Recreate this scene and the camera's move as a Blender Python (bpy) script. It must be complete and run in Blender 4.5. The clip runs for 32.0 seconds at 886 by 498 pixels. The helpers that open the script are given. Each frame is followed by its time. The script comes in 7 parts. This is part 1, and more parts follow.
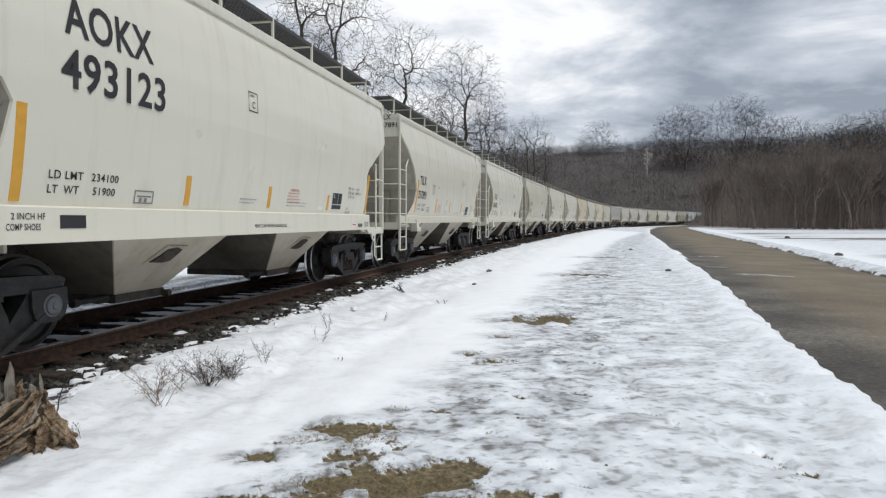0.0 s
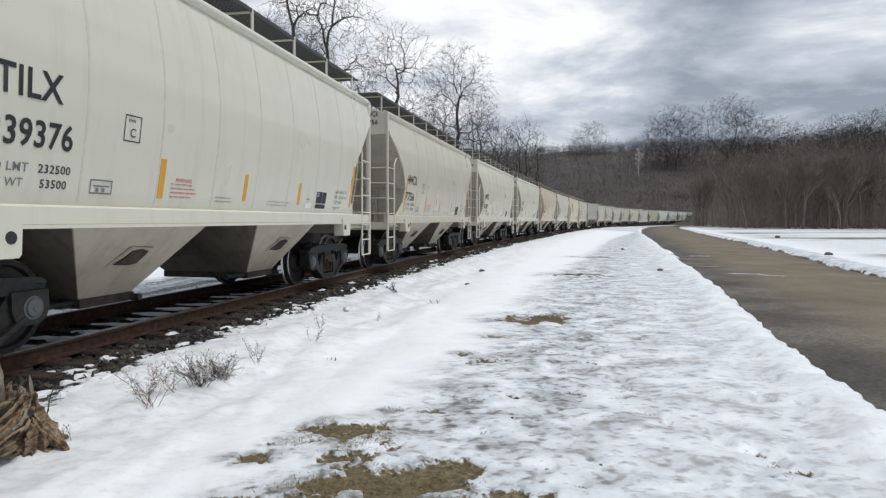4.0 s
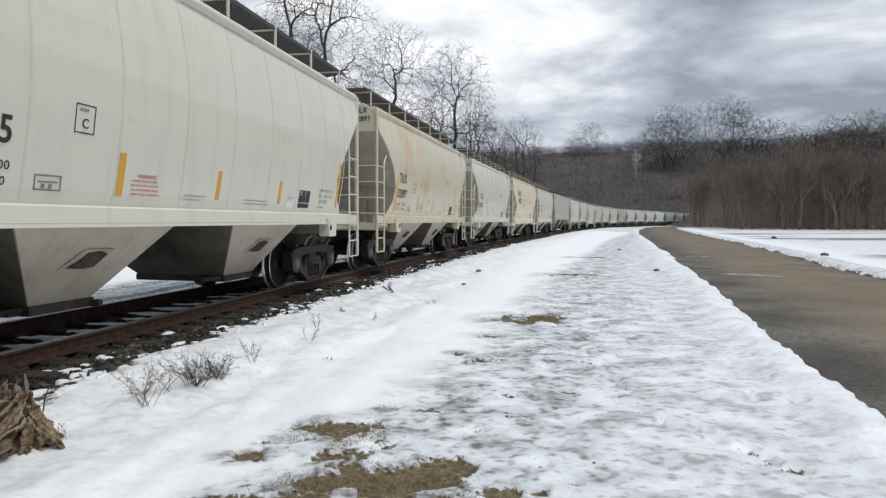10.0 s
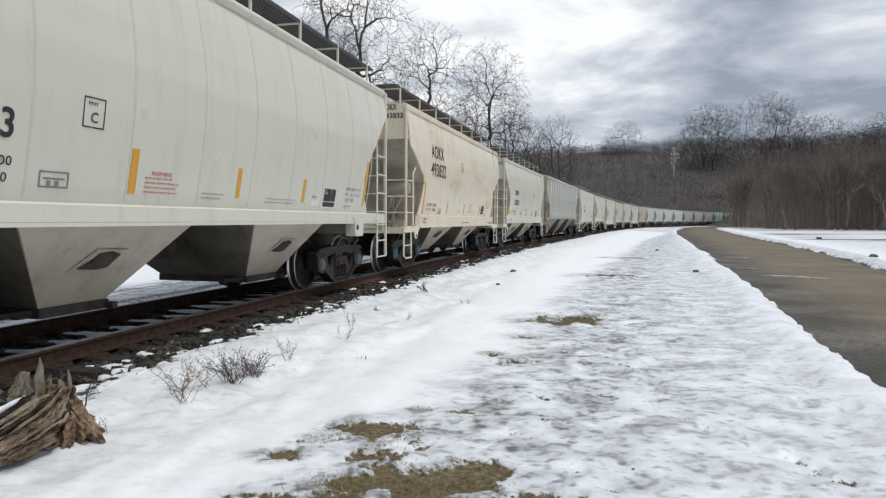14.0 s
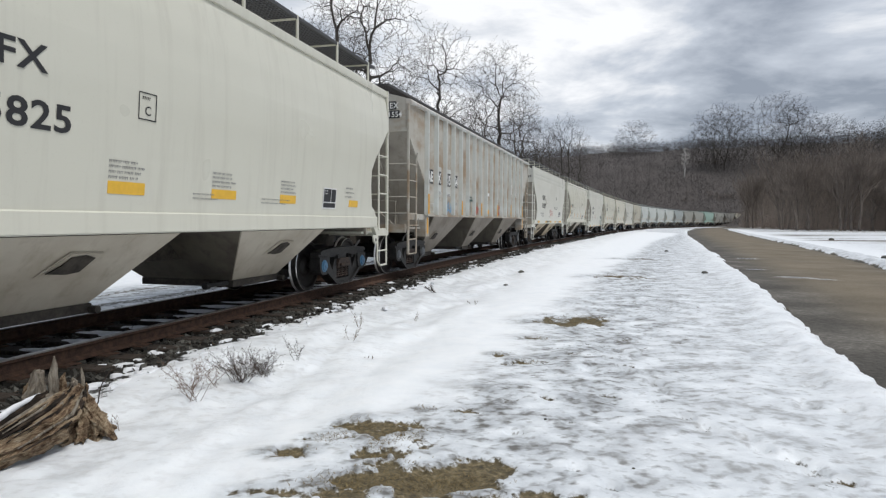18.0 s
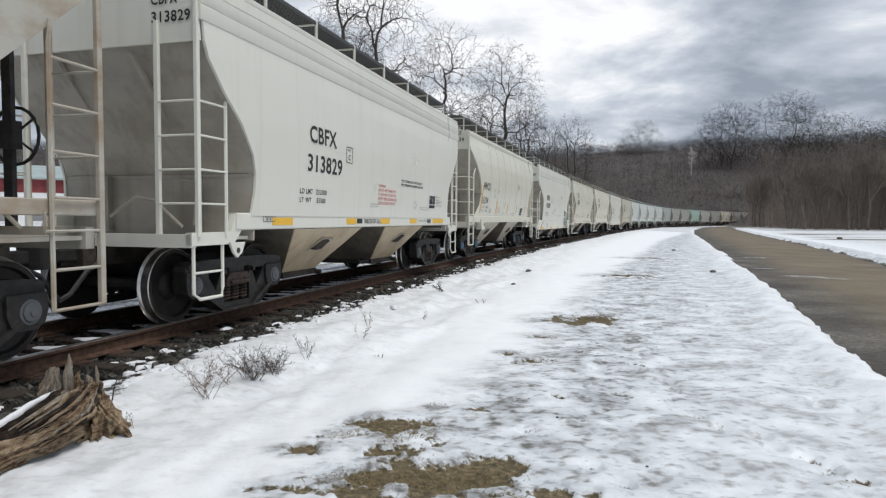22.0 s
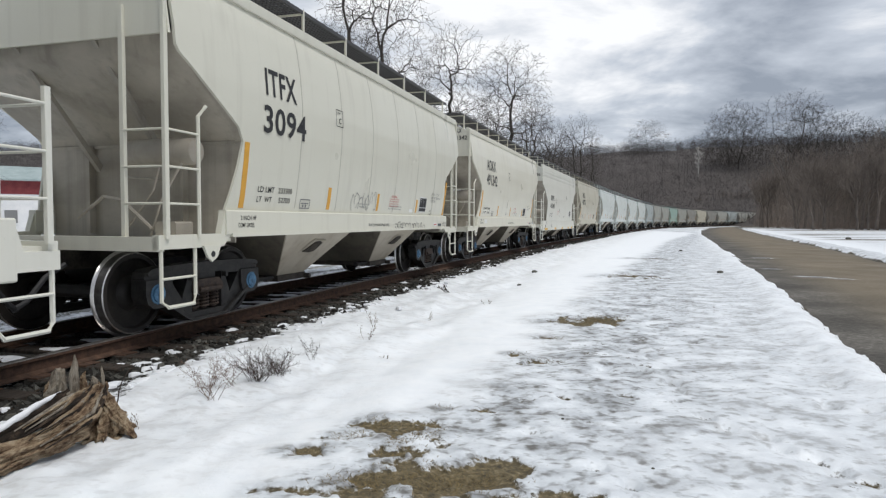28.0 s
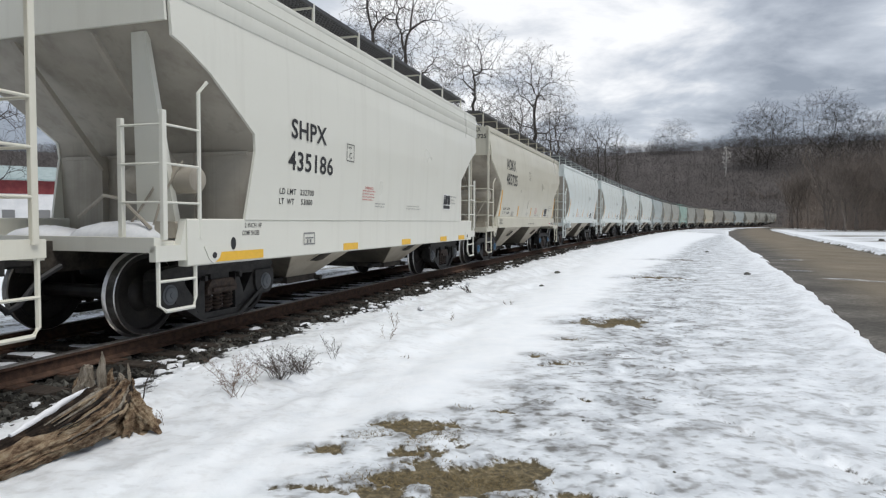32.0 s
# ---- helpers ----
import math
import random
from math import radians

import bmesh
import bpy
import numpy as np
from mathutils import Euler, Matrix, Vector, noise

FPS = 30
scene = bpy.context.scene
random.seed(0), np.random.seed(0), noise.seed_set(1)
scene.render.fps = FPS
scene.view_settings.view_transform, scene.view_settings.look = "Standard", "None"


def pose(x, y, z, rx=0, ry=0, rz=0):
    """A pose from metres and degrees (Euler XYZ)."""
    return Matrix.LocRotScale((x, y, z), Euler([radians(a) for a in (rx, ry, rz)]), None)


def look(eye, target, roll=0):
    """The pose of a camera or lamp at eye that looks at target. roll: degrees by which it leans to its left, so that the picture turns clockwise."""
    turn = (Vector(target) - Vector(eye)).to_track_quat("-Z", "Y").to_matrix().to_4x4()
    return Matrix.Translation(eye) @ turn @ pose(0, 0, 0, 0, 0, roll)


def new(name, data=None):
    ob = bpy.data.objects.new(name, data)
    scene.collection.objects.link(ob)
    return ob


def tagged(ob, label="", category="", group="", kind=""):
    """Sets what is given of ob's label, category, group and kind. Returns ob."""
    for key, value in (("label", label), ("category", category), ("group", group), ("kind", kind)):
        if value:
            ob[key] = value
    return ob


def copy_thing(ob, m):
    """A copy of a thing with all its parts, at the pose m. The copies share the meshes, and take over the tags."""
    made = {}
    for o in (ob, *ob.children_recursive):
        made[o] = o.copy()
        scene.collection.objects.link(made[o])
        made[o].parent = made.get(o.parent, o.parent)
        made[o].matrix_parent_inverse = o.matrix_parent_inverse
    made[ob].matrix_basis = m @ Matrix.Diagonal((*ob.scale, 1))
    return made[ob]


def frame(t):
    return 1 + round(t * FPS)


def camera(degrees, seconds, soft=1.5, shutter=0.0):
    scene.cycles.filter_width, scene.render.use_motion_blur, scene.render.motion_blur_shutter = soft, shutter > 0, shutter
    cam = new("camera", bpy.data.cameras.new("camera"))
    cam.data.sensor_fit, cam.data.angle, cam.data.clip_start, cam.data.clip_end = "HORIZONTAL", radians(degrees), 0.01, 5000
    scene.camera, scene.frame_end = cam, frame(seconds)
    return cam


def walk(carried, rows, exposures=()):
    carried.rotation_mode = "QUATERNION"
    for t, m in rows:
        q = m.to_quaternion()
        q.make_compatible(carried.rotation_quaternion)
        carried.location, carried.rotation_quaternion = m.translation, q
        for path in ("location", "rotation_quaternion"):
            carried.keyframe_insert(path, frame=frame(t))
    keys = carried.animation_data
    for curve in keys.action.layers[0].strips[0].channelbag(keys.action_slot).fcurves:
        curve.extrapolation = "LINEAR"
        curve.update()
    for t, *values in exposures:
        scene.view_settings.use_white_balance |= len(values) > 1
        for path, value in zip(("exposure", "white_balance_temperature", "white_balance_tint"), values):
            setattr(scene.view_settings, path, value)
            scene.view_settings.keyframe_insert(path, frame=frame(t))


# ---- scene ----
cam = camera(70.5, 32.0, soft=1.25)
PATH = [
    (0, (-0.011, 0.010, 1.485), (0.333, 19.986, 0.573), 0.03),
    (0.5, (-0.008, -0.004, 1.488), (0.325, 19.971, 0.562), 0.03),
    (1, (-0.008, 0.007, 1.483), (0.344, 19.982, 0.548), -0.03),
    (1.5, (-0.002, -0.002, 1.480), (0.418, 19.972, 0.563), 0.07),
    (2, (-0.002, 0.010, 1.478), (0.490, 19.982, 0.542), -0.02),
    (2.5, (-0.002, 0.007, 1.478), (0.580, 19.978, 0.563), 0.01),
    (3, (-0.021, 0.017, 1.480), (0.568, 19.987, 0.566), 0.04),
    (3.5, (-0.029, 0.021, 1.485), (0.552, 19.992, 0.571), 0.00),
    (5.5, (0.008, 0.028, 1.476), (0.750, 19.993, 0.554), 0.03),
    (6, (0.005, 0.026, 1.476), (0.837, 19.988, 0.565), 0.05),
    (6.5, (0.001, 0.026, 1.475), (0.858, 19.987, 0.567), 0.07),
    (7, (-0.010, 0.030, 1.469), (0.846, 19.992, 0.574), -0.01),
    (7.5, (-0.011, 0.029, 1.471), (0.823, 19.991, 0.560), 0.02),
    (8, (-0.011, 0.020, 1.478), (0.825, 19.982, 0.572), 0.08),
    (8.5, (-0.010, 0.014, 1.477), (0.768, 19.979, 0.580), 0.02),
    (9, (-0.003, 0.001, 1.477), (0.710, 19.968, 0.577), 0.08),
    (9.5, (-0.000, -0.007, 1.475), (0.685, 19.961, 0.579), 0.02),
    (10, (-0.004, 0.001, 1.477), (0.664, 19.969, 0.577), 0.05),
    (10.5, (-0.005, 0.012, 1.469), (0.624, 19.982, 0.577), 0.03),
    (11, (-0.000, 0.012, 1.471), (0.578, 19.983, 0.571), 0.08),
    (11.5, (-0.009, 0.029, 1.477), (0.483, 20.002, 0.562), 0.05),
    (12, (-0.016, 0.042, 1.481), (0.341, 20.018, 0.580), 0.17),
    (12.5, (-0.019, 0.047, 1.478), (-0.028, 20.026, 0.573), 0.12),
    (13, (-0.016, 0.051, 1.472), (-0.301, 20.029, 0.572), 0.09),
    (13.5, (-0.015, 0.053, 1.471), (-0.387, 20.029, 0.563), 0.10),
    (14, (-0.011, 0.054, 1.473), (-0.423, 20.029, 0.563), 0.12),
    (14.5, (0.003, 0.064, 1.472), (-0.424, 20.039, 0.572), 0.10),
    (16.5, (0.191, -0.026, 1.523), (-0.300, 19.947, 0.602), 0.15),
    (17, (0.174, -0.033, 1.523), (-0.458, 19.935, 0.586), 0.28),
    (17.5, (0.094, -0.021, 1.506), (-0.604, 19.946, 0.594), 0.27),
    (18, (0.029, -0.015, 1.485), (-0.689, 19.952, 0.591), 0.17),
    (18.5, (0.005, -0.024, 1.489), (-0.731, 19.942, 0.586), 0.09),
    (19, (-0.009, -0.015, 1.486), (-0.739, 19.952, 0.584), 0.09),
    (19.5, (-0.014, -0.014, 1.480), (-0.773, 19.951, 0.569), 0.10),
    (20, (-0.017, -0.003, 1.473), (-0.795, 19.962, 0.579), 0.03),
    (20.5, (-0.021, -0.007, 1.473), (-0.824, 19.956, 0.575), 0.06),
    (21, (-0.018, -0.019, 1.477), (-0.875, 19.942, 0.576), 0.02),
    (21.5, (-0.015, -0.025, 1.478), (-0.892, 19.935, 0.565), 0.06),
    (22, (-0.018, -0.026, 1.479), (-0.914, 19.933, 0.560), 0.13),
    (22.5, (-0.018, -0.020, 1.477), (-0.940, 19.939, 0.568), 0.08),
    (23, (-0.021, -0.028, 1.478), (-0.974, 19.930, 0.590), -0.01),
    (23.5, (-0.009, -0.032, 1.482), (-0.987, 19.924, 0.587), 0.05),
    (24, (0.006, -0.025, 1.484), (-0.988, 19.929, 0.561), 0.09),
    (24.5, (-0.001, -0.014, 1.485), (-0.995, 19.941, 0.582), 0.14),
    (25, (-0.005, -0.013, 1.479), (-1.025, 19.941, 0.586), 0.04),
    (25.5, (-0.012, -0.006, 1.480), (-1.041, 19.948, 0.584), 0.10),
    (27.5, (-0.015, -0.000, 1.470), (-1.100, 19.950, 0.576), 0.10),
    (28, (-0.006, -0.011, 1.476), (-1.100, 19.940, 0.589), 0.00),
    (28.5, (-0.006, -0.018, 1.478), (-1.100, 19.932, 0.599), 0.08),
    (29, (-0.002, -0.033, 1.483), (-1.138, 19.915, 0.591), 0.03),
    (29.5, (0.008, -0.033, 1.487), (-1.208, 19.911, 0.609), 0.03),
    (30, (0.005, -0.031, 1.488), (-1.318, 19.905, 0.585), 0.16),
    (30.5, (0.015, -0.031, 1.487), (-1.461, 19.895, 0.612), 0.04),
    (31, (0.013, -0.031, 1.487), (-1.592, 19.885, 0.605), 0.12),
    (31.5, (0.016, -0.026, 1.481), (-1.701, 19.880, 0.592), 0.09),
    (32, (0.016, -0.015, 1.476), (-1.812, 19.882, 0.599), 0.10),
]
walk(cam, [(t, look(eye, target, roll)) for t, eye, target, roll in PATH])

# ---- world, sun, exposure ----
SUN_EL, SUN_AZ = 62.0, 128.0
scene.view_settings.exposure = 0.09
world = bpy.data.worlds.new("sky")
scene.world = world
world.use_nodes = True
wn, wl = world.node_tree.nodes, world.node_tree.links


def wnode(kind, **values):
    n = wn.new(kind)
    for key, v in values.items():
        n.inputs[key].default_value = v
    return n


def wmath(op, a, b=None):
    n = wn.new("ShaderNodeMath")
    n.operation = op
    for i, v in enumerate((a, b)):
        if v is None:
            continue
        if isinstance(v, (int, float)):
            n.inputs[i].default_value = v
        else:
            wl.new(v, n.inputs[i])
    return n.outputs[0]


sky = wn.new("ShaderNodeTexSky")
sky.sky_type, sky.sun_disc = "NISHITA", False
sky.sun_elevation, sky.sun_rotation = radians(SUN_EL), radians(SUN_AZ)
skyc = wn.new("ShaderNodeTexCoord")
sep = wn.new("ShaderNodeSeparateXYZ")
wl.new(skyc.outputs["Generated"], sep.inputs[0])
# cloud deck: the view direction laid out on a flat sheet high above
high = wmath("ADD", wmath("MAXIMUM", sep.outputs[2], 0.0), 0.15)
deck = wn.new("ShaderNodeCombineXYZ")
wl.new(wmath("DIVIDE", sep.outputs[0], high), deck.inputs[0])
wl.new(wmath("DIVIDE", sep.outputs[1], high), deck.inputs[1])
big = wnode("ShaderNodeTexNoise", Scale=0.62, Detail=5.0, Roughness=0.55, Distortion=0.25)
wl.new(deck.outputs[0], big.inputs["Vector"])
fine = wnode("ShaderNodeTexNoise", Scale=1.75, Detail=6.5, Roughness=0.57, Distortion=0.25)
wl.new(deck.outputs[0], fine.inputs["Vector"])
# a thin bright part of the deck over the railway
thin = Vector((0.03, 1.0, 0.42)).normalized()
dot = wn.new("ShaderNodeVectorMath")
dot.operation = "DOT_PRODUCT"
dot.inputs[1].default_value = thin
wl.new(skyc.outputs["Generated"], dot.inputs[0])
glow = wmath("MULTIPLY", wmath("MAXIMUM", wmath("SUBTRACT", dot.outputs["Value"], 0.92), 0.0), 3.1)
density = wmath("SUBTRACT", wmath("ADD", wmath("MULTIPLY", big.outputs[0], 0.38), wmath("MULTIPLY", fine.outputs[0], 0.66)), glow)
# the deck looks denser toward the horizon
density = wmath("ADD", density, wmath("MULTIPLY", wmath("MAXIMUM", wmath("SUBTRACT", 0.27, sep.outputs[2]), 0.0), 0.42))
cloud = wn.new("ShaderNodeValToRGB")
els = cloud.color_ramp.elements
els[0].position, els[0].color = 0.31, (0.97, 0.98, 1.0, 1)
els[1].position, els[1].color = 0.575, (0.295, 0.332, 0.395, 1)
mid = els.new(0.435)
mid.color = (0.55, 0.595, 0.665, 1)
wl.new(density, cloud.inputs[0])
mixs = wn.new("ShaderNodeMix")
mixs.data_type = "RGBA"
mixs.inputs[0].default_value = 0.94
scaled = wn.new("ShaderNodeVectorMath")
scaled.operation = "SCALE"
scaled.inputs["Scale"].default_value = 0.12
wl.new(sky.outputs[0], scaled.inputs[0])
wl.new(scaled.outputs[0], mixs.inputs[6])
wl.new(cloud.outputs[0], mixs.inputs[7])
bg = wn["Background"]
bg.inputs["Strength"].default_value = 1.0
wl.new(mixs.outputs[2], bg.inputs["Color"])

sun = new("sun", bpy.data.lights.new("sun", "SUN"))
sun.data.energy, sun.data.angle, sun.data.color = 2.1, radians(25), (1.0, 0.97, 0.92)
sun.matrix_world = look(Vector((math.sin(radians(SUN_AZ)) * 40, math.cos(radians(SUN_AZ)) * 40, 40 * math.tan(radians(SUN_EL)))), (0, 0, 0))

# ---- materials ----
def nodes_of(name, rough=0.6, metal=0.0, spec=0.5):
    m = bpy.data.materials.new(name)
    m.use_nodes = True
    b = m.node_tree.nodes["Principled BSDF"]
    b.inputs["Roughness"].default_value, b.inputs["Metallic"].default_value = rough, metal
    b.inputs["Specular IOR Level"].default_value = spec
    return m, m.node_tree.nodes, m.node_tree.links, b


def coords(n, l, scale=(1, 1, 1), space="Object"):
    t, mp = n.new("ShaderNodeTexCoord"), n.new("ShaderNodeMapping")
    mp.inputs["Scale"].default_value = scale
    l.new(t.outputs[space], mp.inputs[0])
    return mp.outputs[0]


def noise_of(n, l, vec, scale, detail=4.0, rough=0.55):
    t = n.new("ShaderNodeTexNoise")
    t.inputs["Scale"].default_value, t.inputs["Detail"].default_value, t.inputs["Roughness"].default_value = scale, detail, rough
    l.new(vec, t.inputs["Vector"])
    return t.outputs[0]


def ramp_of(n, l, fac, stops):
    r = n.new("ShaderNodeValToRGB")
    e = r.color_ramp.elements
    while len(e) < len(stops):
        e.new(0.5)
    for el, (p, c) in zip(e, stops):
        el.position = p
        el.color = (*c, 1) if len(c) == 3 else c
    l.new(fac, r.inputs[0])
    return r.outputs[0]


def mix_of(n, l, fac, a, b, mode="MIX"):
    m = n.new("ShaderNodeMix")
    m.data_type, m.blend_type = "RGBA", mode
    for i, v in ((0, fac), (6, a), (7, b)):
        if isinstance(v, (int, float)):
            m.inputs[i].default_value = v
        elif isinstance(v, tuple):
            m.inputs[i].default_value = (*v, 1)
        else:
            l.new(v, m.inputs[i])
    return m.outputs[2]


def math_of(n, l, op, a, b):
    m = n.new("ShaderNodeMath")
    m.operation = op
    for i, v in enumerate((a, b)):
        if isinstance(v, (int, float)):
            m.inputs[i].default_value = v
        else:
            l.new(v, m.inputs[i])
    return m.outputs[0]


def bump_of(n, l, b, height, strength, distance):
    u = n.new("ShaderNodeBump")
    u.inputs["Strength"].default_value, u.inputs["Distance"].default_value = strength, distance
    l.new(height, u.inputs["Height"])
    l.new(u.outputs[0], b.inputs["Normal"])


def rough_mat(name, low, high, scale=8.0, rough=0.8, metal=0.0, bump=0.3, distance=0.01, stretch=(1, 1, 1), spec=0.4):
    """Two-tone grain with a coarse and a fine scale, and a little relief."""
    m, n, l, b = nodes_of(name, rough, metal, spec)
    v = coords(n, l, stretch)
    a, c = noise_of(n, l, v, scale, 5), noise_of(n, l, v, scale * 6, 3)
    f = math_of(n, l, "ADD", math_of(n, l, "MULTIPLY", a, 0.65), math_of(n, l, "MULTIPLY", c, 0.35))
    l.new(ramp_of(n, l, f, [(0.36, low), (0.64, high)]), b.inputs["Base Color"])
    bump_of(n, l, b, f, bump, distance)
    return m


def paint(name, base, dirt=0.35, rust=0.0, dirt_tone=(0.33, 0.30, 0.25), rust_tone=(0.42, 0.19, 0.06), patchy=0.0, rough=0.33):
    """Weathered car paint: cloudy fading, streaks running down, dust low on the sides, patches of rust."""
    m, n, l, b = nodes_of(name, rough, 0.0, 0.55)
    v = coords(n, l)
    low = noise_of(n, l, v, 0.55, 3)
    cloudy = mix_of(n, l, math_of(n, l, "MULTIPLY", low, 0.5), base, tuple(min(1, c * 0.86) for c in base))
    streak = noise_of(n, l, coords(n, l, (5.5, 5.5, 0.22)), 1.0, 5, 0.62)
    fade = ramp_of(n, l, streak, [(0.50, (0, 0, 0)), (0.78, (1, 1, 1))])
    col = mix_of(n, l, math_of(n, l, "MULTIPLY", fade, dirt), cloudy, dirt_tone)
    grit = noise_of(n, l, v, 38, 3, 0.7)
    speck = ramp_of(n, l, grit, [(0.60, (0, 0, 0)), (0.80, (1, 1, 1))])
    col = mix_of(n, l, math_of(n, l, "MULTIPLY", speck, 0.10 + dirt * 0.3), col, dirt_tone)
    if patchy:
        blot = noise_of(n, l, coords(n, l, (0.8, 0.8, 1.4)), 1.1, 5, 0.6)
        col = mix_of(n, l, math_of(n, l, "MULTIPLY", ramp_of(n, l, blot, [(0.42, (0, 0, 0)), (0.62, (1, 1, 1))]), patchy), col, dirt_tone)
    if rust:
        spot = noise_of(n, l, coords(n, l, (0.55, 0.55, 0.8)), 1.0, 6, 0.62)
        run = noise_of(n, l, coords(n, l, (4.0, 4.0, 0.5)), 1.2, 4, 0.6)
        both = math_of(n, l, "ADD", math_of(n, l, "MULTIPLY", spot, 0.75), math_of(n, l, "MULTIPLY", run, 0.35))
        col = mix_of(n, l, math_of(n, l, "MULTIPLY", ramp_of(n, l, both, [(0.575, (0, 0, 0)), (0.70, (1, 1, 1))]), rust), col, rust_tone)
    l.new(col, b.inputs["Base Color"])
    l.new(ramp_of(n, l, low, [(0.3, (rough - 0.08,) * 3), (0.7, (rough + 0.12,) * 3)]), b.inputs["Roughness"])
    wav = noise_of(n, l, coords(n, l, (1.0, 1.0, 0.6)), 1.6, 2)
    bump_of(n, l, b, wav, 0.25, 0.012)
    return m


def plain(name, color, rough=0.6, metal=0.0):
    m, n, l, b = nodes_of(name, rough, metal)
    f = noise_of(n, l, coords(n, l), 14, 4)
    l.new(mix_of(n, l, f, tuple(c * 0.82 for c in color), tuple(min(1, c * 1.12) for c in color)), b.inputs["Base Color"])
    return m


PAINTS = {
    "cream": paint("cream_car_paint", (0.650, 0.628, 0.530), 0.30),
    "ivory": paint("ivory_car_paint", (0.710, 0.690, 0.590), 0.22),
    "beige": paint("beige_car_paint", (0.575, 0.550, 0.456), 0.34),
    "greywhite": paint("grey_white_car_paint", (0.660, 0.648, 0.556), 0.24),
    "white": paint("white_car_paint", (0.705, 0.700, 0.630), 0.16),
    "rusty": paint("rust_stained_cream_paint", (0.630, 0.580, 0.456), 0.34, 0.95, rust_tone=(0.60, 0.33, 0.13)),
    "lightrust": paint("lightly_rusted_cream_paint", (0.770, 0.700, 0.560), 0.28, 0.6, rust_tone=(0.58, 0.32, 0.13)),
    "bluegrey": paint("blue_grey_car_paint", (0.430, 0.485, 0.490), 0.25),
    "paleblue": paint("pale_blue_white_paint", (0.680, 0.725, 0.705), 0.18),
    "mint": paint("mint_green_car_paint", (0.360, 0.520, 0.465), 0.22),
    "grey": paint("grey_car_paint", (0.400, 0.410, 0.380), 0.36),
    "darkgrey": paint("dark_grey_car_paint", (0.300, 0.300, 0.280), 0.42),
    "ribbed": paint("weathered_grey_brown_paint", (0.47, 0.455, 0.405), 0.55, 0.25, dirt_tone=(0.285, 0.205, 0.128), rust_tone=(0.22, 0.135, 0.08), patchy=0.92, rough=0.6),
}
PALEGRIME = paint("dusty_end_sheet_paint", (0.47, 0.43, 0.36), 0.5, dirt_tone=(0.16, 0.138, 0.11), patchy=0.4, rough=0.55)
GRIME = paint("grimy_end_sheet_paint", (0.43, 0.40, 0.345), 0.5, dirt_tone=(0.16, 0.135, 0.105), patchy=0.35, rough=0.6)
# grimy slope paint, its base also darkened to stand in for under-car shade
BAYGRIMESHADE = paint("shade_darkened_grimy_slope_paint", (0.17, 0.150, 0.118), 0.6, dirt_tone=(0.045, 0.036, 0.028), patchy=0.5, rough=0.7)
BAYSIDE = paint("dusty_cream_bay_paint", (0.52, 0.475, 0.39), 0.55, dirt_tone=(0.24, 0.185, 0.12), patchy=0.35, rough=0.55)
LONGBAY = paint("brown_grimy_bay_paint", (0.27, 0.235, 0.190), 0.6, dirt_tone=(0.10, 0.075, 0.05), patchy=0.5, rough=0.6)
RIB = paint("pale_blue_grey_post_paint", (0.58, 0.61, 0.59), 0.6, 0.25, dirt_tone=(0.30, 0.23, 0.155), patchy=0.30, rough=0.6)
STEEL = rough_mat("dark_truck_steel", (0.009, 0.009, 0.009), (0.036, 0.033, 0.031), 9, 0.6, 0.0)
WHEEL = rough_mat("grimy_wheel_steel", (0.009, 0.008, 0.007), (0.030, 0.025, 0.022), 7, 0.6, 0.0)
TREAD = rough_mat("polished_wheel_rim", (0.50, 0.49, 0.48), (0.72, 0.71, 0.69), 12, 0.30, 0.85, 0.05)
WORN = rough_mat("worn_dark_tread", (0.09, 0.085, 0.08), (0.20, 0.19, 0.18), 12, 0.33, 0.8, 0.05)
RAILTOP = rough_mat("worn_bright_rail_head", (0.22, 0.20, 0.19), (0.42, 0.40, 0.38), 16, 0.3, 0.85, 0.05)
RAILRUST = rough_mat("rusty_rail_side", (0.045, 0.026, 0.018), (0.115, 0.064, 0.042), 14, 0.85, 0.1, 0.5, 0.004)
SPRING = rough_mat("rusty_spring_steel", (0.020, 0.015, 0.013), (0.085, 0.058, 0.044), 16, 0.7, 0.1)
GRATE = plain("dark_galvanised_grating", (0.085, 0.085, 0.09), 0.6, 0.4)
UNDER = rough_mat("dirty_underframe", (0.022, 0.018, 0.015), (0.075, 0.064, 0.052), 5, 0.85)
BLUECAP = rough_mat("blue_bearing_cap_paint", (0.045, 0.10, 0.17), (0.09, 0.24, 0.40), 9, 0.5)
GREYCAP = plain("grey_bearing_cap", (0.13, 0.14, 0.15), 0.5, 0.4)
BLACK = plain("black_stencil_paint", (0.022, 0.022, 0.024), 0.6)
GREYINK = plain("faded_grey_stencil", (0.20, 0.20, 0.20), 0.7)
RED = plain("faded_red_stencil", (0.52, 0.10, 0.09), 0.7)
YELLOW = plain("yellow_reflective_tape", (0.78, 0.46, 0.045), 0.45)
ORANGE = plain("orange_reflective_tape", (0.66, 0.34, 0.04), 0.5)
LABELWHITE = plain("white_label", (0.78, 0.78, 0.76), 0.5)
SEAM = plain("grey_weld_seam", (0.50, 0.485, 0.425), 0.55)
SEAMFAINT = plain("faint_weld_seam", (0.600, 0.582, 0.500), 0.5)
TAN = paint("tan_dusty_bay_paint", (0.60, 0.50, 0.35), 0.55, dirt_tone=(0.27, 0.185, 0.10), patchy=0.45, rough=0.55)
GRAFWHITE = plain("white_spray_paint", (0.72, 0.73, 0.72), 0.6)
GRAFBLUE = plain("light_blue_spray_paint", (0.16, 0.38, 0.62), 0.6)
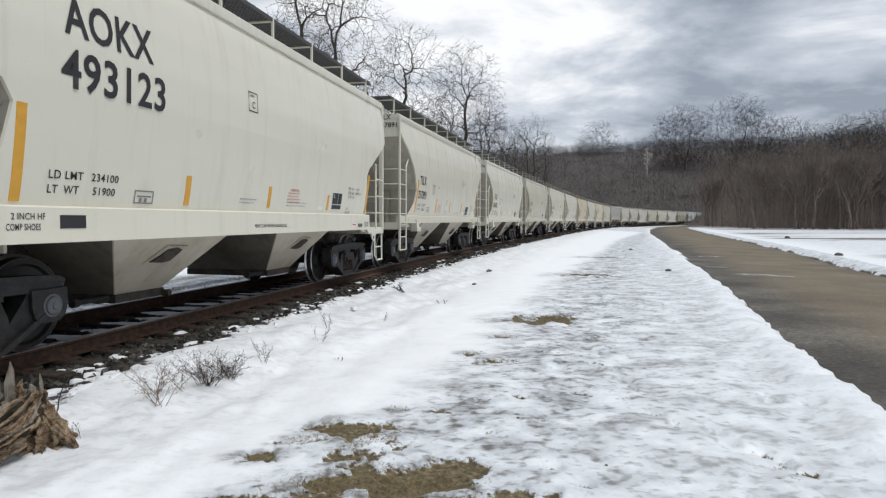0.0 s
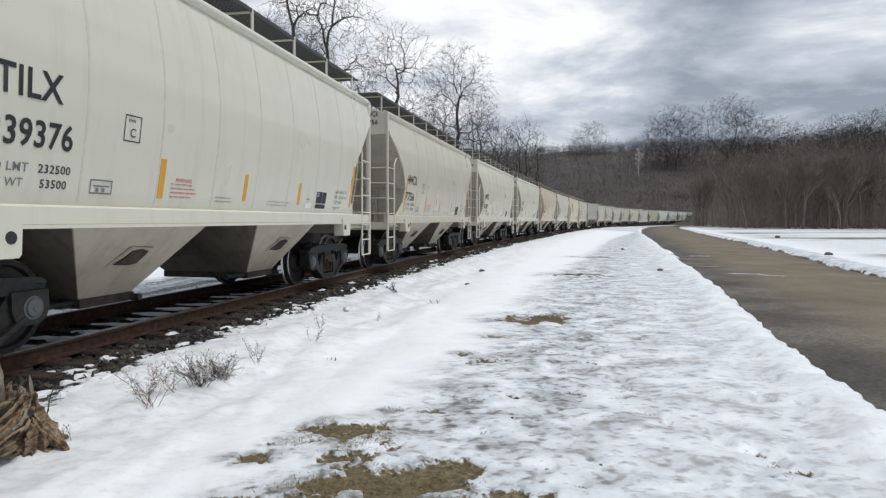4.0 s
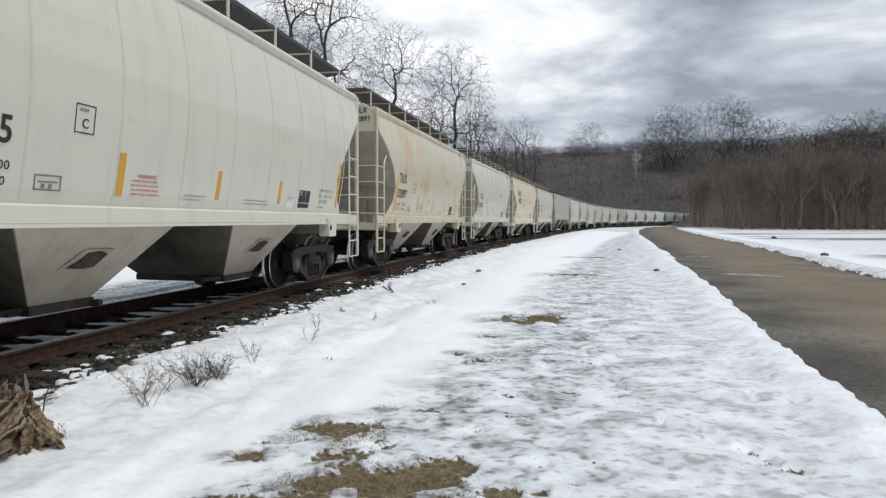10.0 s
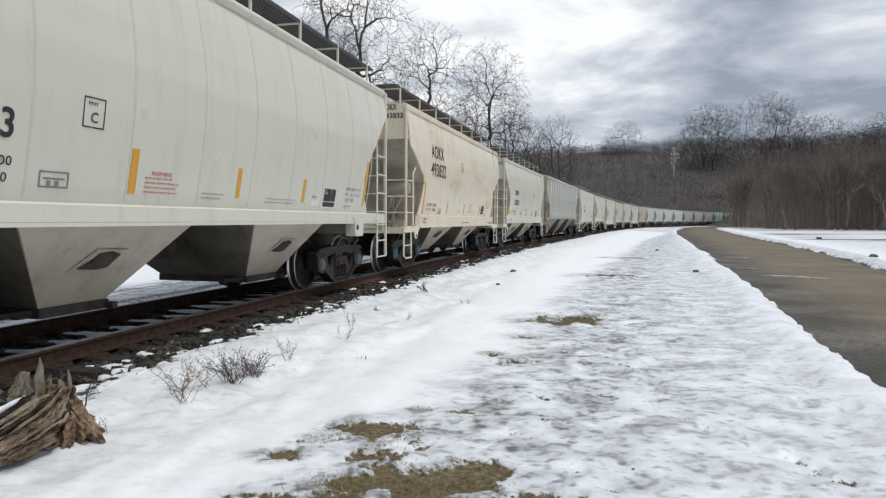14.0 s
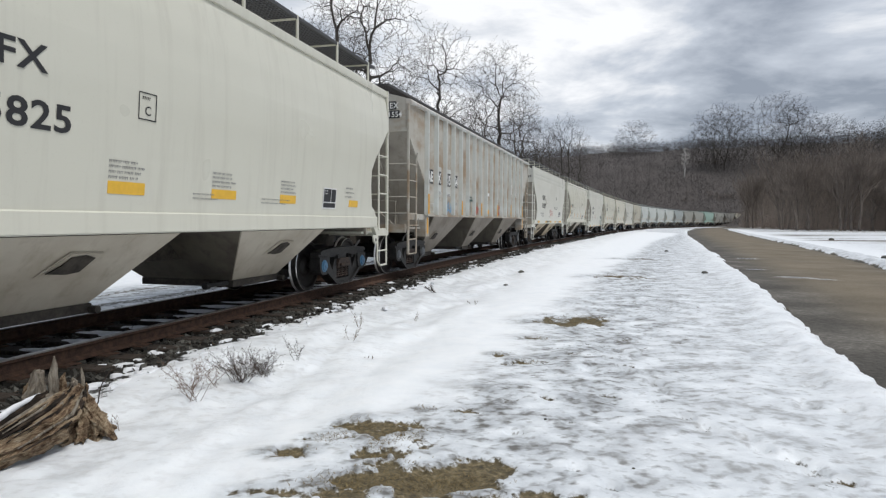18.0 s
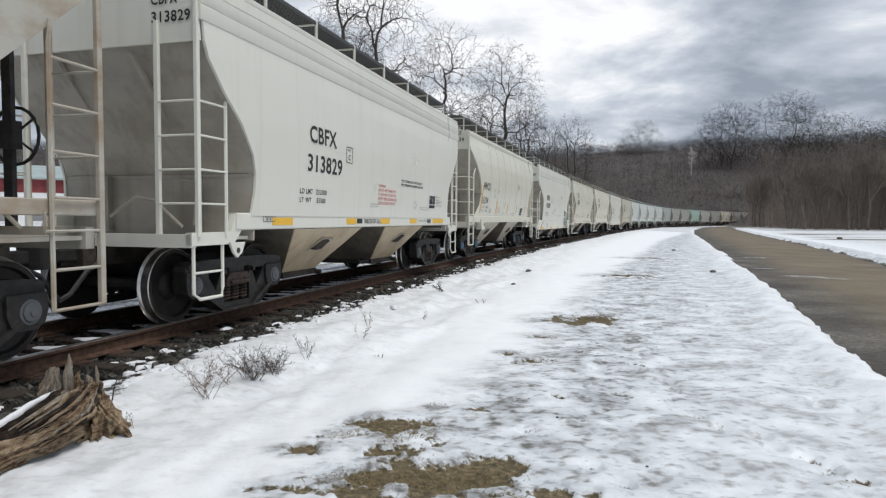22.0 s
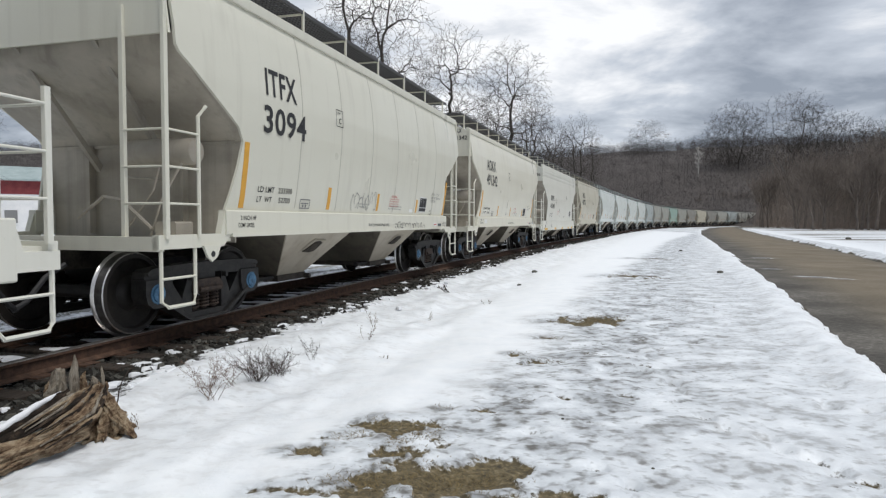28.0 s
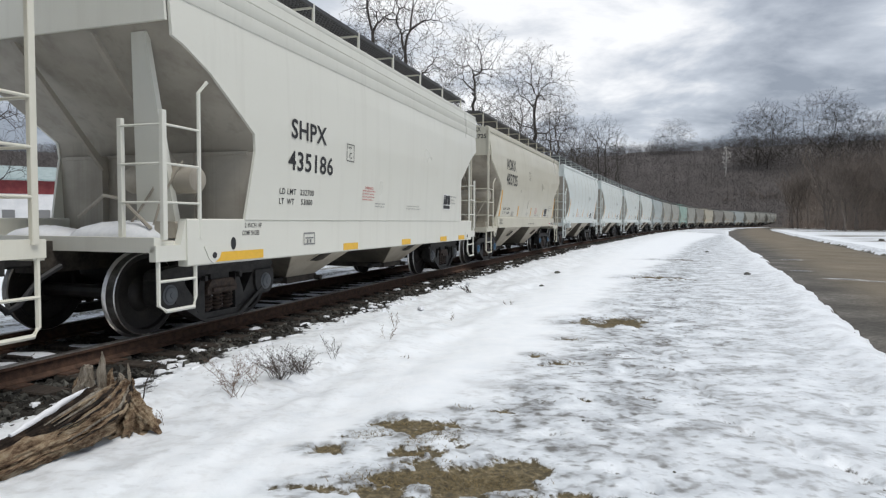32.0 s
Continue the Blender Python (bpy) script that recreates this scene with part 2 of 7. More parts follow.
GRAFRED = plain("red_spray_paint", (0.45, 0.10, 0.07), 0.6)
GRAFDARK = plain("dark_green_spray_paint", (0.045, 0.085, 0.075), 0.6)
GRAFLIGHT = plain("pale_green_spray_paint", (0.40, 0.47, 0.43), 0.6)
TIEWOOD = rough_mat("weathered_tie_timber", (0.014, 0.011, 0.009), (0.062, 0.047, 0.036), 6, 0.9, 0, 0.6, 0.01, (1, 6, 1))


def crushed_stone():
    """Crushed grey stone, each piece a little lighter or darker than the next."""
    m, n, l, b = nodes_of("dark_ballast_stone", 0.85, 0.0, 0.3)
    g = n.new("ShaderNodeNewGeometry")
    tone = ramp_of(n, l, g.outputs["Random Per Island"], [(0.0, (0.010, 0.0095, 0.008)), (0.45, (0.036, 0.035, 0.031)), (0.80, (0.085, 0.084, 0.074)), (1.0, (0.17, 0.168, 0.15))])
    grain = noise_of(n, l, coords(n, l), 60, 3)
    l.new(mix_of(n, l, math_of(n, l, "MULTIPLY", grain, 0.7), tone, (0.016, 0.013, 0.010)), b.inputs["Base Color"])
    bump_of(n, l, b, grain, 0.4, 0.006)
    return m


STONE = crushed_stone()
BARK = rough_mat("grey_brown_bark", (0.028, 0.024, 0.021), (0.075, 0.065, 0.057), 6, 0.9, 0, 0.5, 0.02, (1, 1, 0.25))
BARKDARK = rough_mat("brown_wood_bark", (0.115, 0.097, 0.083), (0.24, 0.203, 0.175), 0.6, 0.95, 0, 0.2)
TWIGS = rough_mat("brown_grey_twigs", (0.225, 0.188, 0.158), (0.315, 0.265, 0.226), 0.05, 0.95, 0, 0.0)
HILLWOOD = rough_mat("distant_grey_brown_twigs", (0.066, 0.060, 0.060), (0.090, 0.081, 0.080), 0.012, 0.95, 0, 0.0)
BIRCH = rough_mat("pale_birch_bark", (0.50, 0.48, 0.45), (0.72, 0.70, 0.66), 5, 0.8)
BRUSH = rough_mat("red_brown_brush", (0.185, 0.145, 0.118), (0.34, 0.275, 0.234), 0.4, 0.95, 0, 0.2)


def rotten_wood(name, stops, stretch, rough=0.9):
    """Split, weathered wood: long fibres, pale bare ridges, black rot between."""
    m, n, l, b = nodes_of(name, rough, 0.0, 0.25)
    v = coords(n, l, stretch)
    a, c, d = noise_of(n, l, v, 3.2, 6, 0.68), noise_of(n, l, v, 17, 4, 0.7), noise_of(n, l, coords(n, l), 5.5, 4, 0.6)
    f = math_of(n, l, "ADD", math_of(n, l, "MULTIPLY", a, 0.5), math_of(n, l, "ADD", math_of(n, l, "MULTIPLY", c, 0.22), math_of(n, l, "MULTIPLY", d, 0.28)))
    l.new(ramp_of(n, l, f, stops), b.inputs["Base Color"])
    bump_of(n, l, b, math_of(n, l, "ADD", a, math_of(n, l, "MULTIPLY", c, 0.6)), 1.0, 0.05)
    return m


STUMP = rotten_wood("split_rotten_wood", [(0.34, (0.012, 0.008, 0.006)), (0.41, (0.085, 0.052, 0.033)), (0.47, (0.22, 0.145, 0.090)), (0.53, (0.42, 0.315, 0.205)), (0.61, (0.56, 0.465, 0.34))], (6.5, 1.1, 6.5))
STUMPDARK = rotten_wood("dark_rotten_wood", [(0.40, (0.008, 0.007, 0.006)), (0.52, (0.040, 0.029, 0.022)), (0.64, (0.15, 0.105, 0.072))], (5, 1.2, 5))
STUMPGREY = rotten_wood("grey_weathered_wood", [(0.34, (0.030, 0.024, 0.019)), (0.42, (0.16, 0.131, 0.101)), (0.50, (0.37, 0.32, 0.255)), (0.60, (0.54, 0.485, 0.41))], (7, 7, 1.0))
WEED = plain("dry_brown_stems", (0.16, 0.105, 0.075), 0.9)
WEEDDARK = plain("dark_dry_stems", (0.055, 0.040, 0.032), 0.9)
BARNRED = rough_mat("dull_red_siding", (0.16, 0.030, 0.035), (0.24, 0.055, 0.055), 2, 0.8)
BARNWHITE = rough_mat("white_painted_siding", (0.66, 0.67, 0.68), (0.78, 0.78, 0.78), 1.5, 0.7)
BARNROOF = rough_mat("grey_green_metal_roof", (0.26, 0.33, 0.33), (0.38, 0.45, 0.45), 1.2, 0.5)
GRASS = rough_mat("dull_winter_grass", (0.070, 0.052, 0.022), (0.27, 0.205, 0.100), 30, 0.9)
SNOWCAP = rough_mat("clean_snow", (0.68, 0.70, 0.74), (0.80, 0.815, 0.84), 7, 0.6, 0, 0.3, 0.02)


def attr_of(n, name):
    at = n.new("ShaderNodeAttribute")
    at.attribute_name = name
    return at.outputs["Fac"]


def snow_ground():
    """Old snow, trodden and stained grey in the thin places, greyed for shade beside the track; where the cover is
    gone, matted winter grass and earth show.
    """
    m, n, l, b = nodes_of("thin_melting_snow", 0.6, 0.0, 0.75)
    v = coords(n, l)
    cover, wear_shade, bed, field = (attr_of(n, k) for k in ("cover", "wear_shade", "bed", "field"))
    n1, n2 = noise_of(n, l, v, 3.1, 6, 0.65), noise_of(n, l, v, 24, 5, 0.7)
    edge = math_of(n, l, "ADD", cover, math_of(n, l, "MULTIPLY", math_of(n, l, "SUBTRACT", n2, 0.5), 1.45))
    f = ramp_of(n, l, edge, [(0.38, (0, 0, 0)), (0.60, (1, 1, 1))])
    clean = ramp_of(n, l, n1, [(0.3, (0.81, 0.845, 0.88)), (0.7, (0.905, 0.925, 0.945))])
    # broad damp blotches, and small dark smudges where leaves and grit have sunk in
    blotch = noise_of(n, l, coords(n, l, (0.75, 0.95, 1.0)), 3.0, 5, 0.62)
    thin = ramp_of(n, l, blotch, [(0.34, (0.79, 0.825, 0.86)), (0.48, (0.60, 0.634, 0.668)), (0.64, (0.35, 0.372, 0.396))])
    small = noise_of(n, l, coords(n, l, (0.75, 1.0, 1.0)), 14.0, 2.5, 0.5)
    dot = math_of(n, l, "ADD", small, math_of(n, l, "MULTIPLY", math_of(n, l, "SUBTRACT", blotch, 0.5), 0.75))
    thin = mix_of(n, l, ramp_of(n, l, dot, [(0.51, (0, 0, 0)), (0.62, (0.5, 0.5, 0.5)), (0.73, (1, 1, 1))]), thin, (0.11, 0.105, 0.095))
    snow = mix_of(n, l, wear_shade, clean, thin)
    # rows of stubble in the field
    row = noise_of(n, l, coords(n, l, (0.022, 0.15, 1.0)), 0.75, 6, 0.65)
    snow = mix_of(n, l, math_of(n, l, "MULTIPLY", ramp_of(n, l, row, [(0.51, (0, 0, 0)), (0.57, (1, 1, 1))]), field), snow, (0.15, 0.125, 0.095))
    soil = ramp_of(n, l, n2, [(0.32, (0.034, 0.026, 0.013)), (0.46, (0.085, 0.066, 0.031)), (0.58, (0.155, 0.120, 0.060)), (0.70, (0.27, 0.225, 0.145)), (0.78, (0.70, 0.70, 0.70))])
    gravel = ramp_of(n, l, n2, [(0.30, (0.008, 0.007, 0.006)), (0.50, (0.022, 0.020, 0.017)), (0.70, (0.060, 0.056, 0.049))])
    soil = mix_of(n, l, bed, soil, gravel)
    l.new(mix_of(n, l, f, soil, snow), b.inputs["Base Color"])
    l.new(ramp_of(n, l, f, [(0.0, (0.9,) * 3), (1.0, (0.5,) * 3)]), b.inputs["Roughness"])
    h = math_of(n, l, "ADD", math_of(n, l, "MULTIPLY", n1, 0.7), math_of(n, l, "MULTIPLY", n2, 0.35))
    h = math_of(n, l, "SUBTRACT", h, math_of(n, l, "MULTIPLY", math_of(n, l, "MULTIPLY", small, wear_shade), 0.8))
    bump_of(n, l, b, h, 0.5, 0.03)
    return m


def wet_road():
    """Damp grey-brown lane: packed mud in the middle, dark loose grit to the sides, wet films."""
    m, n, l, b = nodes_of("wet_muddy_asphalt", 0.6, 0.0, 0.3)
    v = coords(n, l)
    a, c = noise_of(n, l, v, 0.55, 5, 0.6), noise_of(n, l, v, 16, 6, 0.8)
    lane, pool = attr_of(n, "lane"), attr_of(n, "pool")
    f = math_of(n, l, "ADD", math_of(n, l, "MULTIPLY", a, 0.45), math_of(n, l, "MULTIPLY", c, 0.55))
    grit = ramp_of(n, l, f, [(0.36, (0.045, 0.042, 0.038)), (0.48, (0.088, 0.082, 0.072)), (0.56, (0.14, 0.13, 0.115)), (0.68, (0.30, 0.29, 0.27))])
    mud = ramp_of(n, l, f, [(0.34, (0.115, 0.094, 0.064)), (0.5, (0.175, 0.146, 0.106)), (0.68, (0.26, 0.225, 0.172))])
    slush = math_of(n, l, "ADD", pool, math_of(n, l, "MULTIPLY", math_of(n, l, "SUBTRACT", c, 0.5), 0.8))
    col = mix_of(n, l, ramp_of(n, l, slush, [(0.45, (0, 0, 0)), (0.65, (1, 1, 1))]), mix_of(n, l, lane, grit, mud), (0.36, 0.36, 0.365))
    l.new(col, b.inputs["Base Color"])
    wet = math_of(n, l, "ADD", math_of(n, l, "MULTIPLY", noise_of(n, l, v, 0.9, 4, 0.6), 0.6), math_of(n, l, "MULTIPLY", pool, 0.62))
    l.new(ramp_of(n, l, wet, [(0.42, (0.9,) * 3), (0.58, (0.62,) * 3), (0.78, (0.05,) * 3)]), b.inputs["Roughness"])
    l.new(ramp_of(n, l, wet, [(0.58, (0.25,) * 3), (0.78, (0.7,) * 3)]), b.inputs["Specular IOR Level"])
    flat = math_of(n, l, "MULTIPLY", c, math_of(n, l, "SUBTRACT", 1.0, pool))
    bump_of(n, l, b, flat, 0.5, 0.014)
    return m


SNOW, ROADMAT = snow_ground(), wet_road()
HILLMAT = rough_mat("leaf_littered_hillside", (0.062, 0.054, 0.050), (0.088, 0.077, 0.072), 0.05, 0.95, 0, 0.0)


# ---- mesh helper ----
class Mesh:
    def __init__(self):
        self.v, self.f = [], []

    def add(self, verts, faces):
        k = len(self.v)
        self.v += [tuple(p) for p in verts]
        self.f += [tuple(i + k for i in g) for g in faces]
        return self

    def box(self, x0, x1, y0, y1, z0, z1, c=0.0):
        """A box; c takes that much off its long edges."""
        if not c:
            vs = [(x, y, z) for x in (x0, x1) for y in (y0, y1) for z in (z0, z1)]
            return self.add(vs, [(0, 1, 3, 2), (4, 6, 7, 5), (0, 4, 5, 1), (2, 3, 7, 6), (0, 2, 6, 4), (1, 5, 7, 3)])
        ext = [x1 - x0, y1 - y0, z1 - z0]
        ax = ext.index(max(ext))
        lo, hi = [x0, y0, z0], [x1, y1, z1]
        u, w = [i for i in range(3) if i != ax]
        ring = [(lo[u] + c, lo[w]), (hi[u] - c, lo[w]), (hi[u], lo[w] + c), (hi[u], hi[w] - c), (hi[u] - c, hi[w]), (lo[u] + c, hi[w]), (lo[u], hi[w] - c), (lo[u], lo[w] + c)]
        if ax == 1:
            ring = ring[::-1]
        return self.prism([(a, b) for a, b in ring], ax, lo[ax], hi[ax])

    def prism(self, poly, ax, a, b):
        """A polygon in the plane across axis ax, drawn out from a to b."""
        u, w = [i for i in range(3) if i != ax]
        n = len(poly)
        vs = []
        for h in (a, b):
            for p, q in poly:
                c = [0, 0, 0]
                c[ax], c[u], c[w] = h, p, q
                vs.append(c)
        return self.add(vs, [tuple(range(n - 1, -1, -1)), tuple(range(n, 2 * n))] + [(i, (i + 1) % n, (i + 1) % n + n, i + n) for i in range(n)])

    def rings(self, rings, closed=True, caps=True):
        n, k = len(rings[0]), len(self.v)
        self.v += [tuple(p) for r in rings for p in r]
        m = n if closed else n - 1
        for j in range(len(rings) - 1):
            for i in range(m):
                a, b = k + j * n + i, k + j * n + (i + 1) % n
                self.f.append((a, b, b + n, a + n))
        if caps and closed:
            self.f.append(tuple(range(k + n - 1, k - 1, -1)))
            self.f.append(tuple(range(k + (len(rings) - 1) * n, k + len(rings) * n)))
        return self

    def tube(self, pts, r, n=6):
        """A round bar along a line of points; r one radius or one for each point."""
        pts = [Vector(p) for p in pts]
        rs = [r] * len(pts) if isinstance(r, (int, float)) else r
        out = []
        for i, p in enumerate(pts):
            d = (pts[min(i + 1, len(pts) - 1)] - pts[max(i - 1, 0)]).normalized()
            s = d.cross(Vector((0.0, 0.0, 1.0)) if abs(d.z) < 0.9 else Vector((0.0, 1.0, 0.0))).normalized()
            t = d.cross(s)
            out.append([p + (s * math.cos(a) + t * math.sin(a)) * rs[i] for a in (2 * math.pi * k / n for k in range(n))])
        return self.rings(out)

    def lathe(self, prof, ax=1, n=24, centre=(0, 0, 0)):
        """A profile of (along, radius) turned about an axis."""
        out = []
        u, w = [i for i in range(3) if i != ax]
        for a, r in prof:
            ring = []
            for k in range(n):
                c = list(centre)
                c[ax] += a
                c[u] += r * math.cos(2 * math.pi * k / n)
                c[w] += r * math.sin(2 * math.pi * k / n)
                ring.append(c)
            out.append(ring)
        return self.rings(out)

    def flipped(self, sx=1, sy=1):
        m = Mesh()
        m.v = [(x * sx, y * sy, z) for x, y, z in self.v]
        m.f = [g[::-1] for g in self.f] if sx * sy < 0 else list(self.f)
        return m

    def data(self, name, smooth=None):
        me = bpy.data.meshes.new(name)
        me.from_pydata([tuple(p) for p in self.v], [], self.f)
        if smooth is not None:
            me.shade_smooth()
            me.set_sharp_from_angle(angle=radians(smooth))
        me.update()
        return me


def part(name, m, material, parent=None, label="", smooth=None, at=None):
    """One mesh object, under its thing or part."""
    me = m if isinstance(m, bpy.types.Mesh) else m.data(name, smooth)
    if material is not None and not me.materials:
        me.materials.append(material)
    ob = new(name, me)
    ob.parent = parent
    if at is not None:
        ob.matrix_basis = at
    if label:
        ob["label"] = label
    return ob


# ---- the line of the track ----
KNOTS = [-400, -60, -20, 10, 50, 90, 130, 170, 210, 420]
CURVE = [0.0, 0.0010, 0.00308, 0.00302, 0.00086, 0.00071, 0.00189, 0.00298, 0.00191, 0.00194]
ABEAM, HEADING, RAIL_Z, CANT = 5.946, 0.199, 0.214, 0.006
TS = np.arange(-400.0, 420.5, 0.5)
_k = np.interp(TS, KNOTS, CURVE)
TH = np.concatenate([[0], np.cumsum((_k[1:] + _k[:-1]) * 0.25)])
TH += HEADING - np.interp(0, TS, TH)
TX = np.concatenate([[0], np.cumsum((np.sin(TH)[1:] + np.sin(TH)[:-1]) * 0.25)])
TY = np.concatenate([[0], np.cumsum((np.cos(TH)[1:] + np.cos(TH)[:-1]) * 0.25)])
TX += -ABEAM * math.cos(HEADING) - np.interp(0, TS, TX)
TY += ABEAM * math.sin(HEADING) - np.interp(0, TS, TY)


def track(s, off=0.0):
    """Place and heading at s metres along the track, off metres to its right."""
    x, y, h = float(np.interp(s, TS, TX)), float(np.interp(s, TS, TY)), float(np.interp(s, TS, TH))
    return x + off * math.cos(h), y - off * math.sin(h), h


def track_near(x, y):
    """For arrays of places: arc length and offset to the right of the nearest track point."""
    cx, cy = TX[::4], TY[::4]
    best, arc = np.full(x.shape, 1e9), np.zeros(x.shape)
    off = np.zeros(x.shape)
    for i in range(len(cx)):
        dx, dy = x - cx[i], y - cy[i]
        d = dx * dx + dy * dy
        hit = d < best
        best = np.where(hit, d, best)
        h = TH[i * 4]
        off = np.where(hit, dx * math.cos(h) - dy * math.sin(h), off)
        arc = np.where(hit, TS[i * 4] + dx * math.sin(h) + dy * math.cos(h), arc)
    return arc, off


# ---- ground, road, hill ----
def lattice(ix, iy, seed):
    h = np.sin(ix * 127.1 + iy * 311.7 + seed * 74.7) * 43758.5453
    return h - np.floor(h)


def vnoise(x, y, seed=0):
    """Smooth noise from 0 to 1 on arrays."""
    ix, iy = np.floor(x), np.floor(y)
    fx, fy = x - ix, y - iy
    fx, fy = fx * fx * (3 - 2 * fx), fy * fy * (3 - 2 * fy)
    a, b = lattice(ix, iy, seed), lattice(ix + 1, iy, seed)
    c, d = lattice(ix, iy + 1, seed), lattice(ix + 1, iy + 1, seed)
    return (a + (b - a) * fx) * (1 - fy) + (c + (d - c) * fx) * fy


def fbm(x, y, seed=0, octaves=4):
    out, amp = 0.0, 0.5
    for o in range(octaves):
        out = out + amp * vnoise(x * 2**o, y * 2**o, seed + o)
        amp *= 0.5
    return out


def step(a, b, v):
    t = np.clip((v - a) / (b - a), 0, 1)
    return t * t * (3 - 2 * t)


ROAD_Y = [-200, -30, 0, 4.4, 5.2, 6.6, 8.1, 10.4, 15.2, 21, 29.7, 47, 76, 113, 160, 220, 300]
ROAD_L = [-22, -3.0, 2.55, 3.36, 3.60, 4.06, 4.55, 5.33, 6.90, 8.75, 11.6, 17.1, 26.5, 39.6, 60, 95, 150]
ROAD_R = [-16, 2.4, 6.9, 8.4, 8.7, 9.2, 9.8, 10.4, 12.0, 13.9, 17.4, 23.5, 33.5, 47.0, 64, 102, 158]
WEAR_Y = [-20, 2, 3.8, 6.5, 8.0, 9.5, 16.8, 25, 47, 80]
WEAR_X = [-7, -1.6, -0.95, 0.1, 0.65, 1.1, 3.3, 6.2, 13.8, 27]
# bare patches: x, y, half length across, half length away, depth of the thaw
BARE = [(-0.30, 3.50, 0.36, 0.20, 1.00), (0.02, 3.58, 0.24, 0.16, 0.95), (-0.50, 3.92, 0.14, 0.22, 0.95), (-0.68, 3.45, 0.22, 0.14, 0.80), (-0.86, 4.15, 0.13, 0.11, 0.85), (-1.10, 3.88, 0.14, 0.07, 0.80),
        (-0.72, 4.42, 0.16, 0.12, 0.80), (-0.40, 4.28, 0.20, 0.20, 0.85), (-0.26, 4.78, 0.09, 0.06, 0.75), (0.02, 4.74, 0.09, 0.05, 0.70), (1.62, 9.45, 0.42, 0.34, 0.95), (1.95, 9.75, 0.30, 0.25, 0.85),
        (0.97, 8.05, 0.17, 0.13, 0.75), (0.65, 6.60, 0.16, 0.12, 0.85), (0.42, 6.95, 0.12, 0.09, 0.60), (4.15, 17.10, 0.55, 0.35, 0.90), (4.70, 16.60, 0.35, 0.22, 0.80), (7.00, 25.20, 0.80, 0.40, 0.75),
        (1.50, 7.40, 0.30, 0.12, 0.55), (0.76, 5.15, 0.07, 0.04, 0.80), (-0.62, 3.30, 0.30, 0.12, 0.95), (-0.95, 3.32, 0.20, 0.08, 0.80), (0.02, 3.30, 0.40, 0.10, 0.90)]
# tracks of feet: x, y, half sizes
FEET = [(2.89, 10.83, 0.18, 0.12), (3.44, 10.81, 0.18, 0.12), (4.19, 11.08, 0.19, 0.12), (1.78, 4.53, 0.09, 0.07), (2.00, 4.37, 0.09, 0.06), (1.99, 4.15, 0.09, 0.06), (2.12, 4.01, 0.09, 0.06), (2.19, 3.92, 0.08, 0.06), (2.16, 3.78, 0.08, 0.05), (2.26, 3.66, 0.09, 0.06),
        (3.09, 5.01, 0.10, 0.07), (3.24, 5.78, 0.11, 0.08), (2.82, 5.15, 0.10, 0.06), (1.72, 4.76, 0.08, 0.06), (0.39, 4.32, 0.08, 0.05), (0.74, 5.16, 0.09, 0.05), (1.83, 6.39, 0.08, 0.07), (1.80, 5.82, 0.08, 0.07), (1.75, 5.53, 0.08, 0.06), (1.65, 5.26, 0.07, 0.06),
        (1.79, 6.08, 0.08, 0.06), (1.65, 6.26, 0.07, 0.06), (1.90, 6.87, 0.08, 0.07), (0.86, 3.48, 0.06, 0.05), (0.72, 3.71, 0.06, 0.05), (2.73, 7.96, 0.12, 0.09), (1.84, 7.22, 0.10, 0.08), (0.17, 5.44, 0.08, 0.05), (1.26, 6.23, 0.08, 0.06)]


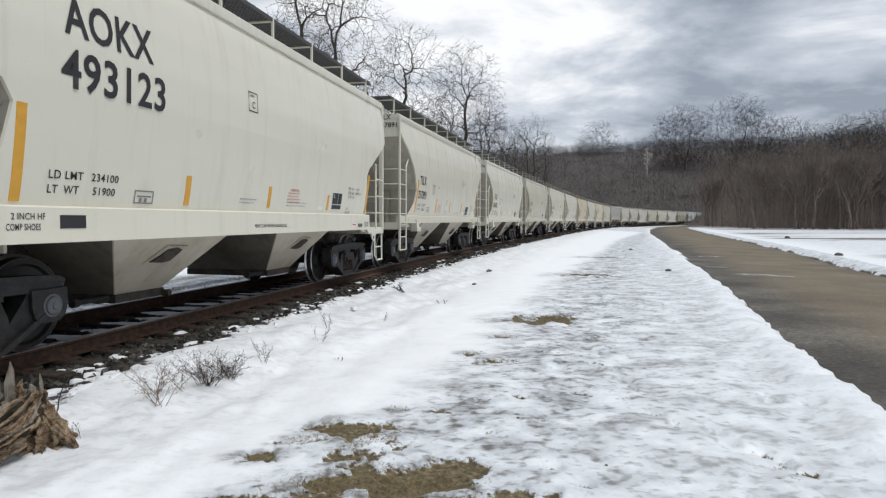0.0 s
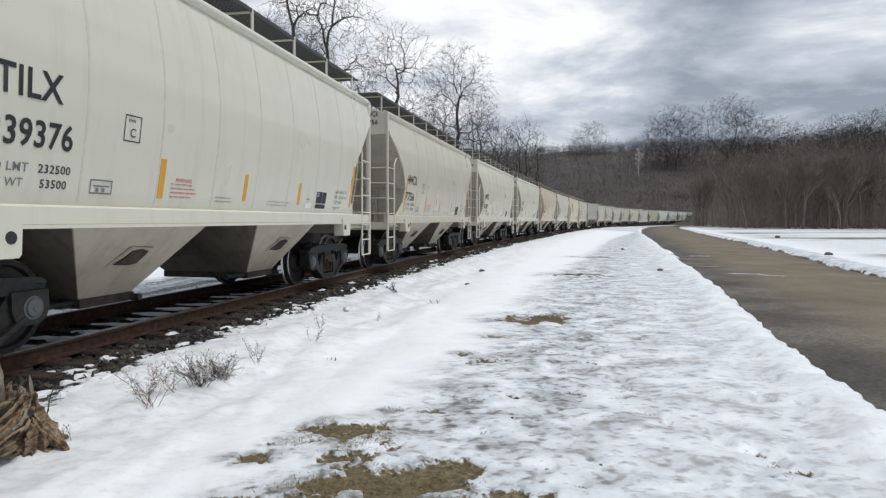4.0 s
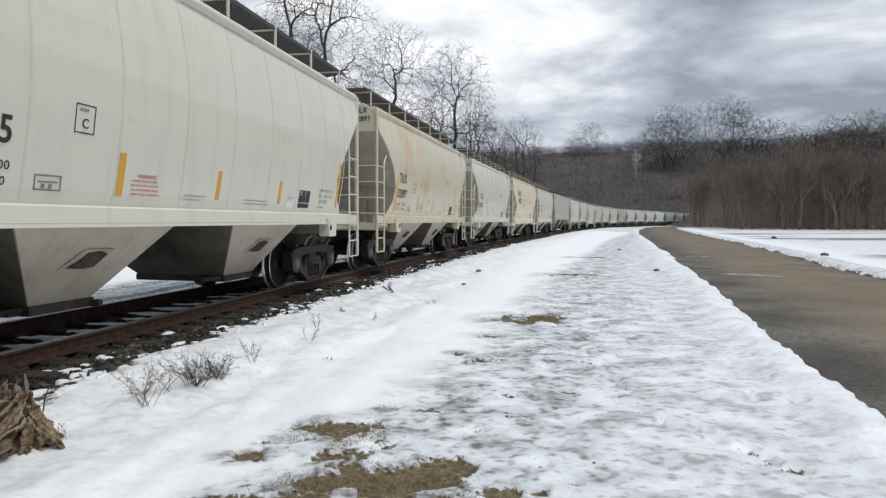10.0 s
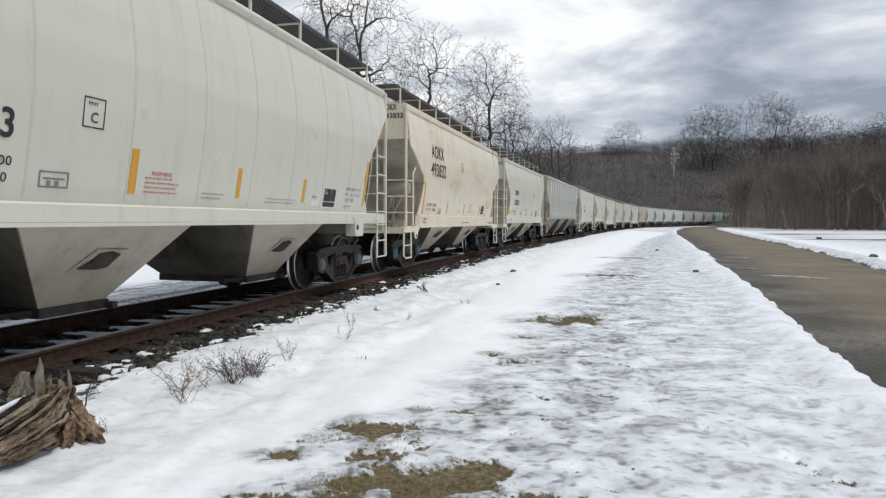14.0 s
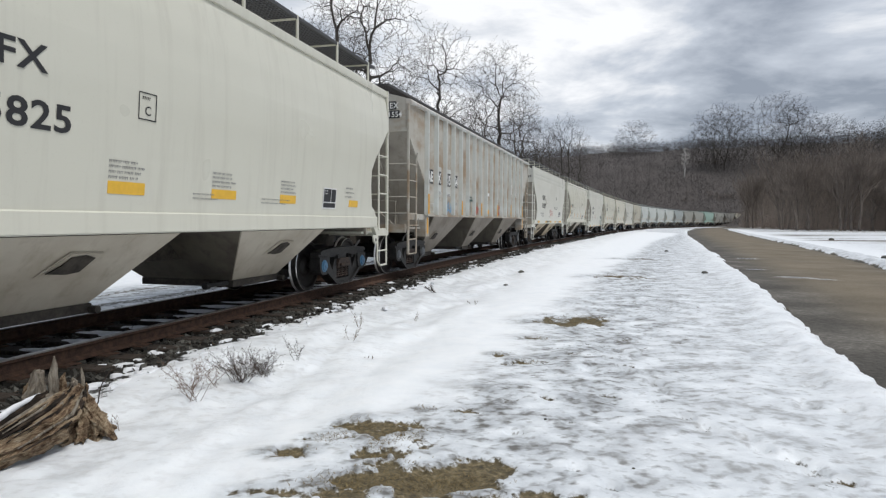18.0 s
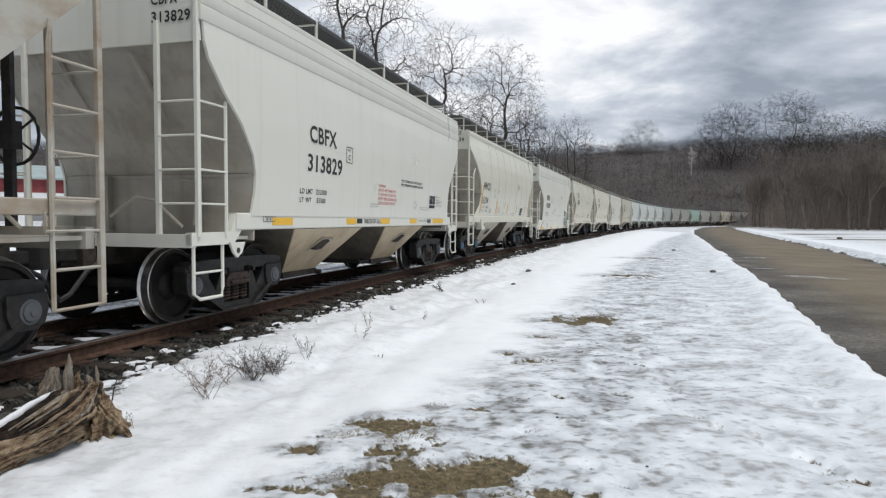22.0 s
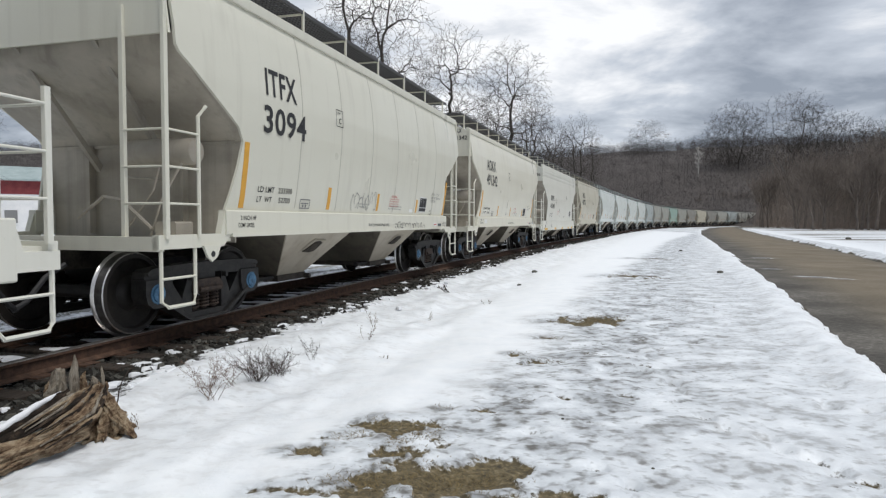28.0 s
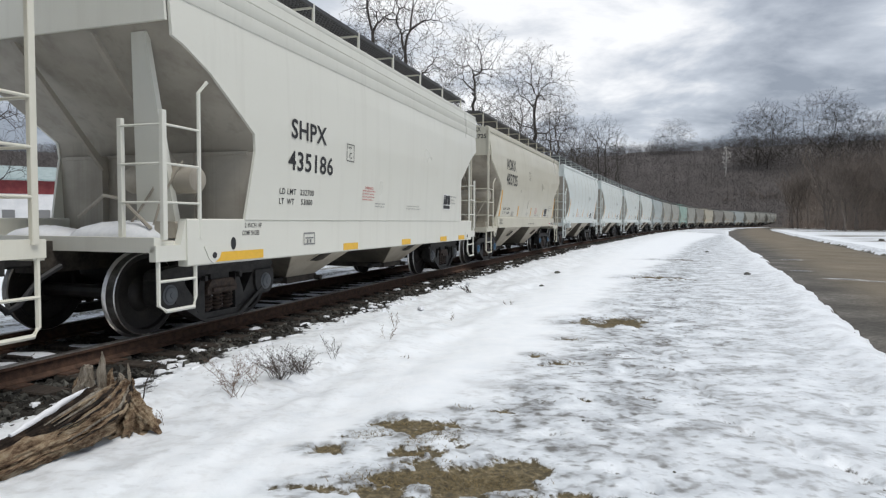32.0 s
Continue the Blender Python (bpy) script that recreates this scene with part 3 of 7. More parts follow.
def lay_ground():
    th = np.concatenate([np.arange(-180, -44, 4.0), np.arange(-44, 44, 0.22), np.arange(44, 180, 4.0)])
    rr = [1.5]
    while rr[-1] < 70:
        rr.append(rr[-1] * 1.0115)
    while rr[-1] < 4200:
        rr.append(rr[-1] * 1.07)
    r = np.array(rr)
    a = np.radians(th)
    x, y = np.outer(r, np.sin(a)), np.outer(r, np.cos(a))
    arc, off = track_near(x, y)
    near = step(90, 40, r)[:, None]
    rough = fbm(x * 2.3, y * 2.3, 3)
    wobble = (fbm(x * 1.7, y * 1.7, 11) - 0.47) * 1.0
    crumb = (fbm(x * 0.8, y * 0.8, 13) - 0.47) * 0.30 + (fbm(x * 2.6, y * 2.6, 12) - 0.47) * 0.22 + (fbm(x * 11, y * 11, 14) - 0.47) * 0.16
    lx, rx = np.interp(y, ROAD_Y, ROAD_L), np.interp(y, ROAD_Y, ROAD_R)
    inroad = np.minimum(x - lx, rx - x) + crumb * near
    inside = step(0.0, 0.10, inroad)
    bank = np.exp(-((inroad + 0.25) / 0.26) ** 2) * (0.02 + 0.12 * fbm(x * 4, y * 4, 21) ** 1.3) + 0.10 * np.exp(-((x - rx - 0.7) / 0.6) ** 2) * fbm(x * 1.5, y * 1.5, 23)
    wear_shade = step(-0.3, 0.7, x - np.interp(y, WEAR_Y, WEAR_X) + wobble * 0.9) * (1 - 0.6 * step(-0.9, -0.1, inroad) * (x < rx)) * (1 - 0.34 * step(1.2, 3.0, x - np.interp(y, WEAR_Y, WEAR_X) + wobble))
    z = ((fbm(x * 0.35, y * 0.35, 5) - 0.47) * 0.14 + (fbm(x * 1.3 + y * 0.5, y * 0.5 - x * 0.2, 6) - 0.47) * 0.07 * (1 - wear_shade)) * near + ((rough - 0.47) * 0.075 + (fbm(x * 5.5, y * 8.0, 7) - 0.47) * 0.035) * wear_shade * near
    z += bank * near
    # shallow ditch and lumpy drifts beside the track
    beside = step(1.7, 2.3, off) * step(4.6, 3.0, off)
    z += beside * near * (-0.05 + (fbm(arc * 0.55, off * 1.6, 15, 3) - 0.44) * 0.30 + (fbm(x * 5.0, y * 5.0, 16, 3) - 0.44) * 0.07 * step(3.4, 2.4, off))
    cover = np.full(x.shape, 0.95)
    thaw = np.zeros(x.shape)
    for bx, by, ax, ay, deep in BARE:
        thaw = np.maximum(thaw, deep * np.exp(-(((x - bx) / ax) ** 2 + ((y - by) / ay) ** 2) * 0.27))
    halo = step(0.06, 0.5, thaw)
    ragged = (fbm(x * 4.6, y * 5.4, 31, 5) - 0.47) * 1.5 + (fbm(x * 16, y * 18, 33, 3) - 0.44) * 0.6
    thaw = step(0.50, 1.0, thaw + ragged * step(0.10, 0.4, thaw))
    specks = step(0.66, 0.76, fbm(x * 2.4, y * 4.2, 41, 5)) * wear_shade * 0.5
    thaw = np.maximum(thaw, specks)
    cover -= thaw * 0.90
    z -= 0.030 * step(0.2, 0.8, thaw)
    for fx, fy, ax, ay in FEET:
        d = np.exp(-((((x - fx) / ax) ** 2 + ((y - fy) / ay) ** 2)) ** 2)
        z -= 0.07 * d
        cover -= 0.50 * d
    # the field beyond the road, where rows of stubble show through
    field = step(1.6, 4.5, x - rx + wobble)
    # thin snow round the thaw; the strip by the track is greyed as painted shade
    wear_shade = np.maximum(wear_shade, np.maximum(halo * 0.95, 0.34 * step(4.6, 2.6, off) * (off > 0)))
    wear_shade = np.maximum(wear_shade * (1 - inside) * (x < rx + 1.0), field * 0.35)
    # bed of the track, bare but for drifts, and the slushy lane on its far side
    bed = step(1.95, 1.38, np.abs(off - 0.02) + (fbm(x * 1.9, y * 1.9, 61) - 0.47) * 1.0 + (fbm(x * 7, y * 7, 62) - 0.47) * 0.7)
    cover = np.where(bed > 0.02, cover * (1 - bed) + bed * 0.10, cover)
    z = z * (1 - bed) + bed * (-0.01) + 0.05 * step(1.35, 2.4, np.abs(off)) * step(3.6, 2.4, np.abs(off)) * near
    lane = step(1.8, 2.1, -off) * step(4.8, 3.6, -off)
    cover -= lane * step(0.40, 0.56, fbm(off * 3.4, arc * 0.06, 71)) * 0.52
    wear_shade = np.maximum(wear_shade, lane * 0.9)
    wear_shade *= 1 - bed
    z -= inside * 0.13
    cover = np.where(inside > 0.3, 0.1, cover)
    woods = step(118, 150, np.hypot(x, y)) * (np.abs(off) > 6)
    cover -= woods * 0.50
    field *= 1 - woods
    z = np.where(r[:, None] > 150, z - 0.15, z)
    nr, nt = x.shape
    verts = np.stack([x.ravel(), y.ravel(), z.ravel()], 1)
    verts = np.concatenate([verts, [[0, 0, 0]]])
    idx = np.arange(nr * nt).reshape(nr, nt)
    nxt = np.roll(idx, -1, axis=1)
    quads = np.stack([idx[:-1], nxt[:-1], nxt[1:], idx[1:]], -1)[:, :, ::-1].reshape(-1, 4)
    tris = np.stack([idx[0], nxt[0], np.full(nt, nr * nt)], 1)
    me = bpy.data.meshes.new("ground")
    me.vertices.add(len(verts))
    me.vertices.foreach_set("co", verts.ravel())
    loops = np.concatenate([quads.ravel(), tris.ravel()])
    me.loops.add(len(loops))
    me.loops.foreach_set("vertex_index", loops)
    me.polygons.add(len(quads) + len(tris))
    me.polygons.foreach_set("loop_start", np.concatenate([np.arange(len(quads)) * 4, len(quads) * 4 + np.arange(len(tris)) * 3]))
    me.update(calc_edges=True)
    for name, values in (("cover", cover), ("wear_shade", wear_shade), ("field", field), ("bed", np.clip(step(2.6, 1.9, np.abs(off)) + inside, 0, 1))):
        at = me.attributes.new(name, "FLOAT", "POINT")
        at.data.foreach_set("value", np.concatenate([values.ravel(), [0.9]]).astype(np.float32))
    me.shade_smooth()
    me.materials.append(SNOW)

    def height(px, py):
        """Height of the sheet at a place, from the nearest corner of its grid."""
        i = int(np.abs(r - math.hypot(px, py)).argmin())
        j = int(np.abs(th - math.degrees(math.atan2(px, py))).argmin())
        return float(z[i, j])

    return tagged(new("ground", me), "melting snow over flat matted winter grass", "ground", kind="structure"), height


ground, GROUND_AT = lay_ground()


def lay_road():
    ys = np.concatenate([np.arange(-40, 0, 2.0), np.arange(0, 30, 0.14), np.arange(30, 230, 1.5)])
    us = np.linspace(-0.06, 1.06, 57)
    lx, rx = np.interp(ys, ROAD_Y, ROAD_L), np.interp(ys, ROAD_Y, ROAD_R)
    x = lx[:, None] + (rx - lx)[:, None] * us[None]
    y = np.repeat(ys[:, None], len(us), 1)
    z = -0.085 + 0.03 * np.sin(np.clip(us, 0, 1) * np.pi)[None] + (fbm(x * 0.5, y * 0.5, 81, 2) - 0.47) * 0.03
    lane = np.clip(np.exp(-((us - 0.62) / 0.40) ** 4)[None] * (0.75 + 0.5 * fbm(x * 0.6, y * 0.5, 82)) + (fbm(x * 2, y * 2, 83) - 0.47) * 0.12, 0, 1) * step(0.04, 0.22, us)[None]
    pool = np.zeros(x.shape)
    for px, py, ax, ay, turn in ((9.35, 17.95, 0.75, 0.34, -0.9), (9.8, 17.3, 0.45, 0.22, -0.9), (9.6, 21.0, 0.4, 0.3, -0.9), (12.0, 27.0, 0.5, 0.5, -0.6)):
        u, w = (x - px) + (y - py) * turn * 0.6, (y - py) - (x - px) * turn
        pool = np.maximum(pool, np.exp(-(u / ax) ** 2 - (w / ay) ** 2))
    z -= 0.02 * pool
    n, k = x.shape
    idx = np.arange(n * k).reshape(n, k)
    m = Mesh()
    m.v = np.stack([x.ravel(), y.ravel(), z.ravel()], 1).tolist()
    m.f = np.stack([idx[:-1, :-1], idx[:-1, 1:], idx[1:, 1:], idx[1:, :-1]], -1).reshape(-1, 4).tolist()
    me = m.data("road", 60)
    for name, values in (("lane", lane), ("pool", pool)):
        at = me.attributes.new(name, "FLOAT", "POINT")
        at.data.foreach_set("value", values.ravel().astype(np.float32))
    me.materials.append(ROADMAT)
    return tagged(new("road", me), "wet muddy grey-brown lane with puddles", "road", kind="structure")


road = lay_road()


def lay_hill():
    az = np.radians(np.arange(-100, 101, 1.0))
    rs = np.array([215, 240, 270, 300, 330, 360, 400, 440, 480, 540, 640, 800])
    up = np.array([0.0, 0.03, 0.16, 0.34, 0.50, 0.64, 0.80, 0.92, 1.0, 1.02, 0.95, 0.7])
    x, y = np.outer(rs, np.sin(az)), np.outer(rs, np.cos(az))
    deg = np.degrees(az)
    ridge = np.interp(deg, [-100, -30, 0, 10, 22, 40, 60, 100], [40, 46, 47, 50, 53, 54, 50, 44])
    z = up[:, None] * ridge[None] + (fbm(x * 0.02, y * 0.02, 91) - 0.47) * 9 * up[:, None] - 0.6
    n, k = x.shape
    idx = np.arange(n * k).reshape(n, k)
    m = Mesh()
    m.v = np.stack([x.ravel(), y.ravel(), z.ravel()], 1).tolist()
    m.f = np.stack([idx[:-1, :-1], idx[1:, :-1], idx[1:, 1:], idx[:-1, 1:]], -1)[..., ::-1].reshape(-1, 4).tolist()
    ob = part("hillside", m, HILLMAT, smooth=80)
    return tagged(ob, "long low hill covered with bare woods", "hill", kind="structure"), (rs, up, ridge, deg)


hill, HILL = lay_hill()


def hill_z(x, y):
    rs, up, ridge, deg = HILL
    r = np.hypot(x, y)
    z = np.interp(r, rs, up) * np.interp(np.degrees(np.arctan2(x, y)), deg, ridge)
    return z + (fbm(x * 0.02, y * 0.02, 91) - 0.47) * 9 * np.interp(r, rs, up) - 0.6


# ---- bare trees ----
def grow(seed, height, spread=0.55, levels=4, kids=(8, 6, 5, 4, 3), first=0.35, rise=0.14):
    """Branches of a bare tree as (level, points, radii)."""
    rnd = random.Random(seed)
    out = []

    def limb(p, d, length, r, level):
        n = 8 if level == 0 else 6 if level < 2 else 4 if level < levels else 3
        pts, rad = [p.copy()], [r]
        tip = r * (0.45 if level == 0 else 0.30)
        dirs = [d]
        for i in range(n):
            wig = (0.11, 0.24, 0.30, 0.32, 0.30)[min(level, 4)]
            d = (d + Vector((rnd.gauss(0, wig), rnd.gauss(0, wig), rnd.gauss(0.06, wig * 0.6)))).normalized()
            p = p + d * (length / n)
            pts.append(p.copy())
            dirs.append(d)
            rad.append(r + (tip - r) * (i + 1) / n)
        out.append((level, pts, rad))
        if level >= levels:
            return
        count = kids[level] + rnd.randint(-1, 1)
        for k in range(count):
            f = (first if level == 0 else 0.22) + (1 - (first if level == 0 else 0.22)) * (k + 0.3 + 0.7 * rnd.random()) / count
            j = min(int(f * n), n - 1)
            q = pts[j].lerp(pts[j + 1], min(f * n - j, 1.0))
            dd = dirs[j + 1]
            turn = rnd.uniform(0, 2 * math.pi)
            side = Vector((math.cos(turn), math.sin(turn), rnd.uniform(-0.3, 0.3)))
            side = (side - dd * side.dot(dd)).normalized()
            nd = (dd * rnd.uniform(0.6, 1.0) + side * rnd.uniform(spread * 0.7, spread * 1.35) + Vector((0, 0, rise))).normalized()
            ratio = rnd.uniform(0.52, 0.82) if level == 0 else rnd.uniform(0.45, 0.72)
            limb(q, nd, length * ratio * (1.2 - 0.45 * f), rad[j] * rnd.uniform(0.48, 0.72), level + 1)

    limb(Vector((0, 0, -0.3)), Vector((rnd.gauss(0, 0.05), rnd.gauss(0, 0.05), 1)).normalized(), height * 0.60, height * 0.0155, 0)
    return out


def tree_meshes(seed, height, **kw):
    trunk, crown = Mesh(), Mesh()
    limbs = grow(seed, height, **kw)
    top = max(p.z for _, pts, _ in limbs for p in pts)
    k = height / top
    for level, pts, rad in limbs:
        pts = [p * k for p in pts]
        rad = [max(r * k, height * 0.00062) for r in rad]
        (trunk if level == 0 else crown).tube(pts, rad, 7 if level == 0 else 4 if level < 3 else 3)
    return trunk.data("trunk", 70), crown.data("crown", 70)


def tree(kind, label, meshes, x, y, turn=0.0, scale=1.0, bark=None, group="", z=0.0):
    ob = new(kind)
    ob.matrix_basis = Matrix.Translation((x, y, z)) @ pose(0, 0, 0, 0, 0, turn) @ Matrix.Scale(scale, 4)
    for name, me in zip(("trunk", "crown"), meshes):
        if not me.materials:
            me.materials.append(bark or BARK)
        part(name, me, None, ob)
    return tagged(ob, label, "tree", group)


def polar(az, d):
    return d * math.sin(radians(az)), d * math.cos(radians(az))


def branching(seed, h, fork, rx, n, low=0.25, crook=0.10, lean=0.0, fine=0.00052, thick=0.0120):
    """A bare tree whose limbs fork again and again until they fill a rounded crown."""
    rnd = random.Random(seed)
    trunk, crown = Mesh(), Mesh()
    cz, rz = fork + (h - fork) * 0.42, (h - fork) * 0.58
    tips = []
    while len(tips) < n:
        p = Vector((rnd.uniform(-1, 1), rnd.uniform(-1, 1), rnd.uniform(-low, 1)))
        if 0.30 < p.length < 1:
            lump = 1 + 0.18 * math.sin(3 * math.atan2(p.y, p.x) + seed) + 0.10 * math.sin(5 * p.z + 2 * p.x + seed) + rnd.gauss(0, 0.06)
            tips.append(Vector((p.x * rx * lump + lean * h, p.y * rx * lump, cz + p.z * rz * (0.85 + 0.15 * lump))))

    def bar(m, p, q, r0, r1, sides):
        d = (q - p).length
        bend = crook if sides > 3 else min(crook, 0.05)
        mid = [p.lerp(q, f) + Vector((rnd.gauss(0, bend), rnd.gauss(0, bend), rnd.gauss(0, bend * 0.7))) * d * 0.42 for f in (0.35, 0.7)]
        m.tube([p] + mid + [q], [r0, r0 + (r1 - r0) * 0.33, r0 + (r1 - r0) * 0.67, r1], sides)

    def reach(p, group, r):
        c = sum(group, Vector()) / len(group)
        k = len(group)
        if k == 1:
            crown.tube([p, group[0]], [r, h * fine * 0.6], 3)
            return
        stray = crook if k > n * 0.01 else min(crook, 0.06)
        q = p.lerp(c, rnd.uniform(0.30, 0.55)) + Vector((rnd.gauss(0, stray), rnd.gauss(0, stray), rnd.gauss(0.16 if k > 4 else 0.0, stray))) * (c - p).length * 0.35
        r1 = max(h * thick * (k / n) ** 0.56, h * fine)
        bar(trunk if k > n * 0.4 else crown, p, q, r, r1, 6 if k > n * 0.15 else 4 if k > 6 else 3)
        far = max(group, key=lambda t: (t - c).length + rnd.uniform(0, 0.4) * rx)
        axis = (far - c).normalized()
        cut = rnd.uniform(-0.12, 0.12) * rx * (k / n) ** 0.4
        one = [t for t in group if (t - c).dot(axis) > cut]
        two = [t for t in group if (t - c).dot(axis) <= cut]
        for g in (one, two):
            if g:
                reach(q, g, r1 * rnd.uniform(0.72, 0.98))

    line = [Vector((lean * h * 0.7 * (f ** 1.5) + rnd.gauss(0, 0.012) * h * f, rnd.gauss(0, 0.012) * h * f, -0.3 + (fork + 0.3) * f)) for f in (0, 0.2, 0.4, 0.6, 0.8, 1.0)]
    trunk.tube(line, [h * thick * (1.45 - 0.42 * f) * (1.25 if f == 0 else 1) for f in (0, 0.2, 0.4, 0.6, 0.8, 1.0)], 8)
    for f in (0.72, 0.86):
        j = int(f * 5)
        away = rnd.uniform(0, 2 * math.pi)
        base = line[j].lerp(line[min(j + 1, 5)], f * 5 - j)
        side = [base + Vector((math.cos(away + rnd.gauss(0, 0.35)) * rx * rnd.uniform(0.3, 0.9), math.sin(away + rnd.gauss(0, 0.35)) * rx * rnd.uniform(0.3, 0.9), rx * rnd.uniform(0.0, 0.8))) for k in range(max(6, n // 18))]
        reach(base, side, h * thick * 0.4)
    reach(line[-1], tips, h * thick)
    return trunk.data("trunk", 70), crown.data("crown", 70)


BEHIND = "bare trees behind the railway"
for seed, az, d, h, fork, rx, n, low, crook, lean, turn, label in (
        (3, -12.0, 58, 25.5, 12.5, 3.2, 1700, 0.55, 0.09, 0.02, 30, "tall slim bare tree behind the railway"),
        (8, -8.3, 60, 26.5, 11.0, 4.4, 2200, 0.65, 0.11, -0.03, 100, "tall bare tree with sweeping limbs"),
        (15, -3.3, 60, 20.6, 9.0, 3.9, 2400, 0.80, 0.17, 0.05, 20, "crooked bare tree leaning beside the railway"),
        (23, 3.0, 74, 22.6, 9.5, 4.7, 3000, 0.85, 0.09, 0.0, 70, "round-crowned bare tree full of fine twigs"),
        (41, 0.4, 72, 15.5, 6.5, 3.4, 1400, 0.85, 0.15, -0.02, 40, "low crooked bare tree behind the railway"),
        (31, 5.5, 84, 18.5, 7.5, 3.2, 1600, 0.8, 0.12, 0.02, 150, "slim bare tree beside a round-crowned one")):
    tree("bare_tree", label, branching(seed, h, fork, rx, n, low, crook, lean, 0.00056, 0.0095), *polar(az, d), turn=turn, group=BEHIND)
YOUNG = [branching(s, 20, 6.0, rx, 1000, 0.7, 0.07, 0.02, 0.0006, 0.0090) for s, rx in ((35, 3.6), (36, 4.4), (37, 3.0))]
for i, (az, d, s, kind) in enumerate([(-10.2, 66, 1.12, 2), (-5.6, 70, 0.98, 0), (-4.6, 66, 0.80, 2), (-1.7, 74, 0.86, 2), (1.8, 78, 0.92, 0), (4.3, 80, 0.86, 2), (6.2, 88, 0.80, 0), (-0.6, 80, 0.82, 0), (0.9, 88, 0.84, 2), (6.9, 96, 0.86, 1), (-6.0, 72, 0.72, 1), (-15.5, 60, 1.05, 0), (-20, 58, 1.1, 1), (-25, 62, 1.0, 2), (-31, 60, 1.0, 0), (-41, 64, 1.0, 1),
                                      (7.4, 112, 0.92, 2), (8.4, 118, 1.05, 0), (9.3, 120, 1.10, 1), (6.6, 128, 0.9, 0), (10.2, 126, 1.0, 2)]):
    tree("bare_tree", "bare grey-brown deciduous tree behind the railway", YOUNG[kind], *polar(az, d), turn=i * 67, scale=s, group=BEHIND)
CROWNTREES = [branching(44, 27.6, 3.5, 9.6, 3200, 0.55, 0.03, 0.0, 0.00085, 0.0085), branching(53, 28.4, 3.0, 12.0, 3800, 0.55, 0.03, 0.0, 0.00085, 0.0085)]
for az, d, m, s, turn in ((36.6, 175, 0, 1.0, 40), (34.0, 178, 1, 0.95, 130), (39.5, 172, 0, 1.05, 250), (31.2, 172, 0, 0.92, 310)):
    tree("tall_bare_tree", "tall bare tree with a broad domed crown", CROWNTREES[m], *polar(az, d), turn=turn, scale=s, group="tall trees over the wood")
for az, d, m, s, turn, z in ((14.9, 420, 1, 1.15, 90, 34.0), (13.6, 425, 0, 0.85, 50, 34.0), (21.9, 330, 0, 1.46, 10, 19.0), (25.9, 330, 1, 1.5, 200, 19.0),
                            (21.3, 337, 0, 1.36, 120, 19.0), (27.3, 336, 0, 1.36, 60, 19.0), (29.6, 333, 1, 1.12, 20, 19.0),
                            (33.4, 333, 0, 1.06, 140, 19.0), (35.4, 335, 1, 1.14, 250, 19.0)):
    tree("tall_bare_tree", "broad-crowned bare tree standing up over the ridge", CROWNTREES[m], *polar(az, d), turn=turn, scale=s, group="tall trees over the wood", z=z)
tree("birch_tree", "pale leafless birch on the dark hillside", branching(61, 16, 7.0, 2.3, 160, 0.9, 0.06, 0.02, 0.0040, 0.0095), *polar(18.9, 318), bark=BIRCH, z=21.0)

WOODTREES = [tree_meshes(s, 20, spread=0.36, levels=3, kids=(12, 7, 5), first=0.38, rise=0.4) for s in (71, 72, 73, 74, 75, 76)]
rnd = random.Random(5)
for i in range(290):
    az = 18.5 + 39.5 * rnd.random()
    d = rnd.uniform(275, 330) if az < 23.5 else rnd.uniform(124, 178) + min(max(0, 27 - az), 3) * 18
    tree("woodland_tree", "slender bare tree in the edge of the wood", WOODTREES[i % 6], *polar(az, d), turn=rnd.uniform(0, 360), scale=rnd.uniform(0.55, 0.90), bark=BARKDARK, group="trees of the wood")


def twig_cloud(gen, base, rx, h0, h1, count, length, width, rise=0.8):
    """Thin slivers scattered through upright crowns over the given feet: verts for from_pydata."""
    n = len(base)
    foot = np.repeat(base, count, 0)
    k = len(foot)
    a = gen.uniform(0, 2 * np.pi, k)
    u = gen.random(k)
    r = np.sqrt(gen.random(k)) * np.repeat(rx, count) * np.sqrt(np.clip(1.05 - (2 * u - 0.8) ** 2 * 0.8, 0.05, 1))
    p = foot + np.stack([r * np.cos(a), r * np.sin(a), np.repeat(h0, count) + u * np.repeat(h1 - h0, count)], 1)
    d = gen.normal(0, 0.55, (k, 3)) + np.array([0, 0, rise]) + np.stack([np.cos(a), np.sin(a), np.zeros(k)], 1) * 0.5
    d *= (gen.uniform(0.6, 1.3, k) * length / np.linalg.norm(d, axis=1))[:, None]
    s = np.cross(d, gen.normal(0, 1, (k, 3)))
    s *= (width / np.linalg.norm(s, axis=1))[:, None]
    return np.stack([p - s, p + s, p + d], 1).reshape(-1, 3)


def slivers(name, verts, material):
    me = bpy.data.meshes.new(name)
    me.vertices.add(len(verts))
    me.vertices.foreach_set("co", verts.ravel())
    me.loops.add(len(verts))
    me.loops.foreach_set("vertex_index", np.arange(len(verts)))
    me.polygons.add(len(verts) // 3)
    me.polygons.foreach_set("loop_start", np.arange(0, len(verts), 3))
    me.update(calc_edges=True)
    return part(name, me, material)


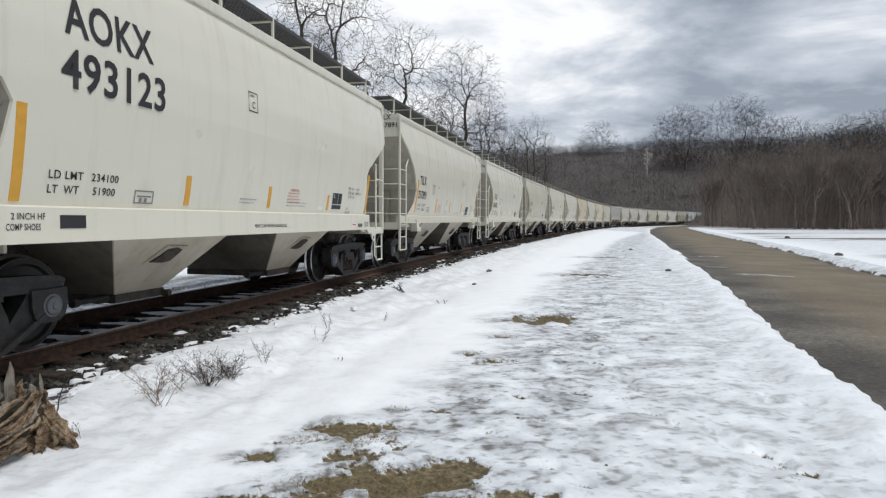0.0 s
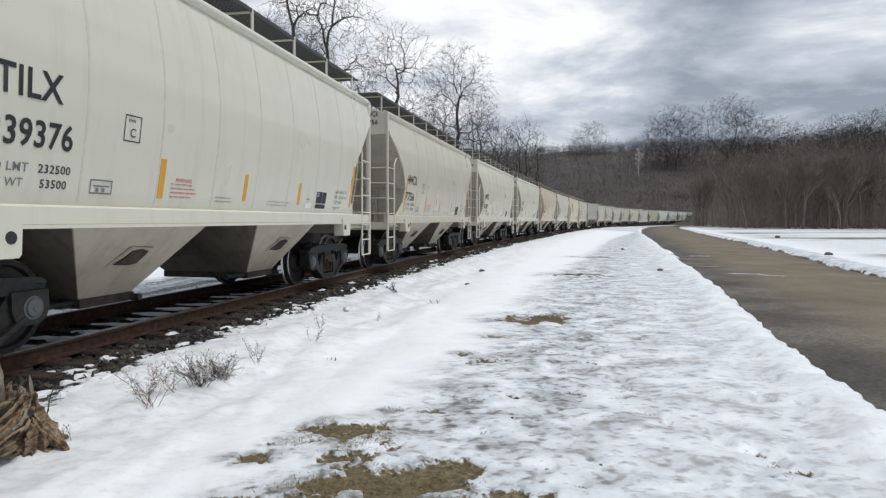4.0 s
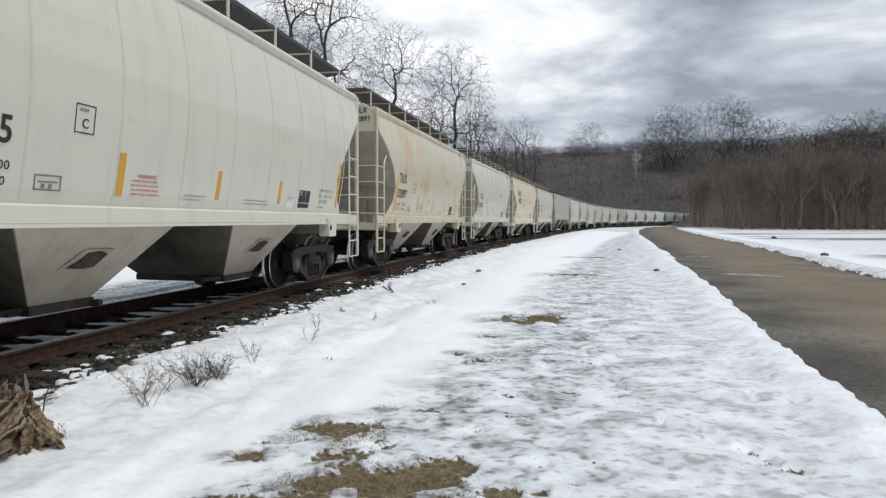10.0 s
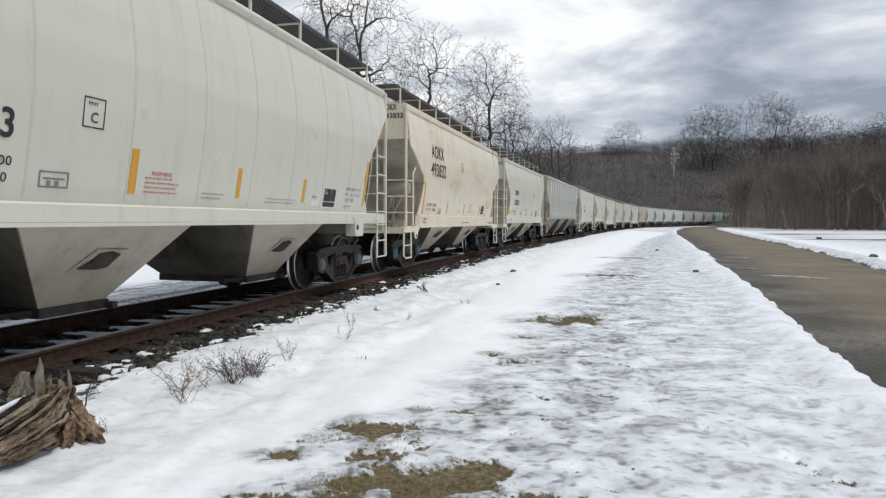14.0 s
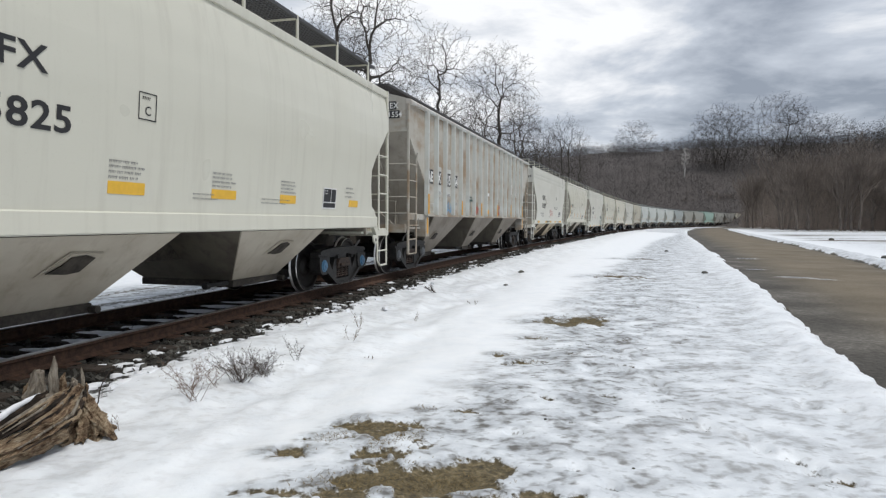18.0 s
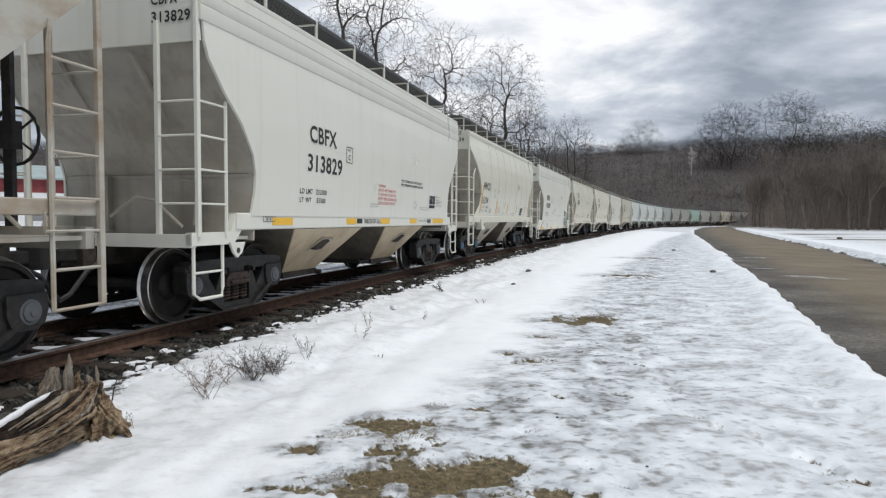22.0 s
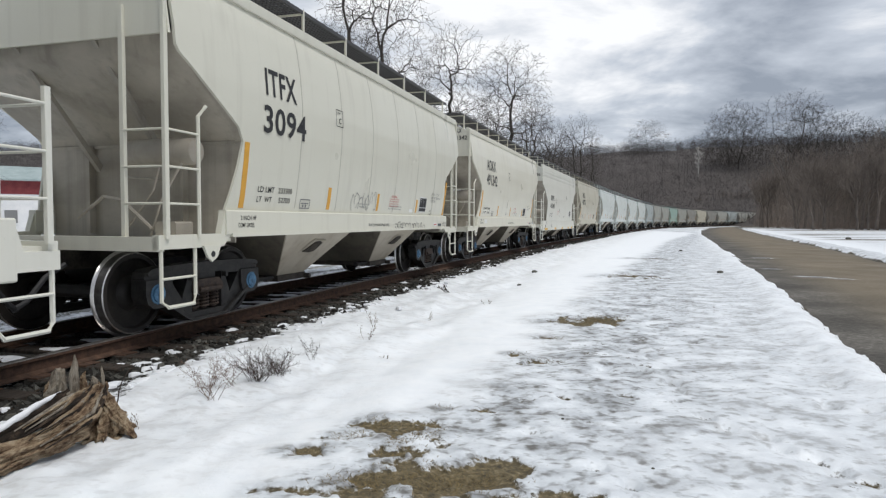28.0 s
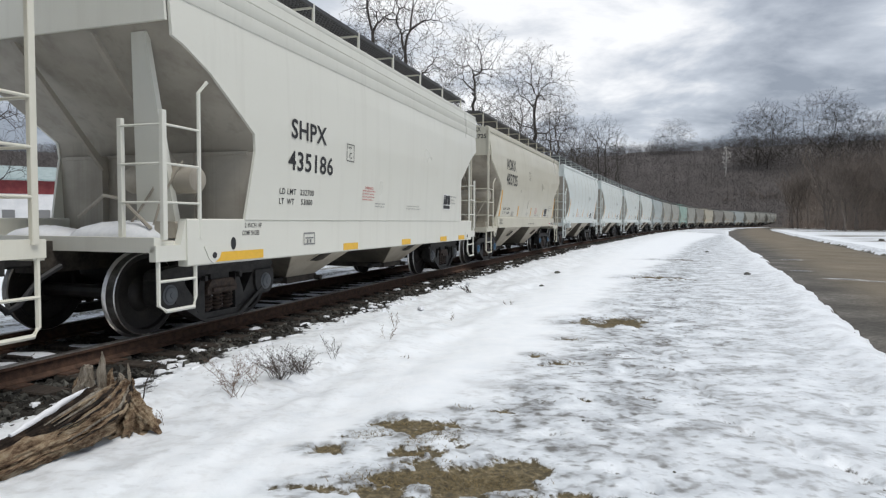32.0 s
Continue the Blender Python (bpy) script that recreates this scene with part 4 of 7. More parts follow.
def far_woods():
    """Bare tops all over the hillside: a stem and a haze of thin twigs each."""
    gen = np.random.default_rng(9)
    n = 15000
    az, d = np.radians(gen.uniform(-48, 62, n)), 222 + 330 * gen.random(n) ** 0.9
    x, y = d * np.sin(az), d * np.cos(az)
    h = np.where(d < 400, gen.uniform(8, 14, n), gen.uniform(5, 9, n))
    foot = np.stack([x, y, hill_z(x, y)], 1)
    crown = twig_cloud(gen, foot, h * 0.26, h * 0.0, h * 0.78, 28, 1.5, 0.042)
    stem = np.stack([foot + [-0.05, 0, -1], foot + [0.05, 0, -1], foot + np.stack([gen.normal(0, 0.4, n), np.zeros(n), h * 0.8], 1)], 1)[::3].reshape(-1, 3)
    return tagged(slivers("far_woods", np.concatenate([crown, stem]), HILLWOOD), "dense leafless grey-brown woods on the hill", "woods", kind="stuff")


far_woods()


def undergrowth():
    """Twigs and brush that fill the edge of the wood."""
    gen = np.random.default_rng(12)
    n = 4200
    deg = 15.5 + 42.5 * gen.random(n) ** 0.9
    d = np.where(deg < 23.6, gen.uniform(280, 330, n), gen.uniform(126, 190, n) + np.clip(27 - deg, 0, 3) * 18)
    foot = np.stack([d * np.sin(np.radians(deg)), d * np.cos(np.radians(deg)), np.zeros(n)], 1)
    h = gen.uniform(5, 14.5, n) * (0.8 + 0.35 * vnoise(deg * 0.8, deg * 0.0, 95))
    h *= np.where(deg < 23.6, 0.8, 1.0)
    keep = gen.random(n) < np.where(deg < 23.6, 0.35, 1.0)
    foot, h, d = foot[keep], h[keep] * 0.94, d[keep]
    n = len(h)
    tall = twig_cloud(gen, foot, np.full(n, 2.6), h * 0.12, h, 58, 1.25, 0.013, 0.9)
    low = twig_cloud(gen, foot, np.full(n, 2.0), np.full(n, -0.3), gen.uniform(0.8, 2.4, n), 16, 0.9, 0.026)
    tagged(slivers("wood_twigs", tall, TWIGS), "haze of fine bare twigs in the wood", "brush", kind="stuff")
    return tagged(slivers("undergrowth", low, BRUSH), "tangled red-brown brush at the edge of the wood", "brush", kind="stuff")


undergrowth()


def roadside_building():
    """A long shed beyond the railway: white wall, red band, metal roof."""
    ob = new("roadside_shed")
    x, y = polar(-37.6, 74)
    ob.matrix_basis = pose(x, y, -0.1, 0, 0, 37.6)
    part("wall", Mesh().box(-5, 5, -3, 3, 0, 4.1), BARNWHITE, ob, "white painted lower wall")
    part("wall", Mesh().box(-5.03, 5.03, -3.03, 3.03, 4.1, 5.4), BARNRED, ob, "dull red upper wall")
    roof = Mesh().prism([(-3.5, 5.35), (3.5, 5.35), (3.5, 5.5), (0.0, 6.9), (-3.5, 5.5)], 0, -5.4, 5.4)
    part("roof", roof, BARNROOF, ob, "grey-green metal roof")
    for k in range(3):
        w = part("window", Mesh().box(-3.4 + 2.8 * k, -2.4 + 2.8 * k, -3.06, -3.0, 1.4, 2.6), GREYINK, ob)
        part("frame", Mesh().box(-3.5 + 2.8 * k, -2.3 + 2.8 * k, -3.08, -3.0, 2.6, 2.72).box(-3.5 + 2.8 * k, -2.3 + 2.8 * k, -3.08, -3.0, 1.28, 1.4), BARNWHITE, w)
    return tagged(ob, "white and dull red shed beyond the railway", "shed")


roadside_building()


# ---- the railway ----
def swept(poly, s0, s1, step_s, off, z):
    m, rings = Mesh(), []
    s = s0
    while s <= s1 + 1e-6:
        rings.append([(*track(s, off + p)[:2], z + q) for p, q in poly])
        s += step_s if -30 < s < 80 else step_s * 4
    return m.rings(rings)


HEAD = [(-0.036, -0.006), (-0.030, 0.0), (0.030, 0.0), (0.036, -0.006), (0.036, -0.012), (-0.036, -0.012)]
WEB = [(-0.035, -0.012), (0.035, -0.012), (0.035, -0.038), (0.010, -0.052), (0.010, -0.135), (0.069, -0.160), (0.069, -0.172), (-0.069, -0.172), (-0.069, -0.160), (-0.010, -0.135), (-0.010, -0.052), (-0.035, -0.038)]
for off, dz, where in ((0.753, 0.0, "nearer"), (-0.753, CANT, "farther")):
    rail = part("rail", swept(WEB, -230, 330, 1.0, off, RAIL_Z + dz), RAILRUST, smooth=30)
    tagged(rail, "rusty steel rail with a bright worn head", "rail", "rails of the track", "structure")
    part("rail_head", swept(HEAD, -230, 330, 1.0, off, RAIL_Z + dz), RAILTOP, rail, "bright worn running surface")

TIE_TOP = RAIL_Z - 0.172
track_bed = new("track_bed")
tagged(track_bed, "weathered timber ties bedded in dark ballast", "railway ties", kind="structure")
rnd = random.Random(21)
ties = [Mesh().box(-0.11 + a, 0.11 + b, -1.30 - c, 1.30 + d, -0.16, 0.0, 0.012).data("tie") for a, b, c, d in ((0, 0, 0, 0), (0.01, -0.01, 0.03, -0.02), (-0.008, 0.006, -0.04, 0.03), (0.0, 0.012, 0.02, 0.05))]
plate = Mesh().box(-0.095, 0.095, -0.18, 0.18, -0.02, 0.012, 0.006).data("tie_plate")
for me in ties:
    me.materials.append(TIEWOOD)
plate.materials.append(RAILRUST)
caps, rest = Mesh(), Mesh()
s, k = -14.0, 0
while s < 240:
    x, y, h = track(s)
    m = Matrix.Translation((x, y, TIE_TOP - 0.006)) @ pose(0, 0, 0, 0, 0, 90 - math.degrees(h) + rnd.gauss(0, 0.8))
    if s < 52:
        t = part("tie", ties[k % 4], None, track_bed, at=m)
        for yy in (-0.753, 0.753):
            if s < 30:
                part("tie_plate", plate, None, t, at=pose(0, yy, 0.0))
    else:
        rest.add([m @ Vector(p) for p in ((-0.11, -1.3, -0.1), (0.11, -1.3, -0.1), (0.11, 1.3, -0.1), (-0.11, 1.3, -0.1), (-0.11, -1.3, 0), (0.11, -1.3, 0), (0.11, 1.3, 0), (-0.11, 1.3, 0))], [(0, 1, 5, 4), (1, 2, 6, 5), (2, 3, 7, 6), (3, 0, 4, 7), (4, 5, 6, 7)])
    # old snow left lying along the tie between the rails
    for y0, y1 in ((rnd.uniform(-0.62, -0.35), rnd.uniform(0.15, 0.66)), (-1.3 + rnd.uniform(0, 0.2), -1.0 + rnd.uniform(-0.1, 0.1))):
        if y0 < -0.9 and rnd.random() < 0.88:
            continue
        rings, n = [], 9
        off = rnd.uniform(-0.05, 0.03)
        for i in range(n):
            f = i / (n - 1)
            w = 0.098 * (0.35 + 0.65 * math.sin(math.pi * min(max(f, 0.06), 0.94)) ** 0.5) * rnd.uniform(0.75, 1.15)
            t0 = 0.032 * math.sin(math.pi * min(max(f, 0.1), 0.9)) * rnd.uniform(0.7, 1.2)
            yy = y0 + (y1 - y0) * f
            c = off + rnd.gauss(0, 0.012)
            rings.append([m @ Vector(p) for p in ((c - w, yy, -0.01), (c - w * 0.7, yy, t0 * 0.8), (c, yy, t0), (c + w * 0.7, yy, t0 * 0.75), (c + w, yy, -0.01))])
        caps.rings(rings)
    s += 0.52 + rnd.gauss(0, 0.012)
    k += 1
tagged(part("tie_row", rest, TIEWOOD, track_bed), kind="stuff")
tagged(part("snow_on_ties", caps, SNOWCAP, smooth=60), "strips of old snow lying along the ties", "snow", kind="stuff")


def ballast():
    rnd = random.Random(33)
    m = Mesh()
    cube = [(-1, -1, -1), (1, -1, -1), (1, 1, -1), (-1, 1, -1), (-1, -1, 1), (1, -1, 1), (1, 1, 1), (-1, 1, 1)]
    faces = [(3, 2, 1, 0), (4, 5, 6, 7), (0, 1, 5, 4), (1, 2, 6, 5), (2, 3, 7, 6), (3, 0, 4, 7)]
    for i in range(17000):
        s = 1.0 + 60 * rnd.random() ** 1.9
        off = rnd.gauss(1.24, 0.26) if rnd.random() < 0.68 else rnd.uniform(-1.7, 1.0)
        if off > 1.80:
            continue
        x, y, h = track(s, off)
        r = rnd.uniform(0.014, 0.040) * (1 + s / 60)
        lump = Euler((rnd.uniform(0, 6), rnd.uniform(0, 6), rnd.uniform(0, 6))).to_matrix()
        vs = [lump @ Vector((p[0] * r * rnd.uniform(0.55, 1.1), p[1] * r * rnd.uniform(0.55, 1.1), p[2] * r * rnd.uniform(0.45, 0.9))) + Vector((x, y, -0.012 + rnd.uniform(-0.012, 0.016))) for p in cube]
        m.add(vs, faces)
    return tagged(part("ballast", m, STONE), "dark grey crushed stone along the rails", "ballast", kind="stuff")


ballast()


def bed_litter():
    """Thin snow left between the stones, and dark splinters and sticks on the shoulder."""
    rnd = random.Random(37)
    snow, bits = Mesh(), Mesh()
    for i in range(240):
        s = 1.5 + 50 * rnd.random() ** 1.7
        off = rnd.gauss(1.62, 0.24)
        x, y, h = track(s, off)
        a, b, t = rnd.uniform(0.03, 0.17), rnd.uniform(0.02, 0.08), rnd.uniform(0.012, 0.030)
        rings = []
        wob = [rnd.uniform(0.45, 1.3) for k in range(11)]
        turn = 1.57 - h + rnd.gauss(0, 0.5)
        for f, z in ((1.0, -0.02), (0.9, t * 0.7), (0.55, t), (0.1, t * 1.1)):
            ring = []
            for k in range(11):
                q = 2 * math.pi * k / 11
                u, w = a * f * wob[k] * math.cos(q), b * f * wob[k] * math.sin(q)
                ring.append((x + u * math.cos(turn) - w * math.sin(turn), y + u * math.sin(turn) + w * math.cos(turn), max(0.012, GROUND_AT(x, y)) + z))
            rings.append(ring)
        snow.rings(rings)
    for i in range(260):
        s = 1.5 + 45 * rnd.random() ** 1.7
        x, y, h = track(s, rnd.gauss(1.45, 0.22))
        z = max(0.0, GROUND_AT(x, y)) + 0.012
        a, l = rnd.uniform(0, math.pi), rnd.uniform(0.03, 0.16)
        dx, dy = math.cos(a) * l / 2, math.sin(a) * l / 2
        bits.tube([(x - dx, y - dy, z), (x + rnd.gauss(0, 0.008), y, z + 0.008), (x + dx, y + dy, z + rnd.uniform(0, 0.03))], [0.004, rnd.uniform(0.005, 0.011), 0.003], 4)
    tagged(part("snow_patches", snow, SNOWCAP, smooth=60), "thin snow patches left between the stones", "snow", kind="stuff")
    tagged(part("wood_litter", bits, STUMPDARK), "dark splinters and sticks on the track shoulder", "litter", kind="stuff")


bed_litter()


# ---- covered hopper cars ----
PAINT_SLOT = PAINTS["cream"]
LEN, LEN_LONG = 12.79, 18.10
SIDE = {  # height above the rail and half width of the side
    "round": [(1.40, 1.43), (1.55, 1.475), (1.9, 1.535), (2.3, 1.595), (2.75, 1.622), (3.15, 1.598), (3.6, 1.525), (3.82, 1.47), (3.92, 1.44)],
    "angled": [(1.40, 1.45), (1.6, 1.49), (2.0, 1.545), (2.5, 1.595), (2.9, 1.605), (3.3, 1.575), (3.7, 1.515), (3.85, 1.475), (3.92, 1.455)],
    "flat": [(1.28, 1.53), (1.8, 1.56), (2.5, 1.585), (3.2, 1.57), (3.75, 1.53), (3.85, 1.52)],
    "trim": [(1.32, 1.53), (1.8, 1.56), (2.5, 1.585), (3.2, 1.57), (3.75, 1.53), (3.85, 1.52)],
    "oval": [(1.34, 1.50), (1.6, 1.525), (2.0, 1.56), (2.5, 1.595), (2.9, 1.60), (3.3, 1.575), (3.7, 1.505), (3.80, 1.48), (3.86, 1.465)],
    "ribbed": [(1.42, 1.50), (2.4, 1.50), (3.4, 1.50), (4.04, 1.50)],
}
INSET = {  # height and how far the edge of the side stands back from the end
    "round": [(1.40, 0.92), (1.50, 1.02), (1.74, 1.30), (2.12, 1.37), (2.6, 1.06), (3.04, 0.60), (3.25, 0.34), (3.45, 0.06), (3.6, 0.0), (3.92, 0.0)],
    "angled": [(1.40, 1.05), (1.9, 1.20), (2.24, 1.27), (2.40, 1.16), (3.03, 0.12), (3.10, 0.07), (3.92, 0.05)],
    "flat": [(1.28, 1.26), (1.8, 1.36), (2.10, 1.42), (2.30, 1.40), (2.72, 0.80), (2.85, 0.62), (3.05, 0.22), (3.10, 0.06), (3.85, 0.04)],
    "trim": [(1.32, 1.00), (1.6, 1.06), (1.85, 1.07), (2.1, 1.0), (2.44, 0.75), (2.77, 0.40), (3.1, 0.12), (3.27, 0.06), (3.85, 0.04)],
    "oval": [(1.34, 0.62), (1.46, 0.72), (1.55, 0.90), (1.96, 1.04), (2.25, 1.05), (2.5, 0.88), (2.76, 0.59), (3.05, 0.26), (3.15, 0.13), (3.86, 0.05)],
    "ribbed": [(1.42, 1.28), (2.15, 1.28), (2.2, 1.26), (3.29, 0.02), (4.04, 0.0)],
}


def lerp(table, z):
    return float(np.interp(z, [p[0] for p in table], [p[1] for p in table]))


def width_at(style, z):
    return lerp(SIDE[style], z)


def lean_at(style, z):
    """How far the side leans out per metre of height."""
    return (width_at(style, z + 0.08) - width_at(style, z - 0.08)) / 0.16


def side_sheet(style, e):
    t, i = SIDE[style], INSET[style]
    zs = sorted({z for z, _ in t} | {z for z, _ in i} | {t[0][0] + (t[-1][0] - t[0][0]) * k / 16 for k in range(17)})
    m = Mesh()
    rows, n = [], 14
    for thick in (0.0, 0.035):
        for z in zs:
            a = lerp(i, z)
            rows.append([(-e + a + (2 * e - 2 * a) * k / n, -(lerp(t, z) - thick), z) for k in range(n + 1)])
    half = len(zs)
    outer, inner = rows[:half], rows[half:]
    loop = outer + inner[::-1]
    m.rings([list(r) for r in loop], closed=False, caps=False)
    k = len(loop)
    row = n + 1
    for j in range(half - 1):
        a, b = j, j + 1
        c, d = k - 1 - j, k - 2 - j
        m.f.append((a * row, b * row, d * row, c * row))
        m.f.append((a * row + n, c * row + n, d * row + n, b * row + n))
    m.f.append(tuple([0, *range((k - 1) * row, (k - 1) * row + n + 1)][0:1] + [(k - 1) * row, (k - 1) * row + n, n]))
    return m


def on_side(style, x0, x1, z0, z1, lift=0.005, n=6, thick=0.006):
    """A thin piece lying on the side, following its curve."""
    m, rings = Mesh(), []
    for k in range(n + 1):
        z = z0 + (z1 - z0) * k / n
        y = -width_at(style, z) - lift
        rings.append([(x0, y, z), (x1, y, z), (x1, y + thick, z), (x0, y + thick, z)])
    return m.rings(rings)


GLYPHS = {}


def letters(text, height):
    """Flat mesh of a line of writing, capital height as given, from the built-in font."""
    key = (text, height)
    if key not in GLYPHS:
        cu = bpy.data.curves.new("letters", "FONT")
        cu.body, cu.size, cu.fill_mode, cu.resolution_u = text, height / 0.70, "FRONT", 3
        cu.space_character = 1.06
        cu.offset = height * (0.06 if text in ("AE", "X", "115", "54") else 0.026 if height > 0.1 else 0.012)
        ob = new("letters", cu)
        me = bpy.data.meshes.new_from_object(ob.evaluated_get(bpy.context.evaluated_depsgraph_get()))
        bpy.data.objects.remove(ob)
        bpy.data.curves.remove(cu)
        me.name = "lettering"
        GLYPHS[key] = me
    return GLYPHS[key]


def write(car, style, text, x, z, height, ink, squeeze=1.0, width=None, lift=0.006, name="lettering"):
    me = letters(text, height).copy()
    wide = max(v.co.x for v in me.vertices)
    if width:
        squeeze = width / wide
    me.materials.clear()
    me.materials.append(ink)
    zc = z + height / 2
    y = -width_at(style, zc) - lift
    lean = math.atan(lean_at(style, zc))
    m = Matrix.Translation((x, y, zc)) @ Matrix.Rotation(radians(90) + lean, 4, "X") @ Matrix.Diagonal((squeeze, 1, 1, 1)) @ Matrix.Translation((0, -height / 2, 0))
    ob = part(name, me, None, car)
    for v in me.vertices:
        v.co = m @ v.co
    me.update()
    if height < 0.2:
        tagged(ob, kind="stuff")
    return ob


def fine_print(car, style, x, z, width, lines, ink, height=0.035, gap=0.075, seed=1):
    """Writing too small to read: rows of short upright bars, in words."""
    r = random.Random(seed)
    m = Mesh()
    for k in range(lines):
        zz = z - k * gap
        xx = x
        end = x + width * r.uniform(0.75, 1.0)
        while xx < end:
            for _ in range(r.randint(3, 9)):
                w = height * r.uniform(0.35, 0.6)
                if xx + w > end:
                    break
                m.add(*flat_bar(style, xx, xx + w * 0.55, zz - height, zz))
                m.add(*flat_bar(style, xx + w * 0.55, xx + w, zz - height * r.uniform(0.3, 0.6), zz - height * r.uniform(0.0, 0.2)))
                xx += w + height * 0.28
            xx += height * 0.6
    return tagged(part("fine_print", m, ink, car), kind="stuff")


def flat_bar(style, x0, x1, z0, z1, lift=0.006):
    y0, y1 = -width_at(style, z0) - lift, -width_at(style, z1) - lift
    return [(x0, y0, z0), (x1, y0, z0), (x1, y1, z1), (x0, y1, z1)], [(0, 1, 2, 3)]


def bar_frame(style, x0, x1, z0, z1, w):
    m = Mesh()
    for a, b, c, d in ((x0, x1, z0, z0 + w), (x0, x1, z1 - w, z1), (x0, x0 + w, z0 + w, z1 - w), (x1 - w, x1, z0 + w, z1 - w)):
        m.add(*flat_bar(style, a, b, c, d))
    return m


# -- trucks --
WR = 0.457


def wheelset_mesh():
    m = Mesh()
    for sy in (-1, 1):
        prof = [(0.66, 0.10), (0.665, 0.15), (0.70, 0.17), (0.70, 0.36), (0.668, 0.385), (0.668, 0.478), (0.682, 0.490), (0.697, 0.478), (0.705, WR + 0.004), (0.797, WR - 0.004), (0.806, 0.443), (0.806, 0.395), (0.765, 0.375), (0.735, 0.30), (0.735, 0.20), (0.80, 0.155), (0.82, 0.11), (0.82, 0.0)]
        m.lathe([(a * sy, r) for a, r in (prof if sy < 0 else prof)], 1, 36)
    m.lathe([(-0.95, 0.0), (-0.95, 0.075), (-0.70, 0.08), (0.70, 0.08), (0.95, 0.075), (0.95, 0.0)], 1, 10)
    me = m.data("wheelset", 35)
    me.materials.append(WHEEL)
    me.materials.append(TREAD)
    me.materials.append(WORN)
    for p in me.polygons:
        c = p.center
        r = math.hypot(c.x, c.z)
        slope = abs(p.normal.y)
        p.material_index = 0 if r < 0.436 or slope > 0.93 or not 0.66 < abs(c.y) < 0.81 else 2 if slope < 0.2 else 1
    return me


def side_frame_mesh():
    """Cast side frame: heavy arched top chord, tension member, columns with teardrop windows, journal housings."""
    m = Mesh()
    y0, y1 = -0.085, 0.085
    for s in (-1, 1):
        def flip(poly):
            return [(s * a, b) for a, b in (poly if s > 0 else poly[::-1])]
        m.prism(flip([(0.0, 0.635), (0.30, 0.63), (0.36, 0.60), (0.66, 0.595), (1.03, 0.595), (1.065, 0.64), (1.05, 0.70), (0.98, 0.735), (0.75, 0.755), (0.40, 0.765), (0.0, 0.77)]), 1, y0, y1)
        m.prism(flip([(0.0, 0.715), (0.40, 0.71), (0.95, 0.685), (1.03, 0.665), (1.045, 0.70), (0.98, 0.737), (0.75, 0.757), (0.40, 0.767), (0.0, 0.772)]), 1, y0 - 0.035, y0)
        m.prism(flip([(0.0, 0.075), (0.31, 0.075), (0.40, 0.105), (0.46, 0.16), (0.40, 0.205), (0.29, 0.175), (0.0, 0.175)]), 1, y0, y1)
        m.prism(flip([(0.0, 0.075), (0.31, 0.075), (0.40, 0.105), (0.82, 0.355), (0.80, 0.395), (0.36, 0.145), (0.30, 0.11), (0.0, 0.11)]), 1, y0 - 0.04, y0)
        m.prism(flip([(0.285, 0.12), (0.40, 0.16), (0.455, 0.33), (0.44, 0.40), (0.345, 0.61), (0.285, 0.64)]), 1, y0 + 0.01, y1)
        m.prism(flip([(0.40, 0.13), (0.50, 0.17), (0.83, 0.37), (0.74, 0.60), (0.645, 0.60), (0.62, 0.555), (0.455, 0.345)]), 1, y0 + 0.01, y1)
        m.prism(flip([(0.66, 0.44), (0.70, 0.34), (0.78, 0.30), (0.96, 0.30), (1.04, 0.36), (1.075, 0.46), (1.065, 0.62), (0.66, 0.62)]), 1, y0 - 0.03, y1)
        m.prism(flip([(0.30, 0.56), (0.345, 0.56), (0.345, 0.62), (0.30, 0.62)]), 1, y0 - 0.05, y0 + 0.02)
    return m.data("side_frame", 30)


def bearing_mesh():
    return Mesh().lathe([(-0.168, 0.0), (-0.168, 0.035), (-0.160, 0.040), (-0.160, 0.072), (-0.150, 0.088), (-0.135, 0.092), (-0.130, 0.112), (-0.06, 0.118), (0.06, 0.118), (0.06, 0.0)], 1, 18).data("bearing_cap", 35)


def spring_mesh():
    """A nest of coil springs under the bolster end."""
    m = Mesh()
    for x in (-0.19, 0.0, 0.19):
        turns = 5
        pts = [(x + 0.066 * math.cos(a), 0.066 * math.sin(a), 0.19 + 0.21 * a / (2 * math.pi * turns)) for a in (2 * math.pi * turns * k / 50 for k in range(51))]
        m.tube(pts, 0.0155, 5)
        m.lathe([(0.18, 0.0), (0.18, 0.04), (0.40, 0.04), (0.40, 0.0)], 2, 8, (x, 0, 0))
    m.prism([(-0.275, 0.40), (0.275, 0.40), (0.275, 0.47), (0.20, 0.56), (-0.20, 0.56), (-0.275, 0.47)], 1, -0.10, 0.09)
    m.box(-0.20, 0.20, -0.135, -0.10, 0.415, 0.465, 0.008)
    return m.data("bolster_spring", 30)


